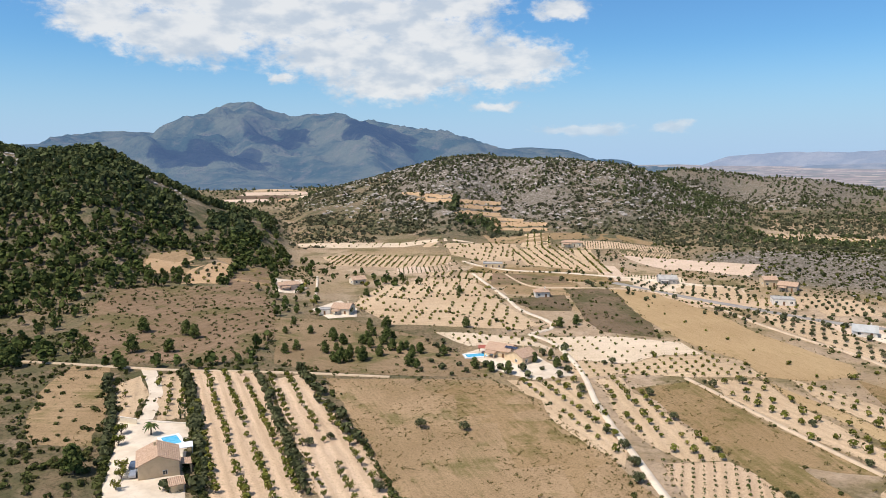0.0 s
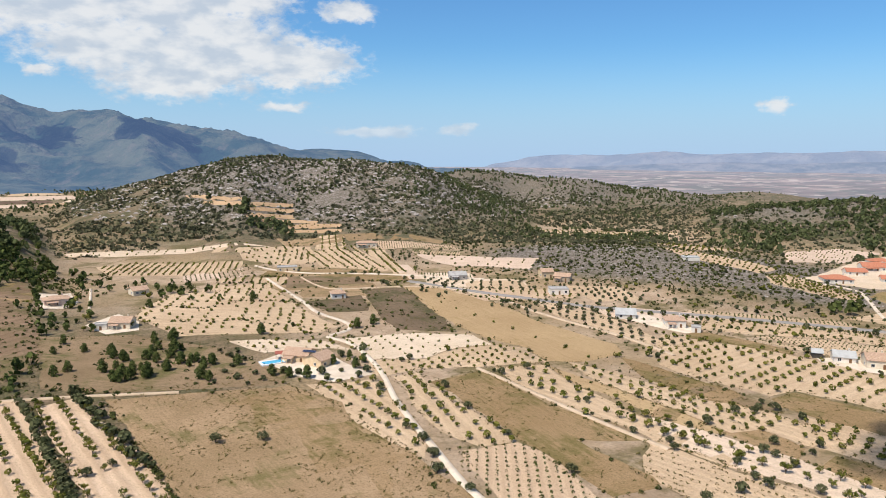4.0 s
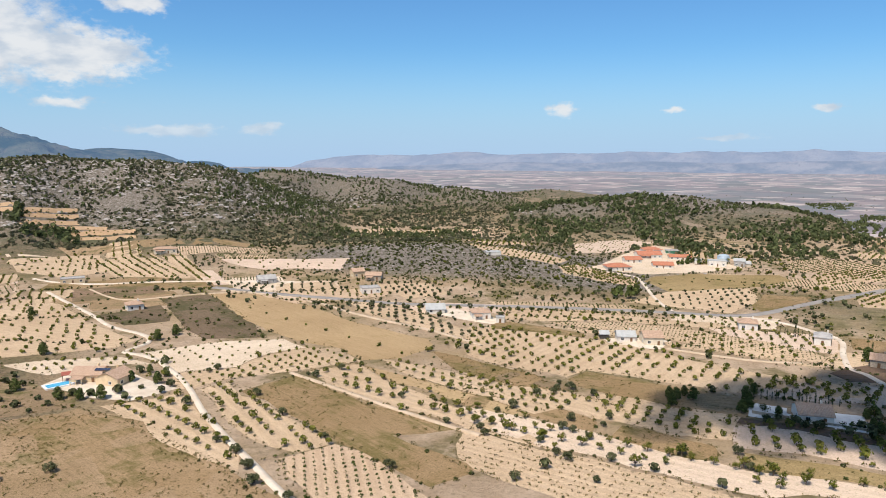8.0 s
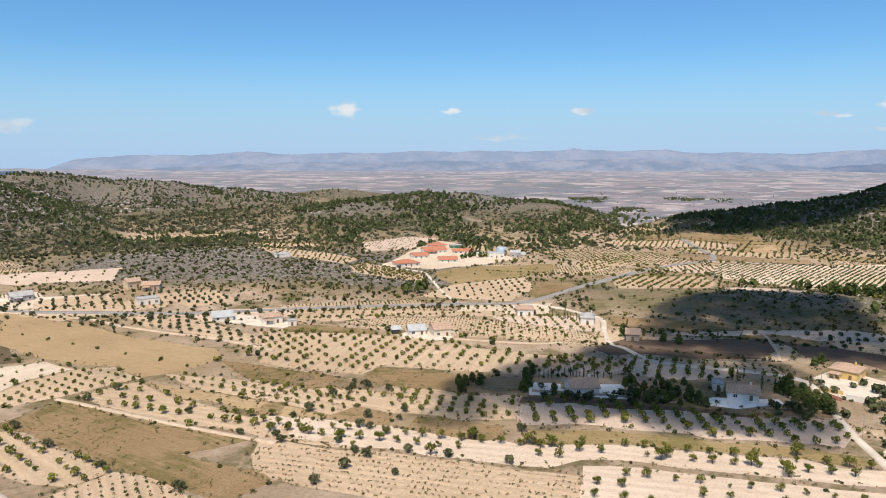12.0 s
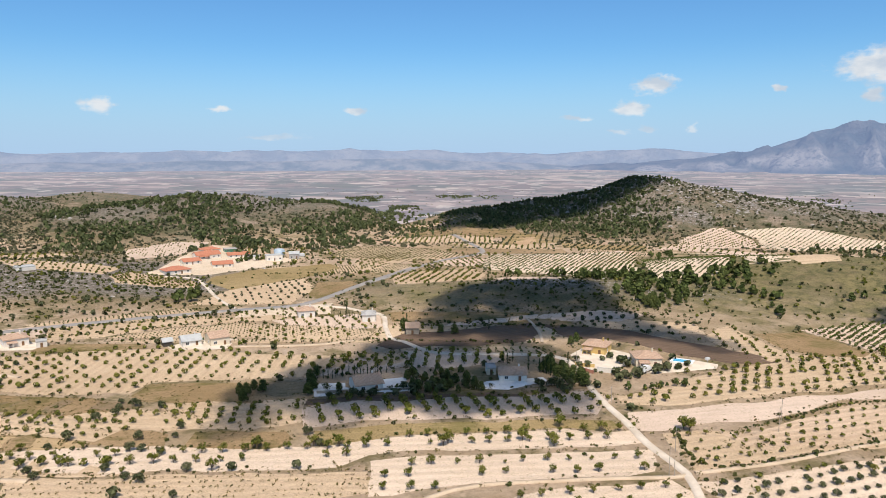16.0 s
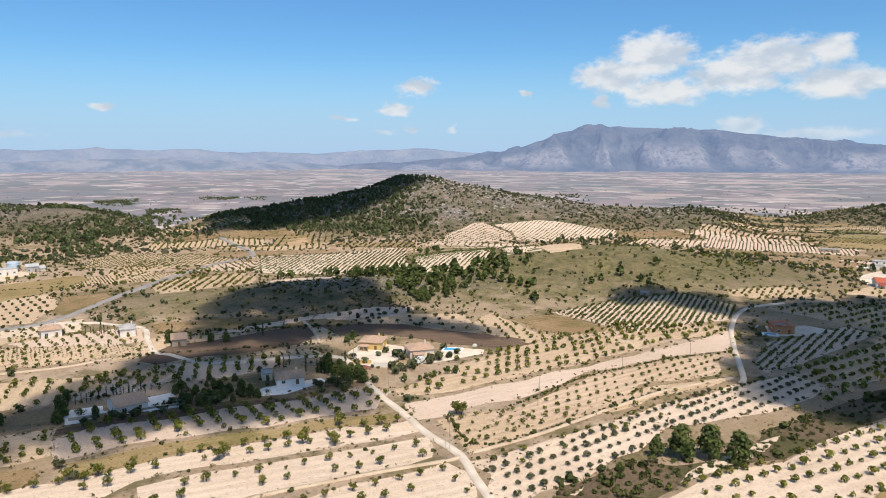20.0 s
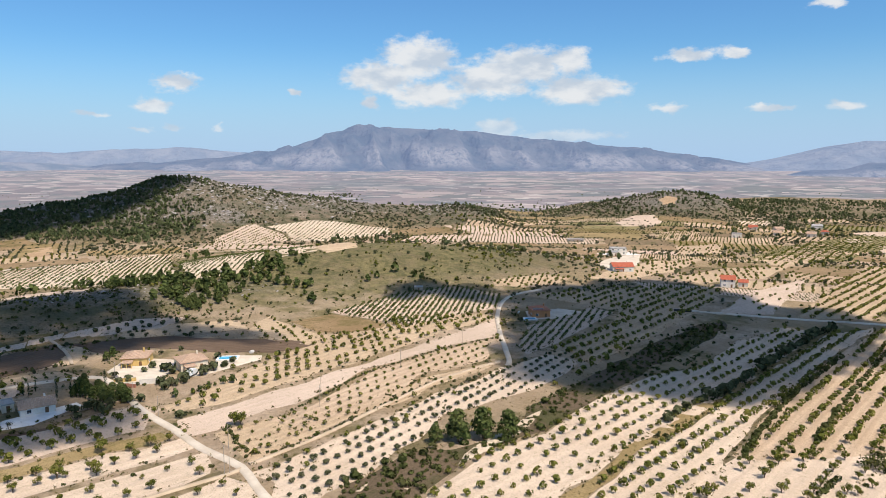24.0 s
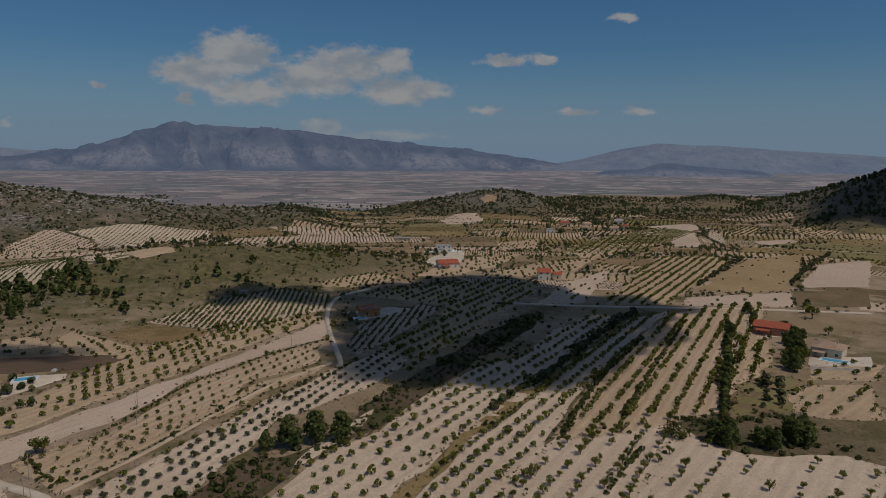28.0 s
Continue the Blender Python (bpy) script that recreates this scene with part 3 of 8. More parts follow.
# ---- plants ----
def leaf_material(name, dark, light, dry):
    m = bpy.data.materials.new(name)
    m.use_nodes = True
    g = Graph(m.node_tree)
    geo = g.node("ShaderNodeNewGeometry")
    p = geo.outputs["Position"]
    c = g.mix(g.ramp(geo.outputs["Random Per Island"], 0, 1), dark, light)
    c = g.mix(g.ramp(g.noise(p, 0.11, 3), 0.45, 0.7, 0, 0.55), c, dry)
    d = g.node("ShaderNodeBsdfDiffuse", (c,))
    t = g.node("ShaderNodeBsdfTranslucent", (c,))
    mixed = g.node("ShaderNodeMixShader", (0.18, d.outputs[0], t.outputs[0]))
    g.node("ShaderNodeOutputMaterial", (mixed.outputs[0],))
    return m


LEAF = {
    "almond": leaf_material("almond_leaves", (0.05, 0.062, 0.014), (0.21, 0.215, 0.045), (0.28, 0.24, 0.062)),
    "olive": leaf_material("olive_leaves", (0.036, 0.044, 0.02), (0.14, 0.148, 0.072), (0.16, 0.155, 0.08)),
    "pine": leaf_material("pine_needles", (0.034, 0.05, 0.017), (0.132, 0.158, 0.05), (0.16, 0.17, 0.058)),
    "shrub": leaf_material("shrub_leaves", (0.028, 0.036, 0.012), (0.115, 0.128, 0.043), (0.14, 0.128, 0.052)),
    # paler copies of the shrub and pine leaves, with distance haze painted in
    "hazed_shrub": leaf_material("hazed_shrub_leaves", (0.065, 0.07, 0.04), (0.16, 0.158, 0.09), (0.21, 0.185, 0.115)),
    "hazed_pine": leaf_material("hazed_pine_needles", (0.046, 0.062, 0.028), (0.145, 0.166, 0.07), (0.17, 0.175, 0.08)),
    "vine": leaf_material("vine_leaves", (0.055, 0.075, 0.02), (0.12, 0.14, 0.04), (0.15, 0.14, 0.05)),
    "cypress": leaf_material("cypress_needles", (0.015, 0.035, 0.012), (0.04, 0.07, 0.025), (0.05, 0.07, 0.03)),
    "palm": leaf_material("palm_fronds", (0.04, 0.08, 0.02), (0.09, 0.14, 0.04), (0.14, 0.14, 0.05)),
    "weed": leaf_material("dry_weeds", (0.12, 0.105, 0.04), (0.27, 0.205, 0.088), (0.11, 0.115, 0.04)),
}
BARK = plain("grey_brown_bark", (0.16, 0.12, 0.085), (0.09, 0.065, 0.045), 3.0, 0.95)


def tube(points, radii, sides):
    """A tapered tube along points: verts and faces."""
    verts, faces = [], []
    for k, (p, r) in enumerate(zip(points, radii)):
        p = Vector(p)
        for s in range(sides):
            a = 2 * math.pi * s / sides
            verts.append((p.x + r * math.cos(a), p.y + r * math.sin(a), p.z))
        if k:
            o = (k - 1) * sides
            for s in range(sides):
                t = (s + 1) % sides
                faces.append((o + s, o + t, o + sides + t, o + sides + s))
    return verts, faces


def leaf_quads(rng, centres, spreads, count, leaf, rise=0.4, tight=False):
    """Small leaf sprays in the outer part of a few lobes."""
    k = rng.integers(0, len(centres), count)
    way = rng.normal(size=(count, 3))
    way /= np.linalg.norm(way, axis=1)[:, None]
    if tight:
        way[:, 2] = np.where(way[:, 2] < -0.75, -way[:, 2], way[:, 2])
    deep = 0.78 + 0.3 * rng.random(count) if tight else rng.random(count) ** 0.4
    c = np.asarray(centres)[k] + way * deep[:, None] * np.asarray(spreads)[k]
    n = way * (1.0 if tight else 1.1) + rng.normal(size=(count, 3)) * (0.28 if tight else 0.4) + np.array((0, 0, rise))
    n /= np.linalg.norm(n, axis=1)[:, None]
    u = np.cross(n, rng.normal(size=(count, 3)))
    u /= np.linalg.norm(u, axis=1)[:, None]
    v = np.cross(n, u)
    s = leaf * (0.6 + 0.8 * rng.random(count))[:, None]
    flat = 0.95 if tight else 0.7
    q = np.stack([c - u * s, c - v * s * flat, c + u * s, c + v * s * flat], 1)
    return q.reshape(-1, 3), np.arange(count * 4).reshape(-1, 4)


# crown lobes of small plants: centres, spreads, size of the leaf clumps
ROUND = {
    "almond": (((0.12, 0.1, 0.46), (-0.14, 0.05, 0.52), (0.02, -0.15, 0.44)), ((0.31, 0.31, 0.33), (0.3, 0.3, 0.32), (0.3, 0.3, 0.32)), 0.18),
    "olive": (((0.12, 0.1, 0.44), (-0.14, 0.02, 0.5), (0.03, -0.15, 0.42)), ((0.33, 0.33, 0.33), (0.32, 0.32, 0.3), (0.32, 0.32, 0.32)), 0.215),
    "pine": (((0.06, 0.05, 0.36), (-0.07, 0.0, 0.55), (0.02, -0.03, 0.78)), ((0.40, 0.38, 0.26), (0.34, 0.36, 0.24), (0.22, 0.22, 0.22)), 0.215),
    "shrub": (((0.1, 0.05, 0.2), (-0.12, -0.04, 0.24)), ((0.36, 0.34, 0.28), (0.34, 0.36, 0.27)), 0.255),
    "vine": (((0, 0, 0.42),), ((0.42, 0.42, 0.36),), 0.29),
}


def tree_shape(species, seed, count):
    """Trunk and crown for a crown one metre wide: (trunk verts, faces), (crown verts, faces)."""
    rng = np.random.default_rng(seed)
    rich = count > 60
    sides = 6 if rich else 3
    tv, tf, centres, spreads = [], [], [], []

    def limb(points, radii):
        v, f = tube(points, radii, sides)
        o = len(tv)
        tv.extend(v)
        tf.extend(tuple(i + o for i in face) for face in f)

    if species == "almond":
        limb([(0, 0, -0.05), (0.01, 0, 0.12), (0, 0.01, 0.26)], [0.05, 0.042, 0.036])
        n = int(rng.integers(4, 7))
        for k in range(n):
            a = 2 * math.pi * (k + rng.random() * 0.6) / n
            r, z = 0.20 + 0.14 * rng.random(), 0.5 + 0.32 * rng.random()
            tip = (r * math.cos(a), r * math.sin(a), z)
            if rich:
                limb([(0, 0, 0.22), (tip[0] * 0.5, tip[1] * 0.5, z * 0.62), tip], [0.03, 0.02, 0.008])
            centres.append(tip)
            spreads.append((0.21, 0.21, 0.2 + 0.06 * rng.random()))
        centres.append((0, 0, 0.62))
        spreads.append((0.24, 0.24, 0.22))
        leaf = 0.072 if rich else 0.13
    elif species == "olive":
        limb([(0, 0, -0.05), (0.02, 0.01, 0.12), (0.0, 0.03, 0.3)], [0.075, 0.055, 0.045])
        for k in range(7):
            a = 2 * math.pi * (k + rng.random()) / 7
            r = 0.24 + 0.08 * rng.random()
            tip = (r * math.cos(a), r * math.sin(a), 0.38 + 0.22 * rng.random())
            if rich and k % 2 == 0:
                limb([(0, 0, 0.22), tip], [0.035, 0.012])
            centres.append(tip)
            spreads.append((0.22, 0.22, 0.2))
        centres.append((0, 0, 0.62))
        spreads.append((0.3, 0.3, 0.2))
        leaf = 0.056 if rich else 0.145
    elif species == "pine":
        limb([(0, 0, -0.05), (0.02, 0, 0.4), (0.0, 0.02, 0.85)], [0.045, 0.036, 0.012])
        for k in range(11):
            z = 0.2 + 0.8 * k / 10
            a, r = 2.4 * k + rng.random(), (0.27 * math.sin(math.pi * min(0.95, 0.3 + 0.68 * k / 10)) + 0.02) * (0.75 + 0.4 * rng.random())
            tip = (r * math.cos(a), r * math.sin(a), z)
            if rich:
                limb([(0, 0, z - 0.12), tip], [0.016, 0.006])
            centres.append(tip)
            spreads.append((0.21, 0.21, 0.16))
        centres.extend([(0, 0, 0.5), (0, 0, 0.7), (0, 0, 0.4)])
        spreads.extend([(0.36, 0.36, 0.27), (0.3, 0.3, 0.27), (0.38, 0.38, 0.24)])
        leaf = 0.05 if rich else 0.18
    elif species == "cypress":
        limb([(0, 0, -0.1), (0, 0, 0.8)], [0.12, 0.06])
        for k in range(9):
            z = 0.45 + 0.42 * k
            w = 0.42 * math.sin(math.pi * (0.12 + 0.86 * k / 9)) + 0.05
            centres.append((0.05 * (rng.random() - 0.5), 0.05 * (rng.random() - 0.5), z))
            spreads.append((w, w, 0.42))
        leaf = 0.10 if rich else 0.2
    elif species == "vine":
        limb([(0, 0, -0.05), (0.02, 0, 0.3)], [0.04, 0.03])
        for k in range(3):
            centres.append((0.25 * (rng.random() - 0.5), 0.25 * (rng.random() - 0.5), 0.42 + 0.2 * rng.random()))
            spreads.append((0.36, 0.36, 0.3))
        leaf = 0.16
    else:  # shrub, weed
        if rich:
            limb([(0, 0, -0.05), (0.03, 0, 0.15)], [0.03, 0.02])
        for k in range(5):
            a = 2 * math.pi * (k + rng.random()) / 5
            centres.append((0.24 * math.cos(a), 0.24 * math.sin(a), 0.2 + 0.14 * rng.random()))
            spreads.append((0.27, 0.27, 0.24))
        leaf = 0.06 if rich else 0.19
    if not rich and species in ROUND:
        centres, spreads, leaf = ROUND[species]
        leaf *= math.sqrt(FAR_COUNT[species][1] / count)
        crown = leaf_quads(rng, centres, spreads, count, leaf, 0.1, True)
    else:
        crown = leaf_quads(rng, centres, spreads, count, leaf, 0.3, species in ("pine", "olive"))
    return (np.array(tv), tf), crown


FULL_COUNT = {"almond": 230, "olive": 420, "pine": 1000, "cypress": 260, "vine": 40, "shrub": 120, "weed": 80}
# leaf clumps of plants far off, at middle distance and near
FAR_COUNT = {"almond": (12, 26, 56), "olive": (14, 28, 58), "pine": (14, 24, 58), "cypress": (30, 40, 58), "vine": (4, 7, 16), "shrub": (6, 11, 32), "weed": (3, 4, 9)}
WORDS = {"almond": "almond_tree", "olive": "olive_tree", "pine": "pine_tree", "cypress": "cypress_tree", "vine": "vine", "shrub": "shrub", "weed": "weed"}
LABEL = {
    "almond": "small almond tree with an open yellow-green crown on sandy soil",
    "olive": "round grey-green olive tree standing on pale soil",
    "pine": "dark green aleppo pine with a dense ragged crown",
    "cypress": "slim dark green cypress beside a country house",
    "shrub": "low dark green shrub in dry grass",
    "vine": "young green vine plant on tilled soil",
}
NEAR_LIMIT = {"almond": 270, "olive": 220, "pine": 150, "cypress": 90, "vine": 0, "shrub": 0, "weed": 0}
near_made = {k: 0 for k in NEAR_LIMIT}
near_mesh, far_shape = {}, {}
for kind in FULL_COUNT:
    far_shape[kind] = [[tree_shape(kind, 50 + s, c) for s in range(4)] for c in FAR_COUNT[kind]]
    near_mesh[kind] = []
    for s in range(4):
        (tv, tf), (cv, cf) = tree_shape(kind, 90 + s, FULL_COUNT[kind])
        near_mesh[kind].append((mesh_from("trunk", tv, tf, BARK, True), mesh_from("crown", cv, cf, LEAF[kind])))


def near_tree(kind, x, y, size, turn, which, group=""):
    near_made[kind] += 1
    ob = thing(WORDS[kind], LABEL[kind], "tree", x, y, turn, group=group or WORDS[kind] + "s")
    ob.scale = (size, size, size)
    trunk, crown = near_mesh[kind][which % 4]
    part("trunk", trunk, None, ob)
    part("crown", crown, None, ob)


def join_shapes(name, kind, xs, ys, sizes, turns, which, lift=0.0):
    """Many plants of one kind as one mesh."""
    zs = ground(xs, ys) + lift
    V, F, M, o = [], [], [], 0
    away = np.hypot(xs, ys)
    level = np.where(away > 560, 0, np.where(away > 270, 1, 2))
    for s in range(12):
        idx = np.nonzero((which % 4 == s % 4) & (level == s // 4))[0]
        if not len(idx):
            continue
        (tv, tf), (cv, cf) = far_shape[kind][s // 4][s % 4]
        for v, f, slot in ((tv, np.array(tf), 0), (cv, cf, 1)):
            if not len(f) or (slot == 0 and s < 4):
                continue
            c, sn, k = np.cos(turns[idx])[:, None], np.sin(turns[idx])[:, None], sizes[idx][:, None]
            vx = (v[:, 0] * c - v[:, 1] * sn) * k + xs[idx][:, None]
            vy = (v[:, 0] * sn + v[:, 1] * c) * k + ys[idx][:, None]
            vz = v[:, 2][None] * k + zs[idx][:, None]
            V.append(np.stack([vx, vy, vz], 2).reshape(-1, 3))
            F.append((f[None] + (np.arange(len(idx)) * len(v))[:, None, None] + o).reshape(-1, 4))
            M.append(np.full(len(idx) * len(f), slot, np.int32))
            o += len(idx) * len(v)
    V, F, M = np.concatenate(V), np.concatenate(F), np.concatenate(M)
    me = bpy.data.meshes.new(name)
    me.vertices.add(len(V))
    me.vertices.foreach_set("co", V.ravel().astype(np.float32))
    me.loops.add(F.size)
    me.loops.foreach_set("vertex_index", F.ravel().astype(np.int32))
    me.polygons.add(len(F))
    me.polygons.foreach_set("loop_start", np.arange(0, F.size, 4, dtype=np.int32))
    me.materials.append(BARK)
    # plants mostly beyond 560 m get the leaf colours that have haze painted in
    leaf_kind = {"shrub": "hazed_shrub", "pine": "hazed_pine"}.get(kind, kind) if float(np.median(away)) > 560 else kind
    me.materials.append(LEAF[leaf_kind])
    me.polygons.foreach_set("material_index", M)
    me.update(calc_edges=True)
    return me


def inside(px, py, poly):
    """Which points lie in a polygon."""
    hit = np.zeros(len(px), bool)
    for (x0, y0), (x1, y1) in zip(poly, poly[1:] + poly[:1]):
        if y0 == y1:
            continue
        hit ^= ((y0 > py) != (y1 > py)) & (px < (x1 - x0) * (py - y0) / (y1 - y0) + x0)
    return hit


# ---- fields and roads ----
FIELD_LABEL = {
    "sand": "pale sandy orchard soil with faint tyre marks", "cream": "pale cream-coloured orchard soil", "rows": "tilled sandy soil in straight lines", "chalk": "whitish chalky soil of a dry orchard",
    "pink": "bare pinkish ploughed soil", "ochre": "ochre soil of a terraced orchard", "stubble": "golden mown stubble field", "fallow": "brown weedy fallow field",
    "patchy": "patchy tan and brown fallow field", "grass": "green-brown dry grass slope", "scrub": "rough dry grass with low scrub", "russet": "reddish-brown fallow field with dry weeds",
    "earth": "dark brown ploughed earth", "verge": "strip of dry grass between orchards", "thicket": "dark brown rough strip grown with bushes",
}
CLEARED, EDGES, LANES = [], [], []
rng_field = np.random.default_rng(11)


def drape(poly, cell, lift, material, name, turn=0.0, ragged=4.0):
    """A sheet over the ground inside a polygon, in an object turned by turn degrees."""
    cx, cy = sum(p[0] for p in poly) / len(poly), sum(p[1] for p in poly) / len(poly)
    rough = []
    for (x0, y0), (x1, y1) in zip(poly, poly[1:] + poly[:1]):
        n = max(1, int(math.hypot(x1 - x0, y1 - y0) / 7))
        for k in range(n):
            x, y = x0 + (x1 - x0) * k / n, y0 + (y1 - y0) * k / n
            rough.append((x + ragged * (float(value_noise(x, y, 11, 61)) - 0.5), y + ragged * (float(value_noise(x, y, 11, 67)) - 0.5)))
    poly = rough
    bm = bmesh.new()
    bm.faces.new([bm.verts.new((x, y, 0)) for x, y in poly])
    bmesh.ops.triangulate(bm, faces=bm.faces[:])
    for axis in (0, 1):
        lo, hi = min(p[axis] for p in poly), max(p[axis] for p in poly)
        n = max(1, min(60, int((hi - lo) / cell)))
        for k in range(1, n):
            at, no = [0, 0, 0], [0, 0, 0]
            at[axis], no[axis] = lo + (hi - lo) * k / n, 1
            bmesh.ops.bisect_plane(bm, geom=bm.verts[:] + bm.edges[:] + bm.faces[:], plane_co=at, plane_no=no, dist=0.01)
    base = float(ground(cx, cy))
    xs, ys = np.array([v.co.x for v in bm.verts]), np.array([v.co.y for v in bm.verts])
    zs = ground(xs, ys) + lift * np.array([0.15 if v.is_boundary else 1.0 for v in bm.verts])
    c, s = math.cos(radians(-turn)), math.sin(radians(-turn))
    for v, x, y, z in zip(bm.verts, xs - cx, ys - cy, zs - base):
        v.co = (x * c - y * s, x * s + y * c, z)
    bmesh.ops.recalc_face_normals(bm, faces=bm.faces[:])
    if sum(f.normal.z for f in bm.faces) < 0:
        bmesh.ops.reverse_faces(bm, faces=bm.faces[:])
    ob = new(name, mesh_of(name, bm, material, True))
    ob.matrix_basis = pose(cx, cy, base, 0, 0, turn)
    return ob


def field(soil, turn, poly, kind="", row=0, step=0, size=0, fill=0, lift=None, free=None):
    """A field with its rows along turn degrees; row, step: spacing of the plants; size: crown width."""
    area = 0.5 * abs(sum(a[0] * b[1] - b[0] * a[1] for a, b in zip(poly, poly[1:] + poly[:1])))
    far = math.hypot(poly[0][0], poly[0][1])
    high = float(hill_mass(np.array(poly[0][0]), np.array(poly[0][1])))
    low = 0.06 + 0.0025 * len(CLEARED) if lift is None else lift
    lift = low + (0.8 if high > 13 else 0.1 if high > 4 else 0.0)
    ob = drape(poly, 12 if far < 450 else 20, lift, SOIL[soil], "field", turn)
    tagged(ob, FIELD_LABEL[soil], "field", kind="structure")
    if far < 430:
        EDGES.append(poly)
    if soil in ("fallow", "patchy", "stubble", "scrub", "verge", "russet", "thicket") and far < 420:
        tufts(poly, area)
    if not kind:
        CLEARED.append(poly)
        return
    c, s = math.cos(radians(turn)), math.sin(radians(turn))
    cx, cy = sum(p[0] for p in poly) / len(poly), sum(p[1] for p in poly) / len(poly)
    reach = max(math.hypot(x - cx, y - cy) for x, y in poly)
    if kind in ("almond", "olive"):
        row, step, size = row * 0.83, step * 0.86, size * (0.77 if far < 300 else 0.68)
    if kind == "vine":
        row, step, size = (row * 0.85, step * 0.8, size * 0.8) if far < 330 else (row * 0.78, step * 0.72, size * 0.62)
    u, v = np.meshgrid(np.arange(-reach, reach, step), np.arange(-reach, reach, row) + row * 0.3)
    u, v = u.ravel(), v.ravel()
    loose = 0.9 if kind in ("shrub",) else 0.11
    u = u + rng_field.normal(size=len(u)) * step * loose * 0.6
    v = v + rng_field.normal(size=len(v)) * row * loose * 0.35
    xs, ys = cx + u * c - v * s, cy + u * s + v * c
    keep = inside(xs, ys, poly) & (rng_field.random(len(xs)) < fill)
    if free:
        keep[keep] &= free(xs[keep], ys[keep])
    CLEARED.append(poly)
    xs, ys = xs[keep], ys[keep]
    if not len(xs):
        return
    sizes = size * np.clip(rng_field.normal(1, 0.16, len(xs)), 0.5, 1.4)
    plant(kind, xs, ys, sizes)


def tufts(poly, area):
    """Dry weeds in loose groups over a fallow field."""
    n = int(min(6000, area / 1.8))
    x0, x1 = min(p[0] for p in poly), max(p[0] for p in poly)
    y0, y1 = min(p[1] for p in poly), max(p[1] for p in poly)
    xs, ys = x0 + (x1 - x0) * rng_field.random(n), y0 + (y1 - y0) * rng_field.random(n)
    keep = inside(xs, ys, poly) & (fractal(xs, ys, 25, 3, 31) > 0.35 + 0.3 * rng_field.random(n))
    xs, ys = xs[keep], ys[keep]
    plant("weed", xs, ys, 0.35 + 0.8 * rng_field.random(len(xs)) ** 2, label="dry weed tufts in a fallow field")


def plant(kind, xs, ys, sizes, name="", label=""):
    n = len(xs)
    if not n:
        return
    turns, which = rng_field.random(n) * 6.28, rng_field.integers(0, 4, n)
    room = NEAR_LIMIT[kind] - near_made[kind]
    if room > 0 and n <= room and float(np.median(np.hypot(xs, ys))) < 430:
        for x, y, s, a, w in zip(xs, ys, sizes, turns, which):
            near_tree(kind, float(x), float(y), float(s), math.degrees(a), int(w))
        return
    many = WORDS[kind] + "s"
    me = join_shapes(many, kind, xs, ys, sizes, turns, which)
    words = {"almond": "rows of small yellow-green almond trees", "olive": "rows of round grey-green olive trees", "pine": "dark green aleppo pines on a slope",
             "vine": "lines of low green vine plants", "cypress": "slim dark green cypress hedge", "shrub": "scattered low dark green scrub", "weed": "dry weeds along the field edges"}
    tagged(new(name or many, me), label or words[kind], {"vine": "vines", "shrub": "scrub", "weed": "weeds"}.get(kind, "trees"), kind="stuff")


def road(material, width, line):
    """A ribbon along a smooth line, slightly domed, with ragged edges."""
    width = width * (0.78 if material is not ASPHALT else 0.9)
    LANES.append((line, width * 0.5 + 1.2))
    pts = [Vector((x, y)) for x, y in line]
    dense = []
    for i in range(len(pts) - 1):
        p0, p1, p2, p3 = pts[max(i - 1, 0)], pts[i], pts[i + 1], pts[min(i + 2, len(pts) - 1)]
        n = max(2, int((p2 - p1).length / 5))
        for k in range(n):
            t = k / n
            dense.append(0.5 * ((2 * p1) + (p2 - p0) * t + (2 * p0 - 5 * p1 + 4 * p2 - p3) * t * t + (3 * p1 - p0 - 3 * p2 + p3) * t ** 3))
    dense.append(pts[-1])
    verts, faces = [], []
    for i, p in enumerate(dense):
        d = (dense[min(i + 1, len(dense) - 1)] - dense[max(i - 1, 0)]).normalized()
        side = Vector((-d.y, d.x))
        wob = 0.25 * (value_noise(i * 1.0, 0.0, 3.0, 7) - 0.5) * width
        for k, (o, h) in enumerate(((-0.5, -0.2), (-0.42, 0.46), (0, 0.50), (0.42, 0.46), (0.5, -0.2))):
            q = p + side * (o * width + wob * 0.5)
            verts.append((q.x, q.y, float(ground(q.x, q.y)) + h))
        if i:
            a = (i - 1) * 5
            faces.extend((a + k, a + 5 + k, a + 6 + k, a + 1 + k) for k in range(4))
    label = {"worn_asphalt": "grey worn asphalt country road", "pale_gravel": "pale gravel lane between the orchards", "pale_dirt_track": "pale dirt track beside a field"}[material.name]
    ob = new("road", mesh_from("road", verts, faces, material, True))
    return tagged(ob, label, "road", kind="structure")


def yard(poly, paved=False):
    ob = drape(poly, 10, 0.43 if paved else 0.40, PAVING if paved else GRAVEL, "yard", ragged=1.0 if paved else 2.0)
    CLEARED.append(poly)
    return tagged(ob, "white gravel yard round a country house", "yard", kind="structure")


# ---- fields, nearest first ----
field("cream", -60, [(157.3, 39.3), (173.6, 10.7), (166.6, 4.9), (154.9, 1.0), (135.8, 47.5), (149.9, 45.5)], "almond", 8, 7, 2.6, .7)
field("rows", 70, [(63.5, 175.6), (76.2, 174.4), (79.9, 164.0), (80.8, 134.4), (79.6, 115.0), (56.3, 129.6), (56.5, 149.6), (57.1, 175.4)], "vine", 3, 3.4, 1.2, .97)
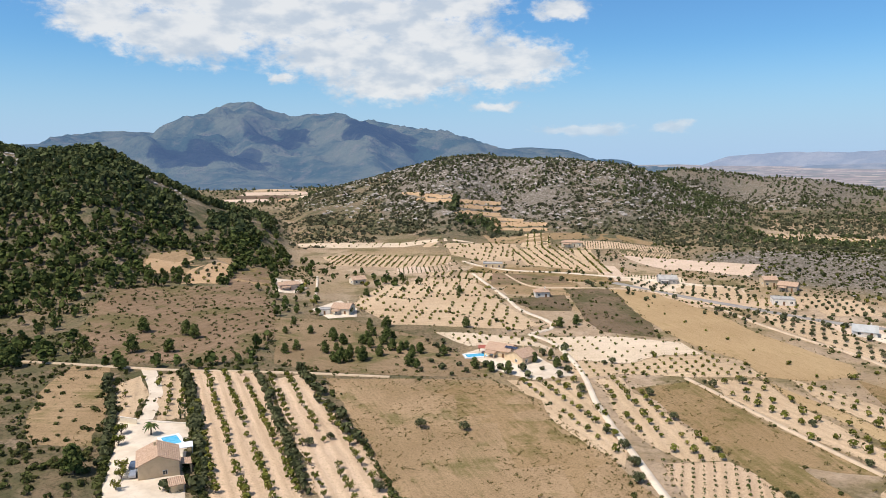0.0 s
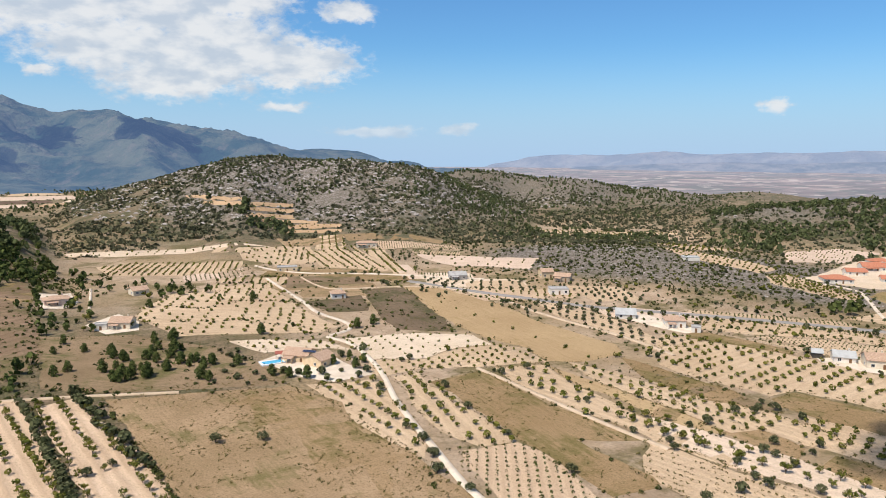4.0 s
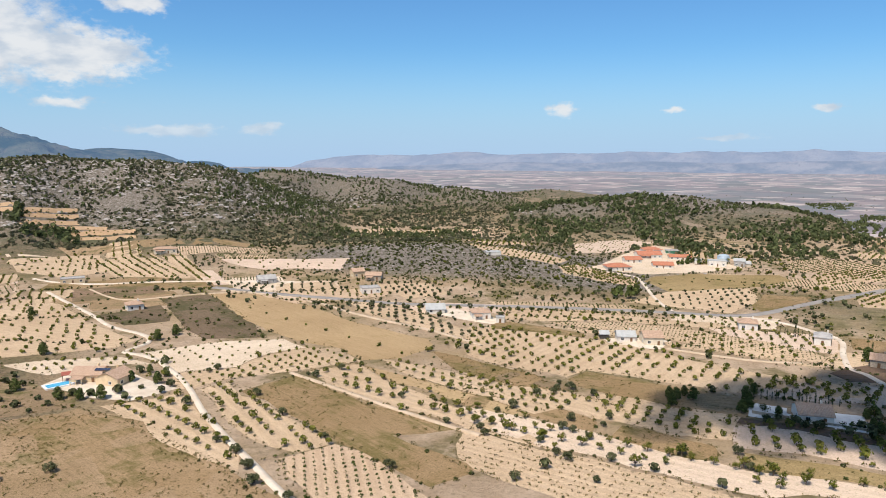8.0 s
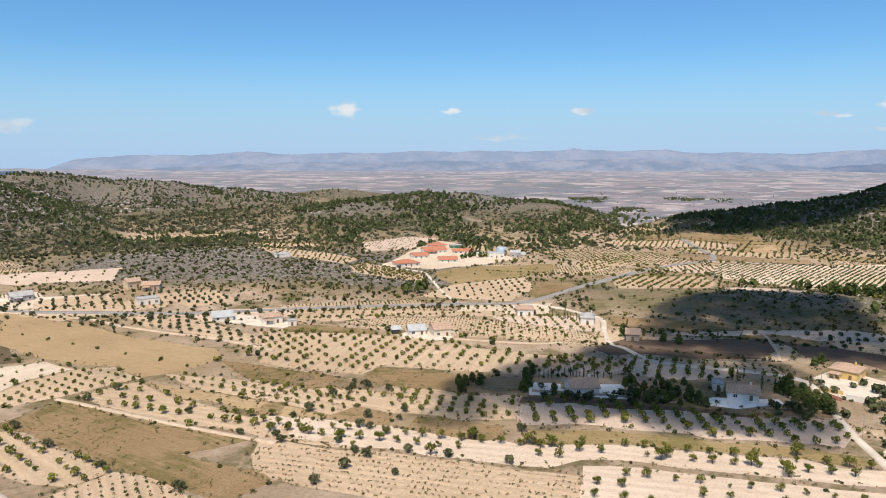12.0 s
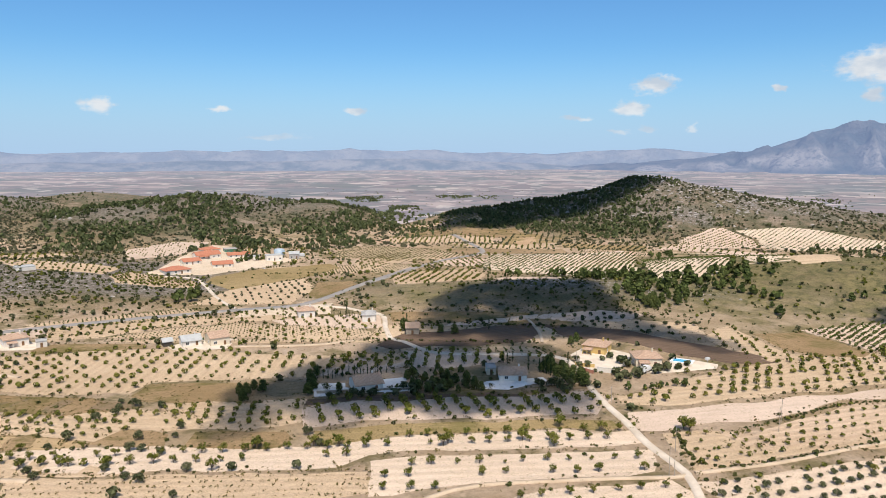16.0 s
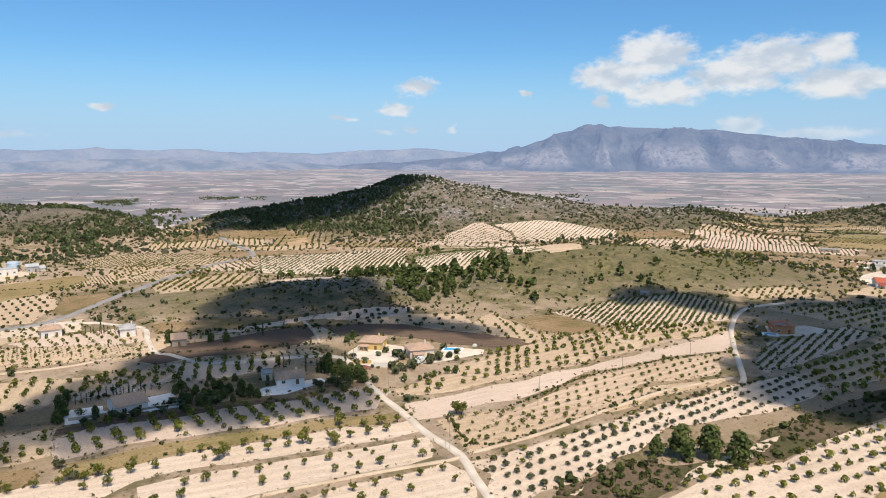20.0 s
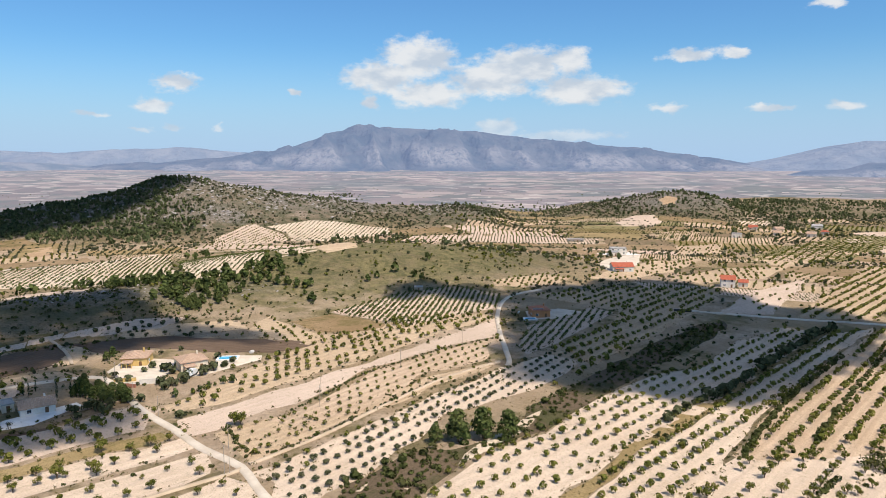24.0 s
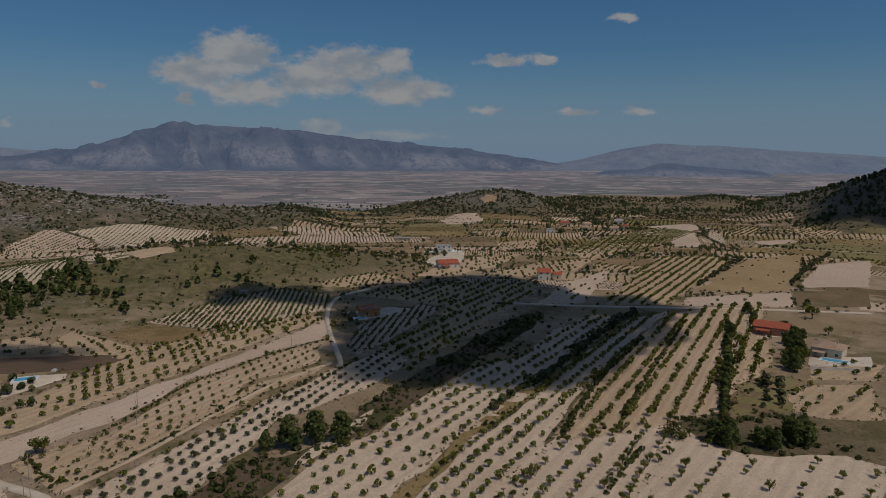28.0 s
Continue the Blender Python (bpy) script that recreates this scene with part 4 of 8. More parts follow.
field("sand", -66, [(113.0, 168.1), (122.9, 140.5), (136.7, 113.2), (151.3, 83.8), (140.9, 76.6), (134.9, 82.4), (122.4, 80.6), (96.4, 144.7)], "weed", 2.6, 1.7, 1.1, .62)
field("cream", -64, [(157.3, 85.4), (180.8, 39.1), (191.3, 18.8), (176.8, 14.4), (164.7, 35.5), (150.2, 59.9), (140.4, 70.3), (137.9, 76.5)], "almond", 8, 7, 3, .75)
field("cream", -63, [(123.0, 182.0), (139.8, 148.4), (158.0, 103.4), (167.5, 94.4), (177.0, 77.6), (195.9, 42.5), (204.1, 22.6), (194.9, 20.0), (181.1, 45.4), (160.2, 86.9), (150.3, 91.6), (138.3, 114.4), (124.3, 142.0), (114.6, 170.2)], "almond", 7, 6.5, 3.4, .85)
field("patchy", 109, [(-42.4, 247.4), (18.0, 244.6), (32.9, 221.0), (50.0, 155.4), (53.3, 138.5), (-3.8, 138.8), (-10.2, 155.7), (-22.8, 191.8)])
field("cream", -65, [(117.0, -117.3), (134.1, -140.7), (138.6, -158.3), (132.1, -155.5), (121.1, -157.6), (107.6, -181.0), (99.5, -184.6), (81.6, -153.6), (106.5, -100.1)], "almond", 8, 7, 3.2, .6)
field("rows", 111, [(-62.3, 244.6), (-52.7, 252.6), (-43.1, 233.7), (-22.8, 191.8), (-10.9, 155.7), (-5.0, 138.8), (-22.9, 138.9), (-29.4, 155.8)], "almond", 7.4, 5.2, 3, .8)
field("verge", -57, [(168.4, 110.0), (181.9, 90.8), (203.4, 44.2), (209.3, 30.0), (204.1, 27.2), (193.8, 48.7), (172.9, 86.4), (159.2, 102.3)])
field("sand", -51, [(203.5, 15.9), (209.5, 7.8), (214.2, -6.7), (201.2, -12.1), (193.9, -13.1), (187.6, -1.2), (186.2, 5.9), (195.4, 13.3)], "almond", 6, 6, 1.8, .85)
field("fallow", -68, [(154.0, 141.2), (164.3, 119.0), (161.3, 113.0), (153.8, 111.6), (144.5, 136.8)])
field("fallow", 109, [(-7.4, 243.5), (17.4, 242.1), (31.0, 219.9), (45.7, 169.5), (47.3, 150.6), (26.7, 150.7), (7.9, 193.7), (3.3, 217.0)])
field("rows", 113, [(-94.0, 254.0), (-68.3, 252.4), (-57.2, 227.9), (-33.4, 155.9), (-26.5, 138.9), (-50.3, 139.1), (-54.0, 156.0), (-82.8, 227.6)], "almond", 7.2, 4.6, 3.3, .92)
field("cream", -48, [(177.2, -0.3), (185.7, -12.8), (193.5, -26.0), (212.5, -43.0), (222.1, -56.6), (239.3, -78.2), (256.3, -105.4), (265.9, -131.5), (233.3, -107.5), (218.1, -85.6), (205.7, -63.5), (202.8, -51.6), (185.7, -40.7), (180.1, -33.2), (166.1, -22.0), (160.0, -10.7), (149.0, -5.0), (150.5, -0.4), (173.7, 1.1)], "olive", 5.6, 5, 2.3, .95)
field("fallow", 99, [(67.4, 235.5), (87.9, 241.2), (89.7, 234.6), (96.6, 202.2), (109.6, 167.6), (92.9, 172.0), (99.4, 141.4), (95.4, 139.3), (84.3, 139.0), (78.6, 164.8), (76.0, 190.3)])
field("fallow", -68, [(145.3, 167.2), (151.0, 153.3), (149.6, 147.7), (141.0, 141.5), (134.5, 163.6)])
field("thicket", -55, [(146.7, -12.0), (164.1, -16.3), (165.5, -22.0), (178.4, -35.9), (175.4, -47.7), (185.1, -69.3), (201.6, -79.2), (227.5, -114.0), (283.8, -192.6), (289.8, -212.8), (275.8, -205.9), (227.3, -137.5), (200.2, -100.5), (183.7, -77.6), (174.5, -53.9), (164.0, -41.6), (151.3, -30.3), (142.2, -25.9)], "shrub", 2.7, 2.5, 1.5, .7)
field("chalk", -55, [(168, -45), (178, -56.5), (191, -71), (200, -86), (186, -72.5), (173, -56.5)], lift=0.34)
field("chalk", -55, [(157.5, -18.5), (163.5, -23), (163, -33), (155.5, -29.5)], lift=0.34)
field("cream", -58, [(130, -84), (147, -107), (154, -121), (152, -140), (143, -160), (138.6, -158), (134.1, -140.7), (117, -117.3), (106.5, -100.1), (112, -88)], "almond", 7, 6, 3.2, .85)
field("sand", -60, [(167, 168), (180, 148), (190, 127), (172, 117), (166, 124), (158, 140), (158, 153)], "almond", 6, 5.4, 2.8, .8, lift=0.3)
field("earth", -55, [(189, 128), (198, 115), (206, 103), (215, 83), (225, 64), (220, 63), (211, 81), (200, 100), (193, 112), (184, 125)], lift=0.3)
field("cream", -50, [(175, 6), (197, -24), (221, -53), (244, -86), (231, -81), (208, -50), (186, -23), (168, 1)], "almond", 7, 6, 2.4, .4, lift=0.05)
field("sand", -50, [(190, 10), (206, -8), (229, -41), (244, -64), (253, -85), (248, -83), (223, -47), (204, -22), (181, 6)], "almond", 7, 6, 2.2, .5, lift=0.05)
field("sand", 91, [(56.6, 242.3), (64.5, 246.0), (74.3, 186.2), (76.5, 175.1), (63.7, 176.3), (58.4, 184.2), (55.1, 211.8)], "almond", 6.5, 6, 3, .85)
field("sand", 107, [(24.9, 242.6), (48.5, 244.2), (50.4, 216.5), (50.3, 181.6), (46.8, 171.1), (36.3, 197.8)], "almond", 7, 6, 3.2, .85)
field("cream", -58, [(141.0, -69.1), (156.5, -87.5), (172.4, -112.6), (189.5, -140.5), (255.8, -242.3), (260.0, -273.3), (200.1, -177.0), (159.2, -122.5), (153.2, -116.2), (132.7, -95.0), (117.5, -80.4), (126.1, -53.6)], "almond", 6, 5.2, 3.2, .95)
field("pink", 38, [(181.8, 122.8), (194.6, 118.0), (218.9, 66.9), (232.7, 41.1), (229.2, 34.9), (212.2, 35.2), (199.1, 60.8), (180.1, 101.4), (168.7, 114.1)], "almond", 6.6, 5.2, 3.6, .92)
field("sand", -69, [(94.1, 243.0), (115.2, 240.7), (114.3, 211.6), (123.8, 170.2), (129.0, 139.8), (125.9, 136.4), (119.3, 152.9), (103.5, 191.7), (95.0, 216.6)], "almond", 8, 6.5, 3.6, .8)
field("cream", -59, [(152.1, -33.1), (164.7, -44.8), (174.4, -60.3), (181.7, -76.8), (201.6, -101.2), (221.1, -133.8), (227.6, -160.3), (251.4, -191.0), (270.3, -233.8), (262.3, -240.0), (239.2, -210.5), (192.3, -142.6), (170.3, -103.8), (162.8, -88.8), (148.3, -68.8), (139.2, -59.1), (129.3, -51.1), (137.7, -25.1)], "almond", 6.5, 6, 3, .92)
field("verge", -56, [(141.5, -60.7), (162.1, -88.5), (187.1, -123.9), (251.0, -230.0), (265.7, -248.0), (259.8, -247.7), (189.9, -140.9), (171.8, -110.3), (156.9, -87.3), (141.2, -68.5), (127.4, -56.7), (129.6, -49.9)])
field("fallow", -68, [(133.4, 196.6), (138.4, 184.2), (135.8, 172.9), (129.6, 169.7), (124.0, 183.4)])
field("sand", -68, [(141.9, 208.5), (149.6, 193.4), (161.5, 170.6), (164.8, 150.8), (167.9, 125.6), (161.0, 128.5), (146.6, 166.3), (134.0, 197.4)], "almond", 8, 6, 2.8, .8)
field("scrub", -64, [(182.7, 127.6), (201.5, 122.1), (226.2, 69.2), (239.7, 44.4), (234.1, 42.4), (220.0, 67.2), (195.5, 118.6)], "shrub", 7, 6, 1.6, .5)
field("stubble", -74, [(115.8, 239.5), (122.5, 217.9), (132.8, 182.7), (135.7, 162.7), (128.8, 165.3), (121.3, 200.0), (114.9, 212.7)])
field("rows", -51, [(216.5, -7.1), (249.0, -33.9), (274.1, -70.0), (283.4, -93.2), (255.0, -81.5), (245.9, -58.4), (235.7, -47.8), (212.9, -28.8), (201.8, -14.1), (202.2, -6.2), (209.3, 1.5)], "almond", 6, 5.5, 2, .95)
field("sand", -77, [(125.1, 244.6), (135.7, 223.7), (147.1, 188.9), (155.4, 173.2), (152.2, 165.5), (136.6, 163.2), (133.5, 183.6), (123.1, 219.0)], "almond", 6, 5.5, 2.4, .9)
field("fallow", -49, [(171.1, 185.3), (184.5, 187.4), (196.9, 156.5), (207.5, 135.1), (199.6, 130.0), (185.7, 134.1), (175.9, 144.5), (167.5, 176.6)])
field("sand", 108, [(-103.3, 248.5), (-95.9, 250.6), (-75.7, 207.2), (-86.0, 204.8)], "almond", 5, 6, 3, .7)
field("sand", 111, [(-112.4, 238.8), (-108.4, 248.3), (-98.4, 227.4), (-93.8, 207.1), (-97.9, 204.7)], "almond", 6, 6, 2.8, .5)
field("patchy", 1, [(-139.5, 258.8), (-126.3, 257.9), (-112.6, 232.9), (-101.3, 204.7), (-97.8, 184.0), (-112.8, 185.8), (-123.8, 197.8), (-136.1, 226.7)], "shrub", 5, 4.5, 2.0, .5)
field("russet", 60, [(-177, 368), (-154, 392), (-101, 396), (-82, 341), (-74, 300), (-84, 266), (-104, 262), (-135, 268), (-160, 303), (-172, 340)], "shrub", 4, 3.4, 1.7, .62)
field("ochre", 30, [(-183, 432), (-172, 458), (-157, 451), (-162, 418), (-176, 409)], "shrub", 6, 6, 1.3, .3)
field("ochre", 40, [(-156, 419), (-144, 451), (-131, 446), (-129, 400), (-149, 397)], "almond", 8, 8, 3, .5)
field("russet", 40, [(-129, 429), (-112, 463), (-102, 400), (-119, 384)], "shrub", 6, 6, 1.3, .4)
field("scrub", -71, [(154.5, 226.1), (159.7, 205.9), (166.0, 177.5), (162.3, 171.4), (150.3, 194.3), (144.2, 211.8)], "shrub", 8, 7, 1.6, .6)
field("scrub", -70, [(166.4, -205.2), (165.3, -230.2), (135.7, -195.7), (142.1, -176.3)], "olive", 9, 8, 2.6, .6)
field("pink", -54, [(217.4, 26.5), (228.8, 9.9), (264.4, -36.1), (291.6, -74.5), (323.5, -109.6), (298.3, -102.4), (287.5, -96.1), (278.3, -71.1), (255.1, -34.8), (224.3, -7.1), (214.7, 9.5), (206.2, 15.3), (203.2, 22.4)])
field("fallow", -65, [(147.2, 242.6), (157.6, 217.1), (165.2, 195.3), (158.5, 176.8), (148.2, 190.4), (141.1, 216.1)])
field("sand", -74, [(149.1, -214.8), (149.8, -226.8), (139.9, -248.2), (118.8, -218.1), (127.6, -202.3), (134.2, -198.8)], "almond", 9, 7, 3, .7)
field("grass", -74, [(142.4, -180.3), (162.3, -205.3), (165.4, -219.1), (157.9, -232.7), (148.7, -221.5), (134.6, -198.6)], "shrub", 6, 6, 1.4, .5)
field("pink", 5, [(218.5, 142.1), (236.0, 142.7), (251.3, 119.6), (235.2, 111.9), (222.3, 124.9), (212.6, 138.3)], "almond", 6.4, 5, 3, .92)
field("sand", 7, [(51.7, 266.4), (73.1, 262.1), (88.2, 274.3), (106.4, 274.0), (116.7, 265.5), (116.9, 244.2), (89.6, 245.8), (65.5, 249.9), (54.2, 243.9), (49.2, 247.0)], "almond", 6, 5, 2, .9)
field("pink", 19, [(255.1, 121.4), (270.6, 87.8), (256.8, 78.7), (243.9, 90.4), (233.9, 111.3)], "almond", 6, 5, 3, .92)
field("rows", -56, [(155.0, -120.3), (199.0, -176.1), (255.1, -269.9), (257.4, -315.3), (248.0, -333.8), (166.5, -222.2), (147.2, -179.8), (144.9, -154.4), (146.6, -136.7), (148.0, -123.1)], "almond", 7.4, 4.8, 3.3, .9)
field("sand", -50, [(231.2, 34.6), (245.3, 22.8), (275.7, 3.1), (305.2, -27.3), (336.7, -68.8), (330.9, -111.1), (317.4, -105.2), (303.2, -77.5), (269.7, -36.9), (249.4, -10.2), (232.1, 10.0), (225.0, 30.7)], "almond", 7, 6, 3.2, .88)
field("sand", 23, [(186.1, 270.4), (193.1, 260.1), (208.4, 243.2), (222.1, 216.7), (234.7, 152.5), (252.6, 120.7), (235.0, 112.3), (219.1, 142.5), (209.9, 141.4), (185.5, 188.4), (173.3, 187.6), (162.6, 209.4), (156.5, 228.9)], "almond", 7, 6.5, 3.4, .85)
field("scrub", -29, [(-82.9, 337.9), (-44.2, 334.1), (-2.8, 298.9), (18.6, 258.2), (16.2, 247.9), (-8.5, 248.1), (-47.1, 256.8), (-65.7, 265.2)], "shrub", 8, 7, 1.8, .5)
field("sand", -63, [(261.6, 114.5), (277.3, 85.0), (279.3, 73.3), (271.1, 58.4), (267.5, 82.0), (257.7, 110.3)], "vine", 5, 4, 1.7, .9)
field("chalk", 8, [(45.6, 302.8), (77.8, 303.5), (102.3, 293.8), (106.7, 274.8), (88.8, 276.0), (73.3, 262.8), (51.7, 268.1), (49.5, 277.7)], "almond", 7, 6, 1.8, .8)
field("chalk", -27, [(-2.9, 312.4), (22.6, 309.2), (36.9, 300.4), (48.7, 282.4), (38.0, 289.4), (11.7, 290.7)], "almond", 7, 6, 2.6, .8)
field("sand", -84, [(165.4, -249.3), (162.2, -264.6), (152.7, -276.7), (140.8, -256.1), (152.9, -234.3)], "almond", 9, 8, 3, .6)
field("sand", -67, [(187.4, -227.7), (209.3, -257.0), (201.2, -274.7), (174.2, -242.2), (167.4, -220.9), (169.5, -208.9)], "almond", 9, 8, 3.4, .7)
field("earth", -34, [(258.0, 137.9), (278.3, 138.6), (299.4, 113.8), (310.5, 100.9), (319.8, 86.9), (304.6, 78.8), (289.8, 78.6), (275.4, 96.9), (266.4, 116.7), (253.9, 129.1)])
field("earth", -91, [(318.8, 80.6), (327.3, 45.7), (311.1, 8.0), (306.9, -22.0), (294.0, -17.3), (287.3, -1.1), (292.1, 18.0), (306.8, 47.5), (299.2, 65.9)])
field("sand", -52, [(218.7, 251.5), (234.4, 228.4), (264.9, 145.7), (263.4, 136.6), (253.5, 164.5), (237.5, 199.9)], "vine", 3.8, 2.6, 1.25, .97)
field("sand", -76, [(327.5, 10.3), (353.2, 0.4), (334.2, -9.4), (312.6, -23.1), (306.4, -42.1), (306.0, -62.4), (309.5, -68.4), (296.3, -60.4), (295.8, -26.4), (296.3, -8.0)], "almond", 7, 6, 2.8, .85)
field("sand", -14, [(249.8, 203.3), (273.5, 200.5), (283.5, 168.3), (264.7, 152.1), (249.2, 171.4)], "almond", 7, 6, 2.6, .8)
field("sand", -23, [(222.9, 256.2), (248.9, 242.2), (270.1, 216.7), (282.0, 158.0), (278.3, 144.3), (268.3, 147.6), (261.8, 169.8), (245.4, 206.4)], "vine", 3.8, 2.6, 1.25, .97)
field("pink", -35, [(271.1, -101.2), (304.3, -119.2), (314.2, -138.1), (333.1, -166.0), (319.4, -172.2), (302.4, -150.9), (273.5, -120.3), (259.2, -101.7)], "vine", 3.8, 3, 1.9, .97)
field("fallow", -39, [(202.4, 275.6), (211.0, 262.6), (223.6, 232.2), (218.5, 225.5), (203.5, 250.4), (193.7, 260.8)])
field("fallow", -129, [(338.7, -9.6), (350.8, -31.7), (321.9, -54.9), (314.2, -57.5), (310.4, -42.7), (316.7, -23.4)])
field("stubble", -77, [(100, 412), (122.6, 398.6), (139.2, 345.2), (143.4, 299.1), (157.6, 259.8), (153.8, 248.9), (130.1, 240.6), (117.6, 245.6), (117.1, 266.3), (105.1, 294.4), (96.8, 334.4)], "almond", 30, 20, 2.6, .5)
field("sand", -74, [(337.3, 67.5), (344.5, 44.7), (348.0, 13.2), (331.7, 10.4), (326.7, 33.6), (323.4, 59.6)], "olive", 9, 8, 3.4, .8)
field("sand", -70, [(159.5, 352.4), (183.0, 338.0), (180.4, 297.5), (179.5, 260.7), (196.0, 254.6), (178.0, 249.7), (171.5, 253.6), (164.3, 281.2), (155.8, 318.2)], "olive", 7.5, 6.5, 3.2, .95)
field("pink", -58, [(300.6, 125.7), (329.2, 101.1), (353.4, 60.8), (356.4, 36.2), (336.2, 47.0), (328.7, 86.5), (304.5, 115.8)], "olive", 9, 8, 3.6, .8)
field("sand", -49, [(222.2, 290.6), (245.2, 273.7), (279.9, 227.8), (293.6, 210.4), (286.1, 198.4), (271.0, 220.7), (249.6, 246.3), (224.4, 257.8), (210.7, 272.6)], "almond", 7, 6, 2.6, .8)
field("sand", -55, [(370.8, -141.6), (379.2, -204.0), (365.2, -267.2), (329.4, -235.8), (298.1, -195.5), (264.6, -156.8), (240.6, -120.4), (257.1, -108.2), (302.3, -163.0), (320.9, -176.3), (344.1, -164.6)], "almond", 8, 6.5, 4, .92)
field("thicket", -82, [(74, 411), (100, 410), (100.8, 351.7), (96.1, 301.1), (71.6, 311.4), (70.0, 342.4)], "shrub", 6, 6, 2.0, .5)
field("pink", -23, [(354.3, -32.0), (387.9, -72.9), (398.8, -109.0), (377.0, -129.4), (346.4, -118.9), (336.5, -97.9), (313.2, -63.9), (325.2, -55.5)], "vine", 3.6, 2.6, 2.5, .97)
field("sand", -10, [(-32, 427), (24, 429), (34.4, 368.8), (46.6, 325.6), (38.7, 316.1), (-21.8, 326.9), (-46.9, 367.2), (-45.3, 392.9)], "almond", 9, 7, 2.8, .8)
field("thicket", 23, [(37.6, 386.1), (70.8, 395.0), (66.7, 355.0), (46.5, 356.6)], "shrub", 6, 6, 1.8, .5)
field("sand", -59, [(192.1, 387.8), (223.1, 367.8), (220.2, 337.6), (191.1, 339.7)], "olive", 7.5, 6.5, 3, .85)
field("sand", -5, [(291.1, 270.8), (338.3, 276.9), (387.5, 257.7), (350.1, 228.9), (315.1, 221.4), (306.5, 242.9)], "olive", 8.5, 7, 2.6, .75)
field("fallow", -11, [(342.7, 226.6), (375.8, 242.4), (393.1, 221.9), (362.6, 210.4), (333.4, 214.4)])
field("sand", -21, [(141, 420), (176, 407), (170.5, 371.8), (135.4, 386.8)], "olive", 8, 7, 3, .8)
field("pink", -113, [(282.0, -311.2), (272.3, -354.4), (265.6, -378.5), (237.3, -343.5), (265.9, -291.7)], "almond", 14, 10, 3, .3)
field("pink", -58, [(303.0, -218.4), (351.6, -278.9), (382.4, -347.0), (317.5, -272.7), (297.3, -247.7)], "almond", 9, 8, 3, .5)
field("sand", -79, [(396.9, -133.3), (407, -135), (420, -172), (410, -188), (392.6, -172.2), (389.7, -148.8)], "almond", 6, 5, 3, .9)
field("fallow", 81, [(-124, 412), (-122, 453), (-106, 433), (-101.3, 398.9)], "almond", 9, 8, 2.6, .5)
field("pink", -68, [(416, 142), (437, 134), (435, 97), (423, 95)])
field("russet", 11, [(34, 469), (80, 450), (80, 427), (31, 428)])
field("scrub", -114, [(268.6, -384.6), (248, -431), (218.9, -381.6), (235.8, -343.3)])
field("patchy", 69, [(-159, 427), (-154, 456), (-139, 463), (-128, 414), (-149, 407)], "olive", 9, 9, 3.6, .5)
field("sand", 9, [(414, 209), (435, 207), (462, 167), (435, 150), (415, 146), (382.5, 190.1)], "almond", 6.5, 5, 3, .95)
field("pink", -86, [(108, 490), (120, 484), (117, 432), (107, 433)])
field("patchy", 71, [(-187, 444), (-170, 466), (-159, 449), (-166, 424), (-181, 423)], "almond", 9, 8, 2.6, .5)
field("sand", -72, [(328.8, 366.6), (346.6, 367.1), (345.4, 337.6), (345.4, 311.8), (332.0, 296.8), (319.9, 322.6), (318.7, 351.4)], "almond", 5, 4.5, 3.2, .95)
field("verge", -29, [(347.6, 307.1), (367.8, 315.5), (403, 307), (446, 276), (432, 260), (395.5, 259.3), (335.6, 274.7)], "shrub", 10, 9, 2, .3)
field("chalk", -12, [(513, 60), (593, 3), (463, -1), (438, 13), (431, 44)], "vine", 4.5, 3.5, 2.2, .95)
field("sand", -58, [(286.3, -253.9), (349.9, -333.4), (411, -420), (393, -462), (360, -442), (307.7, -348.6), (272.4, -284.2)], "almond", 7, 4.5, 3.2, .95)
field("chalk", 1, [(527, 180), (589, 72), (480, 60), (442, 49), (444, 99), (468, 165)], "vine", 4.5, 3.5, 2.2, .95)
field("pink", -32, [(157, 507), (217, 470), (193, 436), (158, 474)])
field("sand", -78, [(400, -253), (429, -313), (428, -368), (387.6, -314.5), (380.2, -265.2)], "almond", 8, 7, 3.4, .8)
field("sand", -63, [(409, -199), (471, -282), (474, -330), (423, -272), (398.4, -214.2)], "almond", 9, 7, 3.4, .8)
field("sand", 89, [(100, 551), (117, 550), (112, 454), (103, 452), (105, 484)], "almond", 7, 5, 3, .95)
field("pink", -33, [(132, 525), (173, 508), (207, 464), (200, 447), (152, 468)], "almond", 10, 9, 2.6, .5)
field("sand", 84, [(-92, 542), (-63, 549), (8, 527), (4, 491), (-32, 489), (-77, 499)], "almond", 5.5, 4.4, 2.4, .92)
field("sand", -109, [(490, -32), (637, -73), (480, -62), (468, -39)])
field("sand", 95, [(56, 565), (96, 569), (106, 484), (100, 465), (60, 497)], "almond", 7, 6, 2.8, .9)
field("stubble", -60, [(294.9, -332.0), (371, -474), (371, -548), (294, -419), (271.2, -387.3), (275.9, -358.9)], "shrub", 14, 12, 2, .4)
field("sand", -1, [(454, 261), (500, 259), (526, 247), (485, 227), (425, 237)], "almond", 7, 5, 2.8, .9)
field("sand", 35, [(5, 566), (63, 578), (60, 521), (32, 512), (8, 533)], "almond", 8, 7, 3, .7)
field("chalk", -155, [(592, 62), (619, -38), (475, -33), (467, -8), (602, 2)], "vine", 6, 5, 2.2, .7)
field("chalk", -7, [(342.8, 353.6), (381.7, 370.4), (443, 405), (491, 423), (493, 406), (460, 364), (430, 332), (458, 325), (455, 309), (409, 311), (365.4, 323.1)])
field("pink", -64, [(275.6, -399.6), (328, -504), (322, -555), (256, -444)])
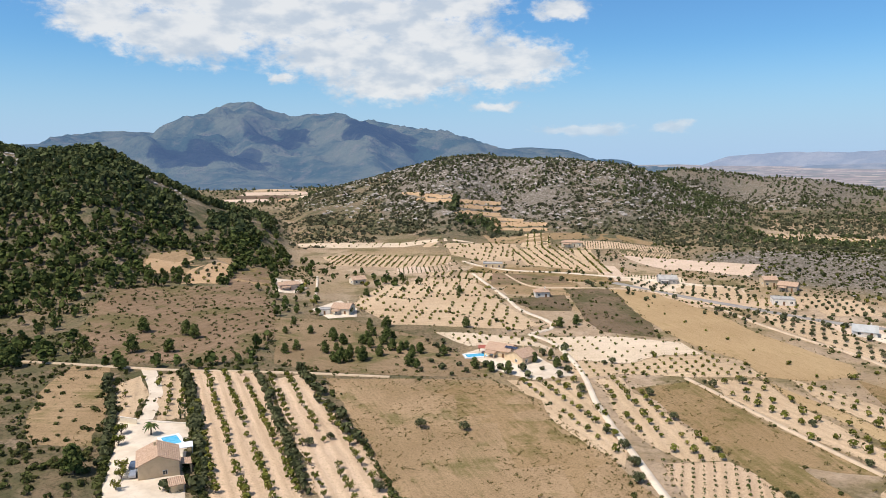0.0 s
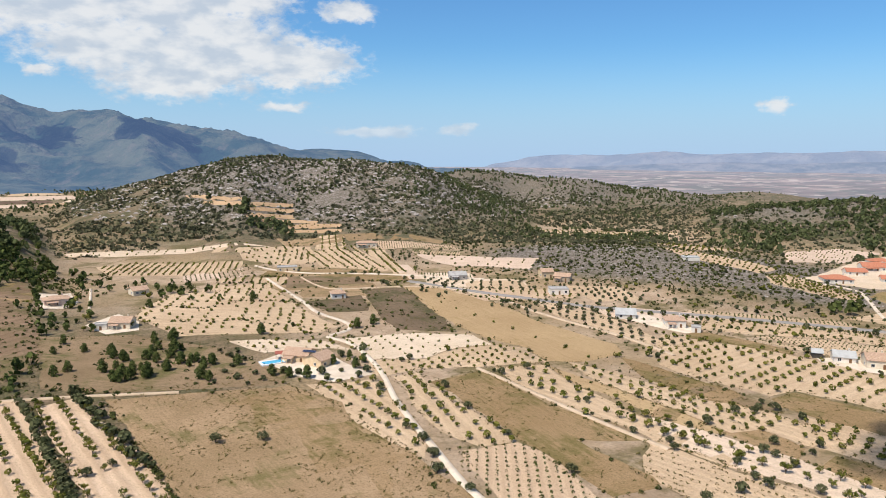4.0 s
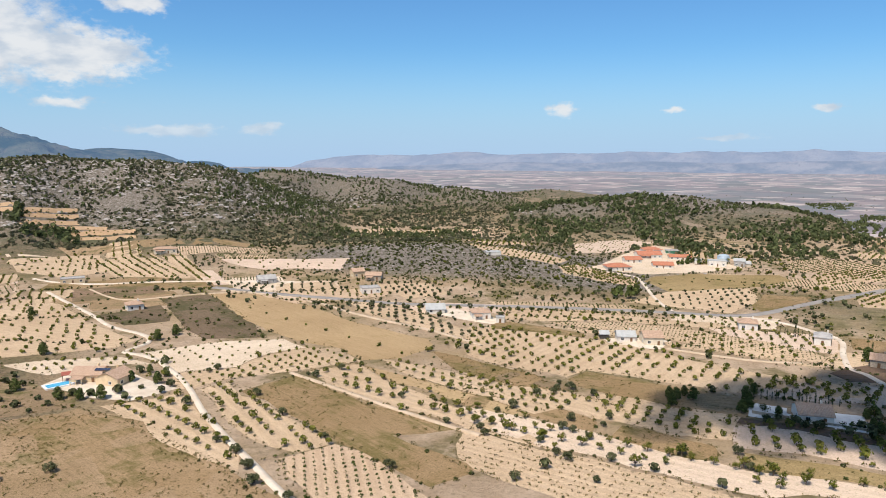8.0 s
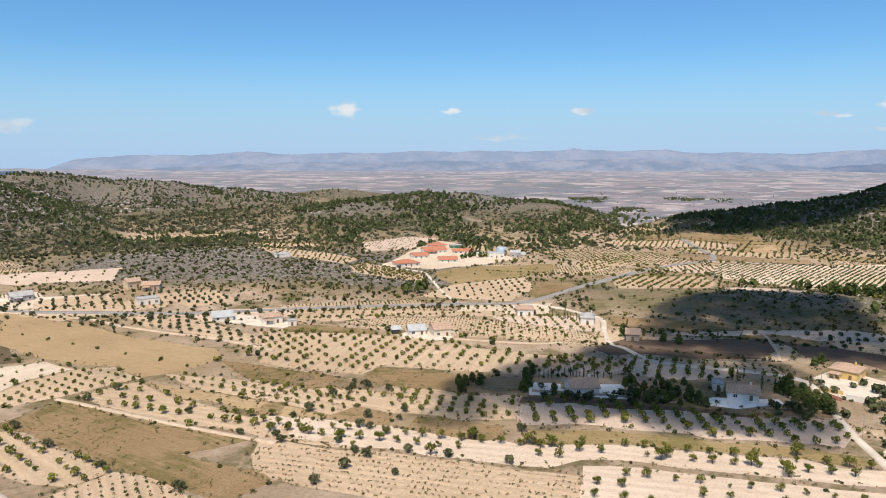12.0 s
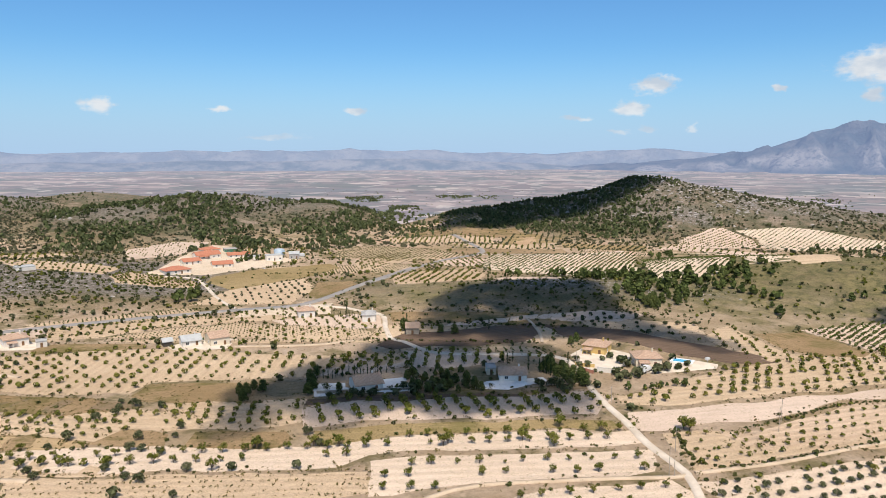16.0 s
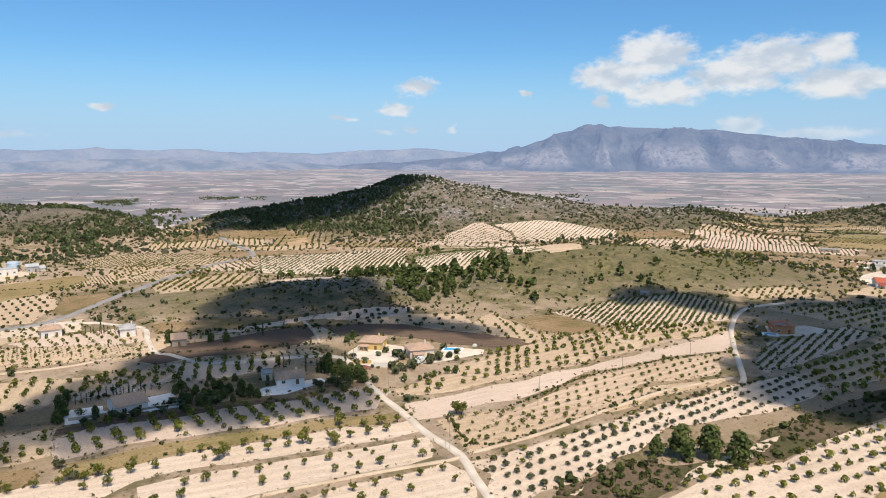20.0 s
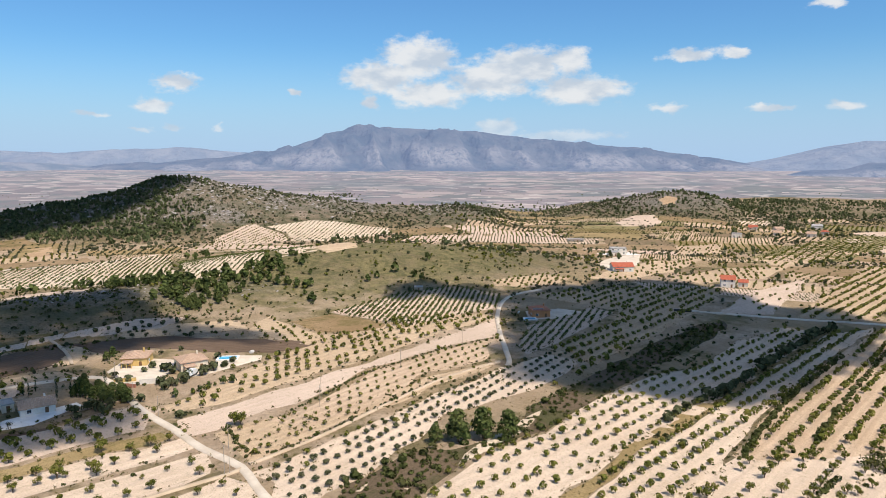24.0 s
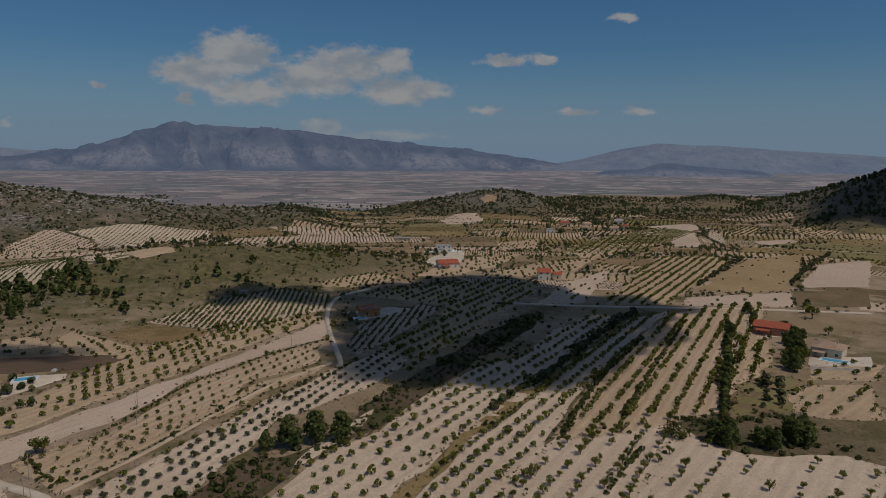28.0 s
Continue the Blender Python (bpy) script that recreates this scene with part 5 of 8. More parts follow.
field("sand", 7, [(471, 287), (518, 311), (547, 300), (551, 241), (522, 194), (493, 216)], "vine", 4.5, 3, 2, .97)
field("sand", 9, [(-15, 597), (-4, 587), (7, 581), (18, 584), (29, 589), (41, 595), (53, 595), (64, 589), (61, 564), (50, 568), (39, 569), (28, 565), (17, 561), (6, 560), (-4, 565), (-15, 574)], "almond", 9, 8, 3, .6)
field("sand", -89, [(322, 648), (382, 629), (325, 473), (346, 418), (353.3, 383.4), (330.3, 374.6), (312, 432), (364, 600)], "almond", 7, 6, 2.8, .9)
field("chalk", -9, [(-129, 614), (-90, 618), (-40, 608), (33, 590), (-38, 585), (-86, 588), (-116, 595)], "almond", 9, 8, 2.4, .5)
field("pink", 11, [(427, 461), (485, 464), (505, 437), (423, 399), (381, 406)], "almond", 7, 6, 2, .6)
field("sand", 83, [(76, 631), (93, 615), (92, 578), (83, 560), (66, 575)], "almond", 7, 6, 2.6, .9)
field("sand", -69, [(543, -348), (555, -404), (498, -363), (494, -322)], "almond", 8, 7, 3, .6)
field("grass", -65, [(470, -366), (528, -451), (508, -496), (456, -459), (435, -420), (447, -377)], "vine", 5, 4, 1.8, .9)
field("sand", -51, [(463, -364), (542, -490), (505, -534), (453, -451), (425, -360)], "almond", 8, 6, 3, .85)
field("ochre", -46, [(665, 198), (671, 181), (627, 166), (603, 170), (608, 181)])
field("pink", -23, [(621, 47), (670, 41), (718, 19), (725, 9), (685, -20), (655, -22)], "almond", 5.5, 5, 2.4, .95)
field("chalk", -18, [(691, -23), (719, -1), (752, -52), (755, -76), (737, -128), (693, -121), (649, -46), (656, -24)], "vine", 5, 4, 2.2, .9)
field("pink", 146, [(499, -516), (563, -624), (469, -529), (438, -501), (448, -478)])
field("grass", -59, [(529, -459), (586, -596), (532, -598), (476, -497), (468, -424)], "vine", 5, 4, 2, .9)
field("chalk", -60, [(484, -549), (532, -623), (474, -571), (445, -533), (461, -527)], "vine", 5, 5, 1.6, .8)
field("pink", -96, [(447, -577), (444, -628), (426, -618), (423, -561)])
field("sand", -66, [(659, -393), (656, -448), (600, -413), (596, -362)], "almond", 6, 5, 2.4, .9)
field("sand", -19, [(315, 694), (326, 678), (378, 658), (455, 630), (436, 614), (349, 643), (304, 657)], "almond", 7, 6, 2.6, .8)
field("ochre", -50, [(-45, 820), (-29, 792), (-14, 763), (1, 741), (15, 737), (14, 727), (0, 732), (-14, 754), (-29, 781), (-44, 808)], "almond", 8, 7, 2.4, .6)
field("ochre", -8, [(-27, 774), (-12, 746), (3, 727), (17, 726), (32, 738), (49, 752), (65, 760), (64, 748), (48, 741), (32, 726), (17, 714), (2, 714), (-12, 735), (-27, 762)], "almond", 8, 7, 2.4, .6)
field("ochre", 33, [(14, 708), (29, 719), (46, 735), (63, 741), (62, 729), (45, 722), (29, 707), (13, 697)], "almond", 8, 7, 2.4, .6)
field("ochre", 33, [(11, 687), (27, 697), (44, 713), (61, 720), (60, 706), (43, 700), (26, 685), (10, 676)], "almond", 8, 7, 2.4, .6)
field("ochre", 3, [(29, 683), (42, 695), (56, 702), (69, 699), (82, 686), (80, 674), (68, 687), (55, 691), (41, 684), (28, 672)], "almond", 8, 7, 2.4, .6)
field("ochre", -30, [(51, 683), (68, 684), (84, 671), (99, 655), (97, 643), (82, 657), (66, 669), (49, 669)], "almond", 8, 7, 2.4, .6)
field("ochre", -26, [(46, 661), (59, 665), (72, 659), (84, 649), (96, 637), (95, 625), (83, 636), (71, 647), (58, 653), (45, 650)], "almond", 8, 7, 2.4, .6)
field("chalk", -55, [(548, -527), (577, -596), (533, -559), (506, -501)], "almond", 8, 7, 3, .6)
field("sand", -62, [(491, -591), (556, -696), (538, -710), (484, -624)], "almond", 7, 5, 3, .9)
field("sand", -74, [(518, -702), (495, -726), (437, -701), (430, -650)], "almond", 7, 5, 3, .8)
field("pink", -78, [(600, -587), (606, -664), (555, -646), (549, -580)])
field("chalk", -135, [(728, -551), (743, -614), (694, -564), (693, -529)], "almond", 7, 5, 2.4, .9)

field("pink", 20, [(741, -395), (774, -433), (765, -460), (728, -451), (700, -421), (710, -389)], "shrub", 12, 11, 2.2, .4)
for soil, a0, a1, r0, r1 in (("pink", -17.5, -13.5, 1230, 1330), ("ochre", -13.2, -9.5, 1250, 1340), ("earth", -16.8, -12, 1340, 1430), ("chalk", -11.6, -9, 1350, 1430), ("pink", -16, -10.5, 1440, 1560), ("sand", -15, -11.5, 1570, 1700)):
    field(soil, -14, [polar(a0, r0), polar(a1, r0 + 14), polar(a1 - 0.4, r1), polar(a0 + 0.5, r1 - 10)])
field("ochre", 20, [(830, -504), (840, -524), (821, -526), (798, -510), (804, -496)])

# ---- lanes, roads and yards ----
road(GRAVEL, 2.8, [(56.0, 136.3), (52.7, 155.4), (51.3, 185.3), (50.4, 216.5), (52.1, 252.1), (50.4, 275.8), (48.7, 289.2), (44.3, 300.2), (39.7, 307.0), (44.7, 311.9), (50.6, 317.0), (52.5, 324.4), (50.6, 334.5), (40.8, 357.9), (36.6, 386.1), (29, 424), (21, 462)])
road(DIRT_TRACK, 2.0, [(-161.4, 263.3), (-140.2, 260.1), (-119.4, 256.8), (-95.0, 254.0), (-63.1, 252.5), (-46.2, 251.3), (-18.8, 247.4)])
yard([(-112.0, 255.5), (-106.5, 255.5), (-98.0, 239.5), (-91.0, 220.0), (-88.0, 206.0), (-92.0, 206.0), (-95.2, 219.0), (-102.5, 238.0)])
road(ASPHALT, 5.5, [(107, 427), (135.4, 386.8), (158.1, 358.4), (179.6, 331.8), (203.8, 312.4), (228.5, 294.7), (252.1, 276.1), (274.1, 256.6), (294.0, 236.4), (310.5, 218.2), (324.9, 212.0), (353.5, 211.2), (399.2, 212.2), (452, 211)])
road(ASPHALT, 5.5, [(372.0, 211.4), (430, 210), (490, 205), (533, 192), (560, 196), (601, 224), (645, 257)])
road(GRAVEL, 3.7, [(533, 192), (545, 162), (557, 119), (591, 83)])
road(GRAVEL, 3.3, [(149.0, -2.4), (167.0, 3.9), (178.9, 7.8), (193.5, 18.3), (208.2, 26.5), (227.7, 38.3), (249.9, 48.5), (262.5, 54.9), (269.3, 62.5), (265.9, 81.5), (257.3, 102.7), (258.0, 114.2), (267.4, 129.1), (270.4, 136.9), (288.0, 148.7), (308.5, 160.8), (313.9, 175.7), (318.0, 191.7), (313.9, 210.2)])
road(DIRT_TRACK, 2.0, [(288.0, 73.2), (304.6, 78.8), (318.9, 86.1), (328.0, 91.5)])
road(DIRT_TRACK, 1.7, [(178.2, 7.7), (175.5, 10.9), (170.1, 22.5), (163.5, 35.2), (153.3, 53.7), (142.9, 62.7), (131.0, 65.7)])
road(DIRT_TRACK, 1.7, [(180.2, 5.8), (185.0, -1.1), (194.6, -13.5), (208.1, -28.1), (224.1, -45.4), (236.8, -60.4), (245.9, -75.9), (251.6, -86.9)])
road(GRAVEL, 3.0, [(245.2, -87.4), (251.9, -91.0), (270.2, -95.5), (287.4, -99.7), (323.3, -110.1), (353.9, -122.8), (372.3, -136.0), (382.1, -156.7)])
road(GRAVEL, 3.3, [(316.9, -206.0), (287.9, -243.8), (264.8, -280.5), (242.9, -316.9), (230.6, -335.1), (209.0, -364.8)])
road(DIRT_TRACK, 2.6, [(109, 417), (130.0, 388.2), (144.6, 353.0), (148.6, 329.0), (157.3, 298.2), (164.5, 276.3), (168.2, 257.3), (170.0, 237.5)])
road(DIRT_TRACK, 2.2, [(88.0, 244.4), (95.5, 217.7), (102.8, 190.3), (109.8, 168.0), (113.2, 158.3)])
road(GRAVEL, 2.6, [(294.7, 240.6), (311.9, 266.9), (337.9, 298.4), (352.3, 321.0), (344.8, 344.8)])
road(GRAVEL, 3.0, [(131, 437), (154, 418), (94, 456), (51, 475), (28, 493), (16, 509)])
road(DIRT_TRACK, 2.0, [(43, 461), (49, 433), (60, 415), (94, 412), (139.2, 397.5)])
road(GRAVEL, 1.9, [(-81, 454), (-76, 424), (-70.4, 386.1)])
road(DIRT_TRACK, 2.0, [(234.1, 193.1), (241.4, 176.3), (249.6, 161.6), (261.0, 149.8)])
yard([(-97.1, 204.7), (-90.8, 206.2), (-75.8, 202.6), (-70.7, 186.0), (-67.0, 171.7), (-59.9, 156.0), (-55.1, 146.1), (-75.1, 146.2), (-86.6, 171.7), (-91.0, 185.9)])
yard([(-104, 434), (-89, 443), (-80, 415), (-85.0, 398.9), (-95.9, 397.0)])
yard([(-68.0, 359.3), (-56.3, 380.3), (-44.7, 360.7), (-42.4, 342.2), (-55.8, 338.2)])
yard([(8.9, 278.8), (21.2, 289.7), (35.9, 282.6), (40.6, 266.6), (49.3, 248.7), (32.2, 244.4), (21.0, 256.0)])
yard([(224.1, 219.3), (240.9, 214.8), (245.9, 200.0), (230.6, 193.2), (217.8, 209.7)])
yard([(199.2, 130.9), (205.6, 131.5), (205.4, 115.5), (219.8, 109.6), (218.3, 100.0), (211.6, 96.9), (195.6, 127.4)], True)
yard([(230.3, 78.8), (242.4, 61.3), (238.7, 58.3), (224.5, 68.6), (220.4, 81.6)], True)
yard([(275.5, 58.2), (293.6, 54.9), (286.8, 37.4), (277.1, 29.6), (255.7, 43.3), (260.3, 50.6)])
yard([(267.9, 28.5), (287.1, 15.5), (284.1, 2.9), (278.2, 3.8), (263.1, 21.9), (259.9, 29.6)])
yard([(183.7, 302.8), (200.8, 307.9), (204.0, 286.4), (208.7, 273.6), (199.2, 265.5), (192.1, 279.2)])
yard([(205.6, -269.6), (204.0, -297.4), (195.2, -292.5), (199.7, -269.1)])
yard([(172.1, -260.8), (161.3, -284.2), (152.4, -269.2), (165.4, -249.3)])
yard([(315.2, -123.4), (333.4, -129.0), (334.7, -147.0), (324.0, -158.2), (314.2, -138.1)])
yard([(192.9, 126.6), (204.5, 134.1), (209.6, 124.7), (198.3, 117.6)], True)
yard([(218.2, 113.8), (223.7, 107.0), (210.5, 99.8), (205.2, 106.7)], True)
yard([(430, -226), (426, -236), (434, -246), (470, -272), (505, -292), (510, -286), (494, -262), (468, -240), (450, -228)])
yard([(505, -262), (521, -262), (524, -292), (508, -296)], True)

# ---- scrub, woods and hedges ----
rng_wild = np.random.default_rng(23)


def open_land(xs, ys):
    """Which points lie on no field and in no yard."""
    free = np.ones(len(xs), bool)
    for poly in CLEARED:
        x0, x1 = min(p[0] for p in poly), max(p[0] for p in poly)
        y0, y1 = min(p[1] for p in poly), max(p[1] for p in poly)
        near = np.nonzero((xs > x0) & (xs < x1) & (ys > y0) & (ys < y1))[0]
        if len(near):
            free[near] &= ~inside(xs[near], ys[near], poly)
    return free


def scatter(kind, label, az0, az1, r0, r1, count, small, large, clump=0.0, clump_size=60, seed=0):
    """Plants strewn over a stretch of open land; clump: 0 even, 1 in tight groups."""
    count = int(count * 1.35) if r0 > 650 else count
    az = radians(az0) + rng_wild.random(count) * radians(az1 - az0)
    r = np.sqrt(r0 * r0 + rng_wild.random(count) * (r1 * r1 - r0 * r0))
    xs, ys = r * np.sin(az), r * np.cos(az)
    keep = open_land(xs, ys)
    edge = np.minimum(np.minimum(az - radians(az0), radians(az1) - az) / radians(4), np.minimum(r - r0, r1 - r) / 25)
    keep &= rng_wild.random(count) < np.clip(edge + 0.8 * (fractal(xs, ys, 70, 3, 77) - 0.4), 0.0, 1.0)
    if kind in ("shrub", "weed"):
        keep &= (near_to(xs, ys, MOUNDS) < 0.4) | (rng_wild.random(count) < 0.3)
    if clump:
        keep &= fractal(xs, ys, clump_size, 3, 40 + seed) > 0.3 + 0.25 * clump
    xs, ys = xs[keep], ys[keep]
    if r0 > 650:
        small, large = small * 0.75, large * 0.8
    sizes = small + (large - small) * rng_wild.random(len(xs)) ** 1.5
    plant(kind, xs, ys, sizes, label=label)


def hedge(kind, spacing, size, line):
    """Plants close together along a line."""
    xs, ys = [], []
    for (x0, y0), (x1, y1) in zip(line, line[1:]):
        n = max(1, int(math.hypot(x1 - x0, y1 - y0) / spacing))
        for k in range(n):
            xs.append(x0 + (x1 - x0) * k / n + rng_wild.normal() * spacing * 0.2)
            ys.append(y0 + (y1 - y0) * k / n + rng_wild.normal() * spacing * 0.2)
    xs, ys = np.array(xs), np.array(ys)
    plant(kind, xs, ys, size * np.clip(rng_wild.normal(1, 0.25, len(xs)), 0.5, 1.6))


def edge_weeds():
    xs, ys = [], []
    for poly in EDGES:
        for (x0, y0), (x1, y1) in zip(poly, poly[1:] + poly[:1]):
            n = int(math.hypot(x1 - x0, y1 - y0) / 1.3)
            for k in range(n):
                if rng_wild.random() < 0.55:
                    t = (k + rng_wild.random()) / n
                    xs.append(x0 + (x1 - x0) * t + rng_wild.normal() * 0.9)
                    ys.append(y0 + (y1 - y0) * t + rng_wild.normal() * 0.9)
    xs, ys = np.array(xs), np.array(ys)
    few = rng_wild.random(len(xs)) < 0.16
    plant("shrub", xs[few], ys[few], 0.6 + 1.3 * rng_wild.random(few.sum()) ** 2, label="low green bushes along the field edges")
    plant("weed", xs, ys, 0.6 + 1.1 * rng_wild.random(len(xs)) ** 2)


def outside(xs, ys):
    """Free land off the lanes as well."""
    free = open_land(xs, ys)
    if len(xs):
        for pts, half in LANES:
            for (x0, y0), (x1, y1) in zip(pts, pts[1:]):
                d2 = max((x1 - x0) ** 2 + (y1 - y0) ** 2, 1e-6)
                t = np.clip(((xs - x0) * (x1 - x0) + (ys - y0) * (y1 - y0)) / d2, 0, 1)
                free &= np.hypot(xs - x0 - t * (x1 - x0), ys - y0 - t * (y1 - y0)) > half
    return free


def small_fields(az0, az1, r0, r1, deep, wide, kinds, seed):
    """Orchards, vines and fallow strips on the land left between the larger fields."""
    rng = np.random.default_rng(seed)
    r = r0
    while r < r1:
        d = deep * (0.7 + 0.6 * rng.random()) * (0.6 + r / 900)
        az = az0 + 3 * rng.random()
        while az < az1:
            w = math.degrees(wide * (0.6 + 0.9 * rng.random()) / r)
            shift = rng.normal(size=4) * d * 0.16
            skew = rng.normal() * w * 0.12
            poly = [polar(az + skew, r + d - 3 + shift[0]), polar(az + w * 0.94 + skew, r + d - 3 + shift[1]), polar(az + w * 0.94, r + shift[2]), polar(az, r + shift[3])]
            az += w
            u, v = np.meshgrid((0.1, 0.5, 0.9), (0.1, 0.5, 0.9))
            a, b, c, e = (np.array(p) for p in poly)
            probe = np.stack([(a * (1 - s) + b * s) * (1 - t) + (e * (1 - s) + c * s) * t for s, t in zip(u.ravel(), v.ravel())])
            if open_land(probe[:, 0], probe[:, 1]).mean() < 0.45 or hill_mass(probe[:, 0], probe[:, 1]).max() > 11 or near_to(probe[:, 0], probe[:, 1], MOUNDS).max() > 0.45 or near_to(probe[:, 0], probe[:, 1], SCRUBBY).max() > 0.5 or stony(probe[:, 0], probe[:, 1]).max() > 0.4:
                continue
            kind = kinds[int(rng.integers(0, len(kinds)))]
            way = math.degrees(math.atan2(b[1] - a[1], b[0] - a[0])) + rng.normal() * 6 + (90 if rng.random() < 0.4 else 0)
            soil = (("sand", "sand", "pink", "chalk", "rows") if r < 600 else ("sand", "verge", "pink", "grass", "sand"))[int(rng.integers(0, 5))]
            if kind == "fallow":
                field(("fallow", "scrub", "grass" if r > 640 else "patchy", "verge")[int(rng.integers(0, 4))], way, poly, "shrub", 9, 8, 1.8, 0.5, 0.045, outside)
            elif kind == "vine":
                field(soil, way, poly, "vine", 3.8, 2.8, 1.5, 0.95, 0.045, outside)
            elif kind == "olive":
                field(soil, way, poly, "olive", 7, 6, 2.8, 0.9, 0.045, outside)
            else:
                field(soil, way, poly, "almond", 6.4, 5.4, 2.6, 0.92, 0.045, outside)
            if rng.random() < 0.5:
                hedge("shrub", 3.5, 2.0, [tuple(e), tuple(c)])
        r += d


small_fields(14, 66, 300, 600, 26, 75, ("almond", "almond", "vine", "olive", "fallow"), 5)
small_fields(66, 112, 280, 640, 30, 80, ("almond", "vine", "olive", "fallow"), 6)
small_fields(104, 152, 430, 1000, 26, 85, ("almond", "almond", "vine", "olive", "fallow", "fallow"), 7)
small_fields(-4, 16, 330, 640, 24, 60, ("almond", "vine", "fallow"), 8)
small_fields(62, 76, 640, 820, 30, 90, ("almond", "vine", "fallow", "olive"), 9)
small_fields(100, 126, 640, 900, 30, 90, ("almond", "fallow", "olive"), 10)
edge_weeds()


def rocks(label, az0, az1, r0, r1, count, small, large, flanks):
    """Pale boulders and outcrops, on the stony flanks or on the upper slopes."""
    az = radians(az0) + rng_wild.random(count) * radians(az1 - az0)
    r = np.sqrt(r0 * r0 + rng_wild.random(count) * (r1 * r1 - r0 * r0))
    xs, ys = r * np.sin(az), r * np.cos(az)
    bare = stony(xs, ys) if flanks else np.clip(hill_mass(xs, ys) / 40, 0, 0.9)
    keep = (bare > 0.25 + 0.5 * rng_wild.random(count)) & open_land(xs, ys) & (fractal(xs, ys, 35, 3, 90) > 0.42)
    xs, ys = xs[keep], ys[keep]
    zs, size = ground(xs, ys), small + (large - small) * rng_wild.random(len(xs)) ** 2.5
    base = np.array([(1, 0, 0), (0.5, 0.85, 0.1), (-0.5, 0.8, 0), (-1, 0, 0.1), (-0.5, -0.85, 0), (0.5, -0.8, 0.1), (0.3, 0.2, 0.75), (-0.35, -0.15, 0.65), (0, 0, -0.5)], float)
    faces = np.array([(0, 1, 6), (1, 2, 6), (2, 7, 6), (2, 3, 7), (3, 4, 7), (4, 5, 7), (5, 6, 7), (5, 0, 6), (0, 8, 1), (1, 8, 2), (2, 8, 3), (3, 8, 4), (4, 8, 5), (5, 8, 0)])
    n = len(xs)
    v = base[None] * (1 + 0.5 * (rng_wild.random((n, 9, 3)) - 0.5)) * size[:, None, None] * np.array((0.6, 0.6, 0.45))
    a = rng_wild.random(n) * 6.28
    c, s = np.cos(a)[:, None], np.sin(a)[:, None]
    v = np.stack([v[..., 0] * c - v[..., 1] * s + xs[:, None], v[..., 0] * s + v[..., 1] * c + ys[:, None], v[..., 2] + zs[:, None]], 2)
    f = faces[None] + (np.arange(n) * 9)[:, None, None]
    tagged(new("rocks", mesh_from("rocks", v.reshape(-1, 3), f.reshape(-1, 3), LIMESTONE)), label, "rocks", kind="stuff")


rocks("pale limestone rocks on the stony flank", 10, 95, 360, 620, 5200, 0.6, 2.4, True)
rocks("pale limestone outcrops over the rocky hill", -12, 40, 640, 1000, 9000, 1.2, 5.5, False)
rocks("pale rock face on the flank of the round hill", 80, 98, 640, 900, 1800, 1.0, 4.5, True)
rocks("grey rocks on the round hill", 70, 105, 700, 920, 3600, 1.0, 4.5, False)
rocks("grey rock outcrop on the wooded hill", -34, -20, 600, 720, 500, 1.2, 6.0, False)



def grove(kind, label, poly, count, small, large, seed):
    """Trees strewn over a patch of ground, closer together in its middle parts."""
    rng = np.random.default_rng(seed)
    x0, x1, y0, y1 = min(p[0] for p in poly), max(p[0] for p in poly), min(p[1] for p in poly), max(p[1] for p in poly)
    xs, ys = x0 + (x1 - x0) * rng.random(count * 4), y0 + (y1 - y0) * rng.random(count * 4)
    keep = inside(xs, ys, poly) & (fractal(xs, ys, 30, 3, seed) > 0.4 + 0.15 * rng.random(count * 4))
    xs, ys = xs[keep][:count], ys[keep][:count]
    plant(kind, xs, ys, small + (large - small) * rng.random(len(xs)) ** 1.5, label=label)


def trees(kind, size, places):
    """Trees that stand out, each at its place; the far ones as one wood."""
    far = []
    for x, y in places:
        s = size * float(np.clip(rng_wild.normal(1, 0.14), 0.75, 1.3))
        if math.hypot(x, y) < 400 and near_made[kind] < NEAR_LIMIT[kind] + 40:
            near_tree(kind, x, y, s, float(rng_wild.random() * 360), int(rng_wild.integers(0, 4)))
        else:
            far.append((x, y, s))
    if far:
        f = np.array(far)
        me = join_shapes(WORDS[kind] + "s", kind, f[:, 0], f[:, 1], f[:, 2], rng_wild.random(len(f)) * 6.28, rng_wild.integers(0, 4, len(f)))
        words = {"pine": "cluster of dark green pines", "olive": "group of grey-green olive trees", "cypress": "slim dark cypresses", "almond": "group of yellow-green almond trees", "shrub": "group of dark bushes"}
        tagged(new(WORDS[kind] + "s", me), words[kind], "trees", kind="stuff")


trees("pine", 6.4, [(182, -44)])
trees("pine", 9.0, [(181.5, -50.5)])
trees("pine", 7.4, [(182, -58)])
trees("pine", 7.0, [(179.5, -65)])
trees("olive", 3.0, [(48.8, 163.8), (49.8, 172.6), (52.9, 150.9)])
trees("olive", 3.1, [(-6.1, 199.0), (6.7, 197.2), (-28.1, 197.3), (-31.5, 190.6), (-36.7, 185.9), (-14.9, 159.1), (-28.1, 197.3), (48.2, 163.2), (50.2, 172.8), (50.0, 183.5), (47.6, 194.2), (47.3, 230.2)])
trees("olive", 2.9, [(34, 621), (66.0, 263.2), (80.9, 153.0), (74.8, 181.0), (70.6, 204.8), (69.7, 227.1), (62.4, 261.3), (105.7, 238.1), (109.5, 198.7), (110.1, 171.6), (116.2, 162.5), (149.7, 176.8), (159.3, 177.7), (143.5, 153.3), (136.7, 149.6), (128.8, 171.0), (104.1, 130.8), (120.3, 118.8), (123.3, 132.4)])
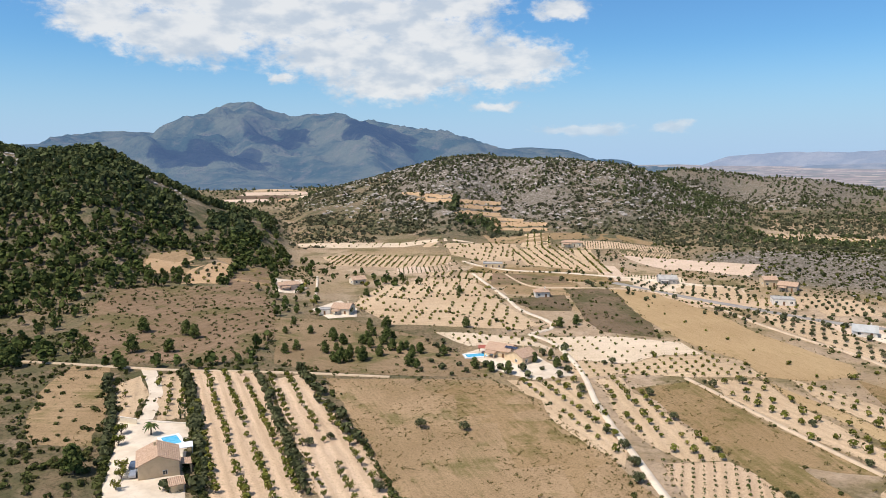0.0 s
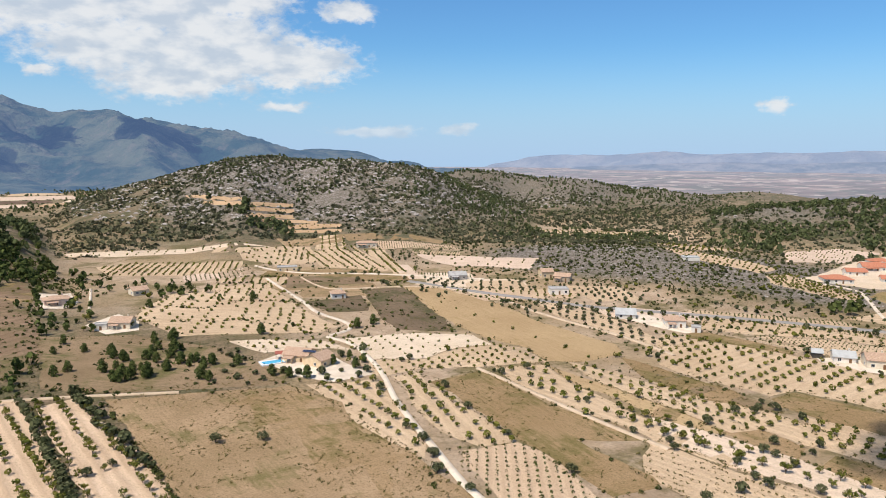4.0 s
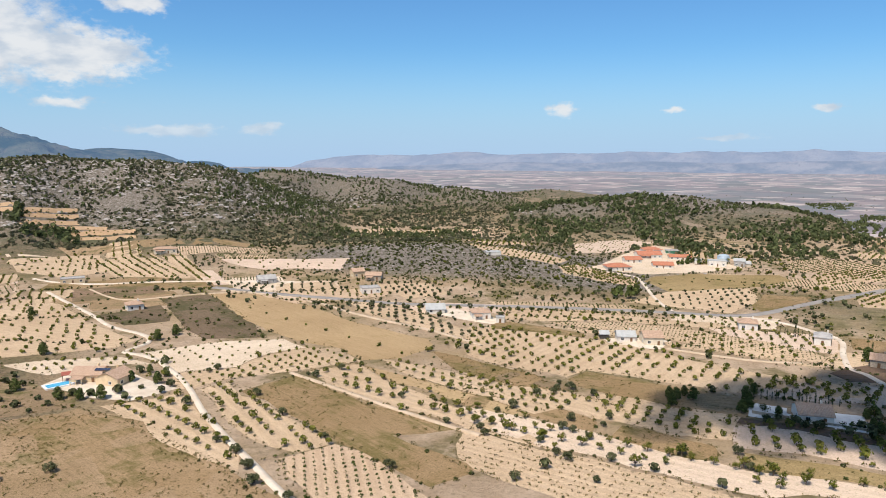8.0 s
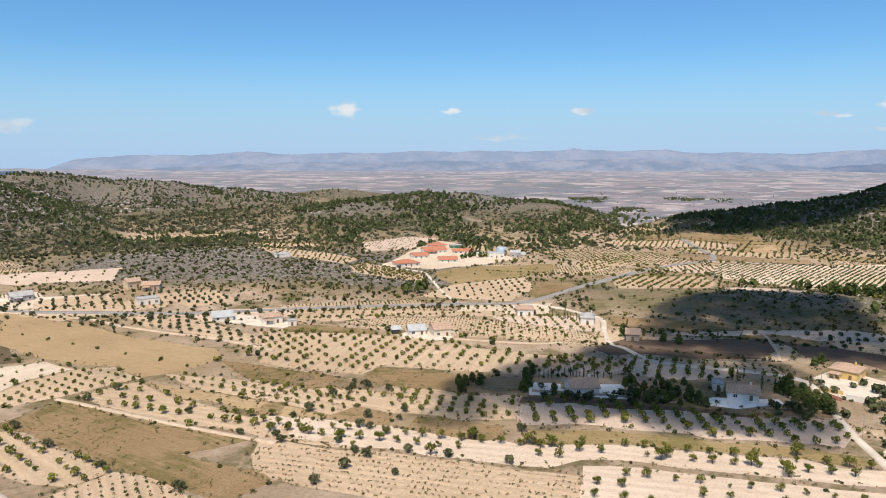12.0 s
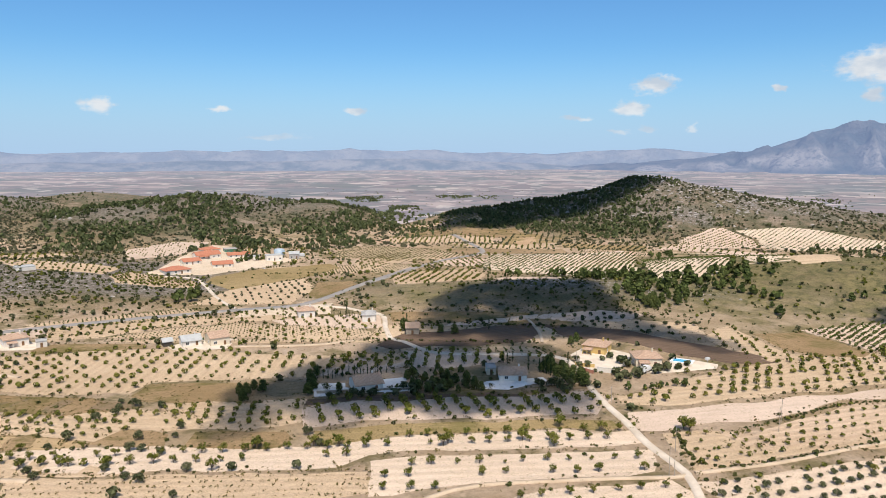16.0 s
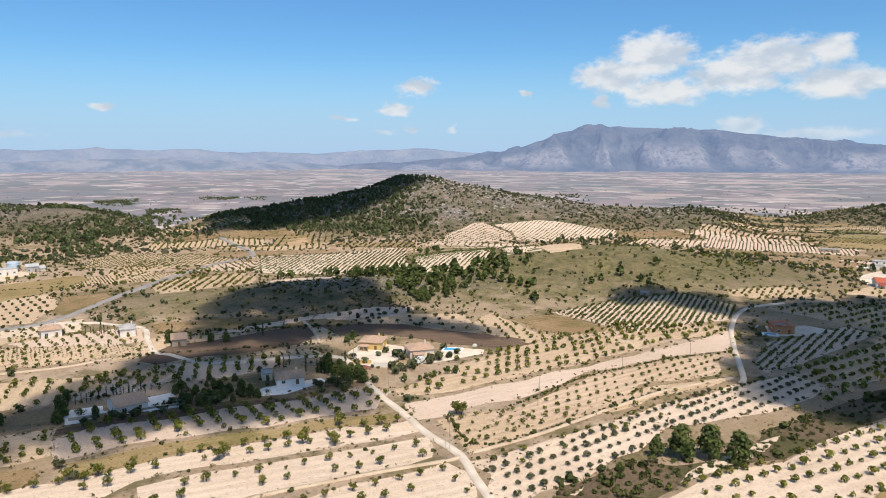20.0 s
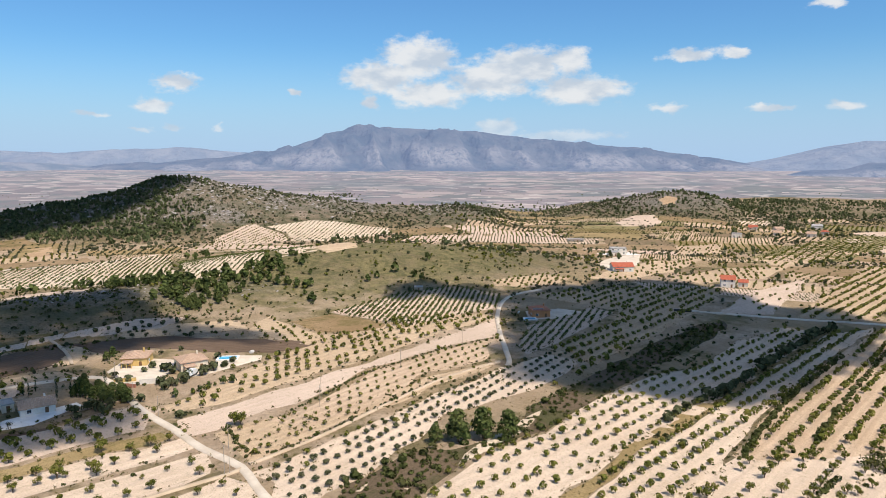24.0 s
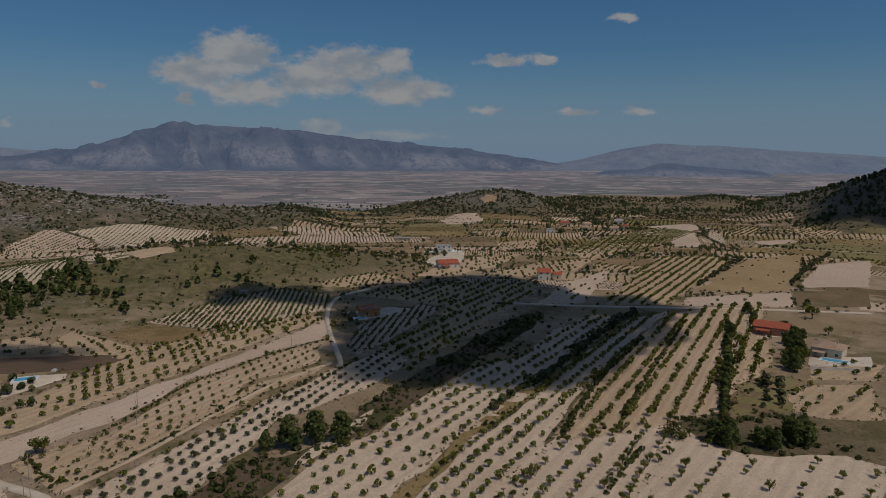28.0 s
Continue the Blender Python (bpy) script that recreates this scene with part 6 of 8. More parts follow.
trees("olive", 2.9, [(135.5, 171.5), (137.5, 146.1), (154.2, 147.7), (148.6, 144.6), (158.9, 103.0), (164.6, 110.4), (155.5, 174.9), (163.8, 181.4), (163.6, 175.0), (138.1, 139.7), (132.6, 125.9), (124.7, 145.4), (114.5, 157.8), (123.0, 136.8), (137.4, 115.6), (144.5, 100.7), (152.5, 119.1), (114.9, 131.8)])
trees("almond", 3.9, [(150.9, 117.9), (158.4, 104.5), (161.0, 97.9), (171.9, 71.1), (198.2, 44.7), (210.1, 10.5), (208.4, 8.8), (183.9, 51.9), (183.4, 42.8)])
trees("pine", 4, [(-69.6, 324.4), (-70.3, 309.2), (-58.9, 309.6), (-47.3, 300.3), (-32.7, 315.1), (-26.7, 320.4), (-63.6, 278.4), (-59.8, 282.5), (-47.5, 278.6), (-40.6, 270.8), (-42.3, 267.0), (-37.2, 278.7), (-32.0, 296.0), (-24.8, 274.8), (-23.8, 300.6), (-31.3, 267.1), (-41.2, 291.4), (-11.8, 278.9), (-16.7, 283.0), (0.8, 274.8), (-8.5, 283.0)])
trees("pine", 6, [(-123, 505), (-107.2, 298.2), (-110.1, 277.0), (-145.5, 279.2), (-112.4, 302.5), (-132.4, 305.7), (-124.7, 276.4)])
trees("pine", 8, [(-92.9, 168.5), (-161.5, 256.3), (-168.7, 262.8)])
trees("pine", 4.5, [(-90, 421), (-72, 401), (-77, 459), (-69, 443), (-28, 422), (-33, 439), (-35, 430), (-23, 431), (-7, 401), (10.4, 398.4), (11.6, 320.6), (55.0, 320.0), (63.9, 325.3)])
trees("pine", 3.8, [(185.9, 148.6), (191.6, 149.9), (185.0, 150.7), (180.0, 145.6), (190.3, 145.4), (199.2, 130.9), (204.1, 135.2), (213.2, 138.7)])
trees("pine", 2.8, [(201.5, 122.1), (221.4, 105.8), (226.7, 105.0), (221.9, 99.4), (220.1, 95.3), (229.4, 98.2), (227.9, 93.1), (223.9, 89.3), (212.7, 97.4), (213.8, 94.7), (214.7, 100.5), (215.7, 90.2), (224.7, 84.3), (224.6, 81.1), (236.1, 90.8), (236.2, 100.0)])
trees("pine", 4, [(249.0, 63.1), (248.9, 59.8), (245.6, 53.7), (245.4, 50.6), (245.3, 47.5), (250.5, 55.9), (290.9, 61.6), (296.4, 60.3)])
trees("cypress", 1.3, [(250.7, 64.6), (247.8, 62.3), (249.1, 68.5), (254.7, 54.8), (296.7, 141.7), (300.8, 101.8)])
trees("cypress", 1.2, [(104, 576), (106, 574), (108, 571), (110, 574), (101, 576), (-79.7, 206.2), (-78.3, 206.2)])
trees("pine", 4, [(286.3, 138.2), (287.7, 120.4), (288.2, 113.7), (224.5, 105.1)])
trees("pine", 5.4, [(126.8, -158.1), (128.8, -162.6), (122.9, -166.5), (123.1, -170.3), (118.9, -168.1), (118.3, -176.4), (121.8, -177.7), (117.0, -179.2), (121.4, -183.1), (130.8, -158.3)])
trees("almond", 5.5, [(196.1, -247.2), (179.1, -228.0), (179.7, -263.0), (198.3, -285.6), (168.6, -250.7), (219.9, -287.8), (237.1, -307.5), (215.4, -326.1), (224.8, -335.4), (191.0, -301.8)])
trees("pine", 5, [(237.6, -306.1), (223.8, -292.7), (229.1, -341.8), (190.1, -270.5), (191.0, -279.1), (173.5, -257.7), (209.8, -260.4)])
trees("shrub", 5, [(139.7, -148.4), (136.5, -150.6), (137.3, -153.5), (140.1, -152.2)])
trees("pine", 4, [(12.6, 258.2), (18.7, 254.0), (24.7, 251.2), (36.0, 265.2), (43.6, 257.8), (43.7, 272.7), (48.0, 265.0)])
trees("olive", 3.2, [(16.9, 259.6), (22.0, 256.0), (30.3, 253.8), (37.7, 254.4), (31.5, 247.1), (46.8, 252.2), (42.8, 246.9), (40.6, 274.4), (51.1, 282.3)])
trees("almond", 3.6, [(-82, 415), (-81.8, 399.4), (-96, 420), (-67.7, 365.8), (-49, 428), (-45, 420), (-46.0, 348.1), (-41.0, 354.5), (-65.8, 347.1), (-79.4, 165.4), (-78.1, 159.4), (-80.4, 168.5), (-89.4, 185.9), (-92.2, 193.9)])
trees("shrub", 2.6, [(-66.9, 163.8), (-63.3, 165.3), (-60.1, 162.3), (-62.5, 159.4), (-65.2, 159.4), (-65.0, 170.1)])
trees("olive", 4, [(-65.9, 159.4), (-58.2, 158.8)])
trees("olive", 3.4, [(266.9, 54.1), (261.2, 48.6), (270.7, 44.9), (275.9, 42.5), (269.9, 37.2), (266.9, 34.7), (275.4, 33.7), (254.7, 37.0), (252.5, 33.6), (257.4, 30.3), (262.3, 23.8), (269.0, 20.4), (270.6, 16.5), (275.6, 13.8)])
trees("shrub", 3, [(201.1, 126.4), (200.0, 121.2), (203.3, 128.9), (201.3, 113.2), (204.6, 109.6), (209.1, 106.5), (210.2, 103.8), (220.1, 79.4), (223.6, 78.6), (225.1, 75.0)])
trees("pine", 5.5, [(444, 357), (460, 366), (443, 348), (483, 374), (503, 383), (477, 358), (465, 346), (512, 400), (527, 421), (519, 426), (519, 435), (536, 406), (493, 364), (464, 357)])
trees("pine", 6, [(295.4, 281.5), (301.1, 283.3), (301.1, 275.7), (310.5, 280.8)])
trees("pine", 3.4, [(193.6, 129.5), (198.9, 131.8), (204.4, 134.3), (208.3, 138.4)])
trees("olive", 3.4, [(210.9, 101.9), (210.9, 98.7), (215.1, 98.1), (214.3, 93.5), (213.3, 89.7), (222.8, 88.9), (222.1, 83.9), (222.7, 102.5), (226.3, 93.6)])
trees("pine", 4.4, [(248.9, 59.8), (244.4, 56.6), (241.1, 52.7), (238.9, 49.8), (241.3, 47.1), (238.2, 44.9), (255.2, 62.9), (261.6, 62.9)])
trees("olive", 3.2, [(197.5, 119.7), (194.0, 120.9), (198.3, 114.8), (198.3, 111.6), (200.7, 108.6), (204.6, 102.1), (206.7, 96.8), (234.1, 61.2), (231.9, 58.6), (234.4, 54.2), (232.7, 48.9)])
trees("olive", 3.4, [(160.2, -218.7), (155.3, -212.4), (150.7, -206.5), (146.5, -200.5), (155.6, -220.1), (151.0, -213.8), (146.5, -208.0), (141.6, -201.6), (158.9, -213.0)])
trees("pine", 5, [(200.3, -285.2), (191.8, -277.0), (185.1, -270.6), (182.1, -261.4), (175.3, -257.4), (171.3, -248.4), (167.5, -248.2), (167.6, -239.5), (162.5, -238.0), (189.8, -281.4)])
trees("almond", 4.4, [(207.9, -292.6), (176.8, -254.1), (180.1, -265.8), (175.0, -249.0), (198.0, -290.3)])
trees("shrub", 3, [(145.6, -165.7), (143.4, -166.2), (141.3, -166.7), (141.1, -169.2), (138.3, -169.0), (142.2, -175.2), (141.4, -162.2), (138.5, -164.6)])
trees("pine", 3.8, [(-43.2, 281.6), (-40.2, 273.8), (-37.1, 266.3), (-40.1, 264.6), (-36.1, 272.1), (-34.1, 277.9), (-30.8, 269.9), (-33.8, 291.7), (-29.6, 286.4), (-30.3, 305.8), (-24.5, 291.7), (-24.7, 274.0), (-20.2, 282.5), (-17.2, 277.7), (-14.6, 283.9), (-11.5, 274.0), (-8.8, 277.8), (-21.3, 302.2), (-33.9, 324.3), (-25.5, 322.9), (-12.1, 260.8), (-9.4, 257.8), (-46.1, 296.7), (-41.9, 291.4)])
trees("pine", 4.4, [(-61, 449), (-57, 458), (-53, 464), (-43, 442), (-36, 460), (-26, 444), (-38, 417), (-42.3, 391.5), (-14, 425), (-22, 405)])
trees("olive", 2.6, [(-6.1, 295.9), (-2.1, 286.3), (1.0, 293.0), (3.1, 280.2), (-1.3, 272.5), (-4.1, 265.3), (-7.6, 253.9), (0.4, 256.8), (3.8, 249.0), (9.3, 252.9), (6.9, 260.6)])
trees("pine", 5, [(419, 54), (437, 5), (432, 21), (369.1, 37.4), (440, 3), (399.4, 34.1), (449, -3), (398.1, 14.6), (441, 24), (430, 20), (420, 22), (419, 16), (430, 48), (396.7, 51.7), (407, 37), (426, 25), (439, 30), (432, 14), (388.2, 30.0), (405, 34), (448, -4), (427, 42), (414, 45), (389.0, 51.0), (426, 3), (443, 11), (411, 54), (407, 48), (421, 4), (419, 41), (417, 55), (373.3, 35.8), (374.3, 36.8), (373.9, 38.2), (396.2, 32.2), (370.0, 34.0), (450, -8), (445, -4), (407, 13), (446, -2), (439, -3), (428, 12), (410, 24), (414, 16), (423, 49), (449, 1), (423, 20), (430, 4), (412, 41), (448, -9), (397.4, 47.1), (378.6, 24.5), (451, 5), (439, -3), (379.1, 32.8), (384.4, 25.5), (373.3, 40.8), (426, 24), (406, 35), (393.3, 21.9)])
trees("pine", 5, [(669, 115), (676, 106), (693, 80), (662, 108), (666, 95), (667, 110), (693, 70), (724, 106), (712, 74), (726, 86), (724, 72), (713, 62), (711, 92), (727, 90), (663, 101), (686, 124), (713, 115), (680, 68), (728, 59), (700, 90), (663, 85), (686, 130), (682, 79), (675, 83), (662, 109), (691, 104), (719, 118), (688, 111), (706, 107), (718, 70), (694, 126), (692, 79), (660, 103), (724, 89), (655, 129), (714, 89), (661, 116), (660, 109), (673, 123), (697, 80), (722, 58), (724, 98), (653, 129), (664, 110), (684, 77), (684, 90), (698, 77), (724, 100), (705, 66), (720, 65), (685, 104), (715, 66), (704, 108), (694, 121), (681, 96)])
trees("pine", 5.5, [(427, 132), (432, 127), (437, 106), (434, 102), (441, 100), (431, 88), (427, 82), (429, 77), (429, 72), (427, 66), (549, 57), (520, 48), (563, 45), (548, 42)])
trees("pine", 4.6, [(628, 299), (627, 287), (674, 280), (658, 319), (716, 292), (724, 314), (663, 273), (618, 288), (708, 307), (653, 282), (680, 297), (642, 313), (675, 301), (724, 316), (746, 319), (666, 276), (741, 332), (697, 324), (649, 302), (655, 274), (736, 333), (618, 305), (720, 292), (700, 295), (661, 307), (680, 319), (713, 351), (639, 308), (613, 291), (746, 333)])
trees("pine", 4.6, [(719, 407), (667, 384), (702, 400), (748, 435), (725, 433), (652, 371), (738, 397), (710, 417), (712, 388), (681, 384), (742, 429), (764, 413), (742, 398), (688, 388), (683, 389), (765, 428), (717, 403), (720, 406), (692, 360), (770, 429), (705, 403), (730, 371), (693, 404), (706, 381), (805, 423), (676, 376), (737, 429), (740, 411), (771, 412), (690, 391)])
trees("pine", 4.4, [(765, -839), (733, -663), (781, -758), (796, -854), (859, -813), (699, -756), (716, -733), (736, -728), (679, -645), (736, -637), (704, -626), (750, -668), (665, -712), (731, -604), (732, -606), (759, -827), (802, -849), (763, -734), (712, -719), (738, -709), (859, -872), (862, -806), (788, -710), (718, -637), (710, -596), (695, -592), (763, -740), (772, -691), (725, -754), (822, -795), (834, -830), (711, -676), (731, -709), (829, -811), (794, -747), (799, -715), (798, -714), (730, -633), (770, -686), (791, -797), (669, -719), (686, -620), (821, -798), (670, -589), (830, -765)])
trees("pine", 4.2, [(590, -463), (650, -601), (594, -537), (604, -452), (592, -541), (591, -461), (658, -502), (642, -427), (615, -593), (584, -383), (590, -461), (649, -470), (588, -505), (633, -475), (579, -449), (591, -392), (605, -553), (631, -571), (654, -438), (600, -429), (591, -493), (625, -467), (635, -555), (645, -552), (648, -561), (620, -594), (600, -381), (642, -589), (640, -535), (590, -463), (641, -552), (650, -554), (632, -587), (650, -405), (616, -461), (587, -491), (613, -599), (653, -562), (616, -588), (658, -501), (631, -447), (612, -544), (640, -435), (612, -583), (644, -536)])
trees("olive", 3.2, [(111.6, 376.1), (129.4, 382.5), (91, 423), (109, 403), (106, 434), (118.2, 383.5), (111, 433), (91, 417), (76, 438), (97, 419), (77, 464), (90, 426), (125, 406), (108.8, 392.0), (123, 404), (106.6, 393.6)])
trees("pine", 3.0, [(222, 106), (207, 96), (222, 99), (211, 93), (215, 93), (230, 96), (215, 89), (218, 88), (224, 88), (216, 84), (221, 83), (222, 80), (220, 77), (211, 90), (219, 93), (226, 92), (227, 85)])
trees("olive", 3.4, [(234, 56), (228, 50), (237, 50), (242, 48), (238, 44), (238, 41), (232, 52), (226, 57)])
trees("cypress", 1.2, [(254, 80), (253, 78), (257, 77), (248, 64), (249, 63), (247, 61), (245, 59)])
trees("cypress", 1.6, [(507, -288), (509, -291), (505, -286), (494, -280)])
trees("pine", 5, [(498, -262), (502, -258), (520, -256), (490, -250), (528, -300), (483, -262)])
hedge("olive", 2.2, 2.6, [(-67.5, 249.1), (-54.7, 217.1), (-45.9, 194.0), (-38.7, 175.0), (-31.4, 155.9)])
hedge("olive", 3.4, 3.2, [(-52.7, 252.6), (-42.6, 230.8), (-28.5, 198.2), (-20.2, 182.1)])
hedge("shrub", 1.6, 1.8, [(-22.6, 189.8), (-15.2, 168.3), (-10.9, 155.7), (-7.6, 143.4)])
hedge("olive", 2.2, 3, [(-93.1, 248.7), (-79.1, 217.0), (-66.8, 186.0), (-56.4, 159.4)])
hedge("shrub", 1.3, 2.6, [(-95.5, 250.6), (-82.7, 222.2), (-69.2, 189.9), (-62.4, 171.7), (-54.3, 151.1)])
hedge("olive", 2, 2.8, [(-120.2, 244.8), (-100.7, 207.0), (-92.5, 185.9), (-88.0, 171.7)])
hedge("shrub", 1.2, 2.4, [(-95.8, 198.1), (-90.8, 182.2), (-85.8, 168.5), (-82.8, 159.4)])
hedge("pine", 3, 3.6, [(-133, 454), (-128, 425), (-123.7, 398.1)])
hedge("shrub", 1.4, 2.2, [(152.0, -119.9), (178.2, -151.6), (194.3, -174.4), (224.7, -220.8)])
hedge("olive", 3, 3.6, [(179.6, -115.2), (190.5, -130.4), (197.2, -146.1), (215.3, -174.3), (251.0, -230.0), (264.6, -258.9)])
hedge("shrub", 1.3, 2, [(155.6, -146.8), (162.1, -154.7), (188.8, -191.5), (213.9, -227.5), (240.0, -264.1)])
hedge("pine", 2.2, 2.9, [(142.3, -175.1), (155.1, -191.2), (174.4, -216.5), (199.9, -245.4), (225.3, -277.8)])
hedge("shrub", 1.2, 2.2, [(139.2, -172.1), (154.9, -191.7), (174.6, -215.9), (199.6, -246.5), (225.0, -278.7)])
hedge("shrub", 1.4, 2, [(120.7, -109.4), (130.5, -125.4), (136.6, -137.0)])
hedge("shrub", 1.5, 1.2, [(217.6, -6.8), (250.4, -34.1), (275.8, -70.4), (285.4, -93.3)])
hedge("shrub", 2, 1.6, [(186.1, -1.1), (195.9, -13.6), (209.5, -28.3), (225.7, -45.7), (238.7, -60.9)])
hedge("shrub", 1.4, 1.6, [(207.4, 12.4), (193.9, 8.9), (187.3, 5.9), (186.1, -1.1)])
hedge("olive", 6, 2.6, [(132.6, 344.5), (175.0, 323.3), (211.5, 296.9), (246.7, 270.1), (268.1, 251.0), (288.7, 232.1)])
hedge("shrub", 3, 1.8, [(131.2, 375.1), (177.0, 326.9), (224.4, 289.4), (269.1, 251.9), (307.4, 212.7)])
hedge("cypress", 1.6, .9, [(298.6, 184.4), (299.8, 157.9)])
hedge("pine", 3, 3.4, [(418, 338), (428, 339), (441, 341), (434, 331)])
hedge("olive", 4, 3, [(248.4, 35.0), (255.8, 29.1), (263.7, 24.0), (269.8, 18.4)])
hedge("pine", 3, 3, [(240.1, 30.9), (242.4, 25.5), (248.5, 18.6), (252.3, 9.5)])
hedge("shrub", 2.5, 3, [(187.6, -227.3), (163.4, -200.3), (144.4, -179.0), (132.9, -163.0)])
hedge("shrub", 2, 2, [(147.7, -161.2), (143.2, -165.6), (138.1, -171.5), (136.9, -189.7), (127.4, -194.3), (117.9, -195.3)])
hedge("olive", 4, 3, [(304.9, -345.5), (330.2, -389.5), (368, -458)])
hedge("olive", 3.5, 3.2, [(281, -401), (319, -472), (357, -556)])
hedge("shrub", 3, 3, [(580, -652), (481, -556), (430, -519)])
hedge("olive", 3.4, 3, [(158.8, -111.1), (173.3, -105.5)])
hedge("cypress", 1.5, .7, [(209.4, 135.5), (216.0, 127.9)])
hedge("cypress", 1.5, .7, [(217.6, 122.2), (222.0, 114.8)])
hedge("pine", 3, 2.6, [(209.8, 104.7), (213.8, 97.9), (217.9, 91.2), (220.8, 83.9)])
hedge("cypress", 1.6, .8, [(216.8, 131.3), (226.3, 115.1)])
grove("pine", "dark pine grove out on the plain", [(1182, 698), (1243, 645), (1092, 563), (1054, 598)], 338, 2.5, 4.5, 60)
grove("pine", "dark pine grove out on the plain", [(983, 500), (1004, 458), (923, 418), (904, 456)], 208, 2.5, 4.5, 61)
grove("pine", "dark pine grove out on the plain", [(1292, 552), (1316, 431), (1223, 401), (1214, 514)], 182, 2.5, 4.5, 62)
grove("pine", "dark pine grove out on the plain", [(1436, -127), (1438, -191), (1238, -169), (858, -79)], 156, 2.5, 4.5, 65)
grove("pine", "pines between the ochre terraces and the dark slope", [(-38, 795), (14, 728), (31, 692), (57, 681), (53, 631), (34, 609), (14, 601), (12, 673)], 130, 4, 7.5, 70)
grove("shrub", "green bushes along the rough strip between the orchards", [(146.7, -12), (164, -16), (178, -36), (185, -69), (201, -79), (227, -114), (284, -192), (276, -206), (227, -137), (184, -77), (164, -42), (142, -26)], 520, 1.2, 3.6, 71)
grove("shrub", "dark scrub on the slope beside the ochre terraces", [(-59, 830), (-28, 776), (26, 688), (57, 673), (51, 607), (-2, 596), (-50, 672)], 420, 2.0, 5.5, 72)
hedge("shrub", 3.4, 2.4, [(-32, 392), (-15, 380), (3, 395), (31, 387), (50, 366)])
hedge("shrub", 4.2, 2.2, [(-29, 355), (-10, 349), (4, 351), (21, 335), (36, 324)])
scatter("pine", "dark aleppo pine wood on the hillside", -40, -12, 400, 640, 1500, 3.4, 7, .35, 60, 1)
scatter("pine", "dense dark aleppo pine wood on the hill", -40, -13, 540, 740, 2700, 4.5, 8, .05, 60, 2)
scatter("pine", "", -45, -9, 260, 540, 1250, 2.6, 6, .3, 45, 3)
scatter("shrub", "scattered dark scrub on the dry lower slope", -45, -7, 150, 520, 7000, 1, 3.2, .3, 40, 4)
scatter("shrub", "dark scrub dotted over the rocky hill", -14, 38, 590, 1020, 15000, 1.8, 5.0, .2, 50, 5)
scatter("pine", "pines in patches on the rocky hill", -6, 30, 700, 980, 800, 3, 6, .75, 90, 6)
scatter("pine", "pine wood along the far ridge", 8, 40, 850, 1300, 1300, 3.5, 6, .55, 120, 7)
scatter("shrub", "sparse scrub on the stony flank", 14, 50, 420, 620, 1100, 1, 2.8, .3, 40, 8)
scatter("pine", "pine wood on the low hill behind the school", 37, 66, 600, 990, 3000, 3.5, 6.5, .42, 80, 9)
scatter("shrub", "scrub on the low hill", 36, 67, 560, 1050, 4000, 1.8, 5, .3, 40, 10)
scatter("pine", "dark pines on the shaded side of the hill", 66, 86, 680, 930, 2600, 3.5, 6, .05, 70, 11)
scatter("shrub", "scrub on the grassy hill", 68, 113, 620, 930, 4200, 1.6, 4.5, .3, 40, 12)
scatter("pine", "scattered pines on the grassy hill", 84, 112, 700, 1000, 300, 3, 5.5, .6, 60, 13)
scatter("pine", "", 75, 94, 375, 485, 520, 3, 6, .35, 40, 14)
scatter("pine", "", 90, 104, 400, 470, 36, 4, 7, .5, 40, 15)
scatter("shrub", "low scrub on the grassy mound", 76, 112, 380, 560, 900, 1, 2.4, .3, 40, 16)
scatter("pine", "pines on the round hill", 110, 136, 800, 1080, 700, 3, 6, .5, 60, 17)
scatter("shrub", "scrub on the round hill", 108, 142, 760, 1080, 2600, 1.5, 4, .3, 40, 18)
scatter("pine", "dense pine wood on the dark hill", 142, 160, 880, 1230, 1400, 4, 7, .2, 60, 19)
scatter("shrub", "bushes between the far fields", 104, 152, 420, 900, 1800, 1.5, 3.8, .5, 50, 20)
scatter("pine", "scattered woods beyond the hills", -15, 150, 1000, 1700, 1500, 2, 4, .85, 160, 21)
scatter("shrub", "bushes between the far orchards", 20, 150, 560, 900, 2200, 1.4, 3.2, .5, 60, 22)
scatter("shrub", "bushes on the open strips", 15, 150, 150, 560, 1500, .8, 2.4, .4, 30, 23)
scatter("almond", "scattered orchard trees on the strips between fields", 0, 112, 190, 560, 1100, 1.6, 3.2, .3, 50, 24)
scatter("olive", "scattered olive trees on the strips between fields", 0, 112, 200, 600, 600, 1.5, 3.3, .4, 50, 25)
scatter("almond", "scattered orchard trees beyond the road", 45, 80, 440, 620, 260, 2.4, 3.6, .2, 60, 26)
scatter("almond", "scattered orchard trees in the far fields", 104, 150, 460, 820, 2600, 1.8, 3.2, .25, 60, 27)
scatter("shrub", "dense scrub and dry bushes beside the gravel yard", -42, -16, 120, 260, 800, 1, 3.2, .3, 30, 28)
scatter("shrub", "scrub below the pines", 130, 152, 120, 240, 350, 1, 3, .3, 30, 29)
scatter("pine", "pines below the rocky hill", 20, 36, 640, 800, 500, 3, 6, .5, 60, 30)
scatter("pine", "scattered pines at the foot of the hill", 92, 112, 620, 720, 260, 3, 5.5, .5, 60, 31)
scatter("olive", "olive groves in the far fields", 108, 150, 480, 850, 1200, 1.8, 3.4, .35, 50, 32)
scatter("pine", "woods in the side valley below the mountain", -20, 8, 1050, 1900, 1500, 4, 8, .35, 150, 33)
scatter("shrub", "scrub in the side valley", -20, 8, 1000, 1700, 1500, 2, 5, .3, 80, 34)
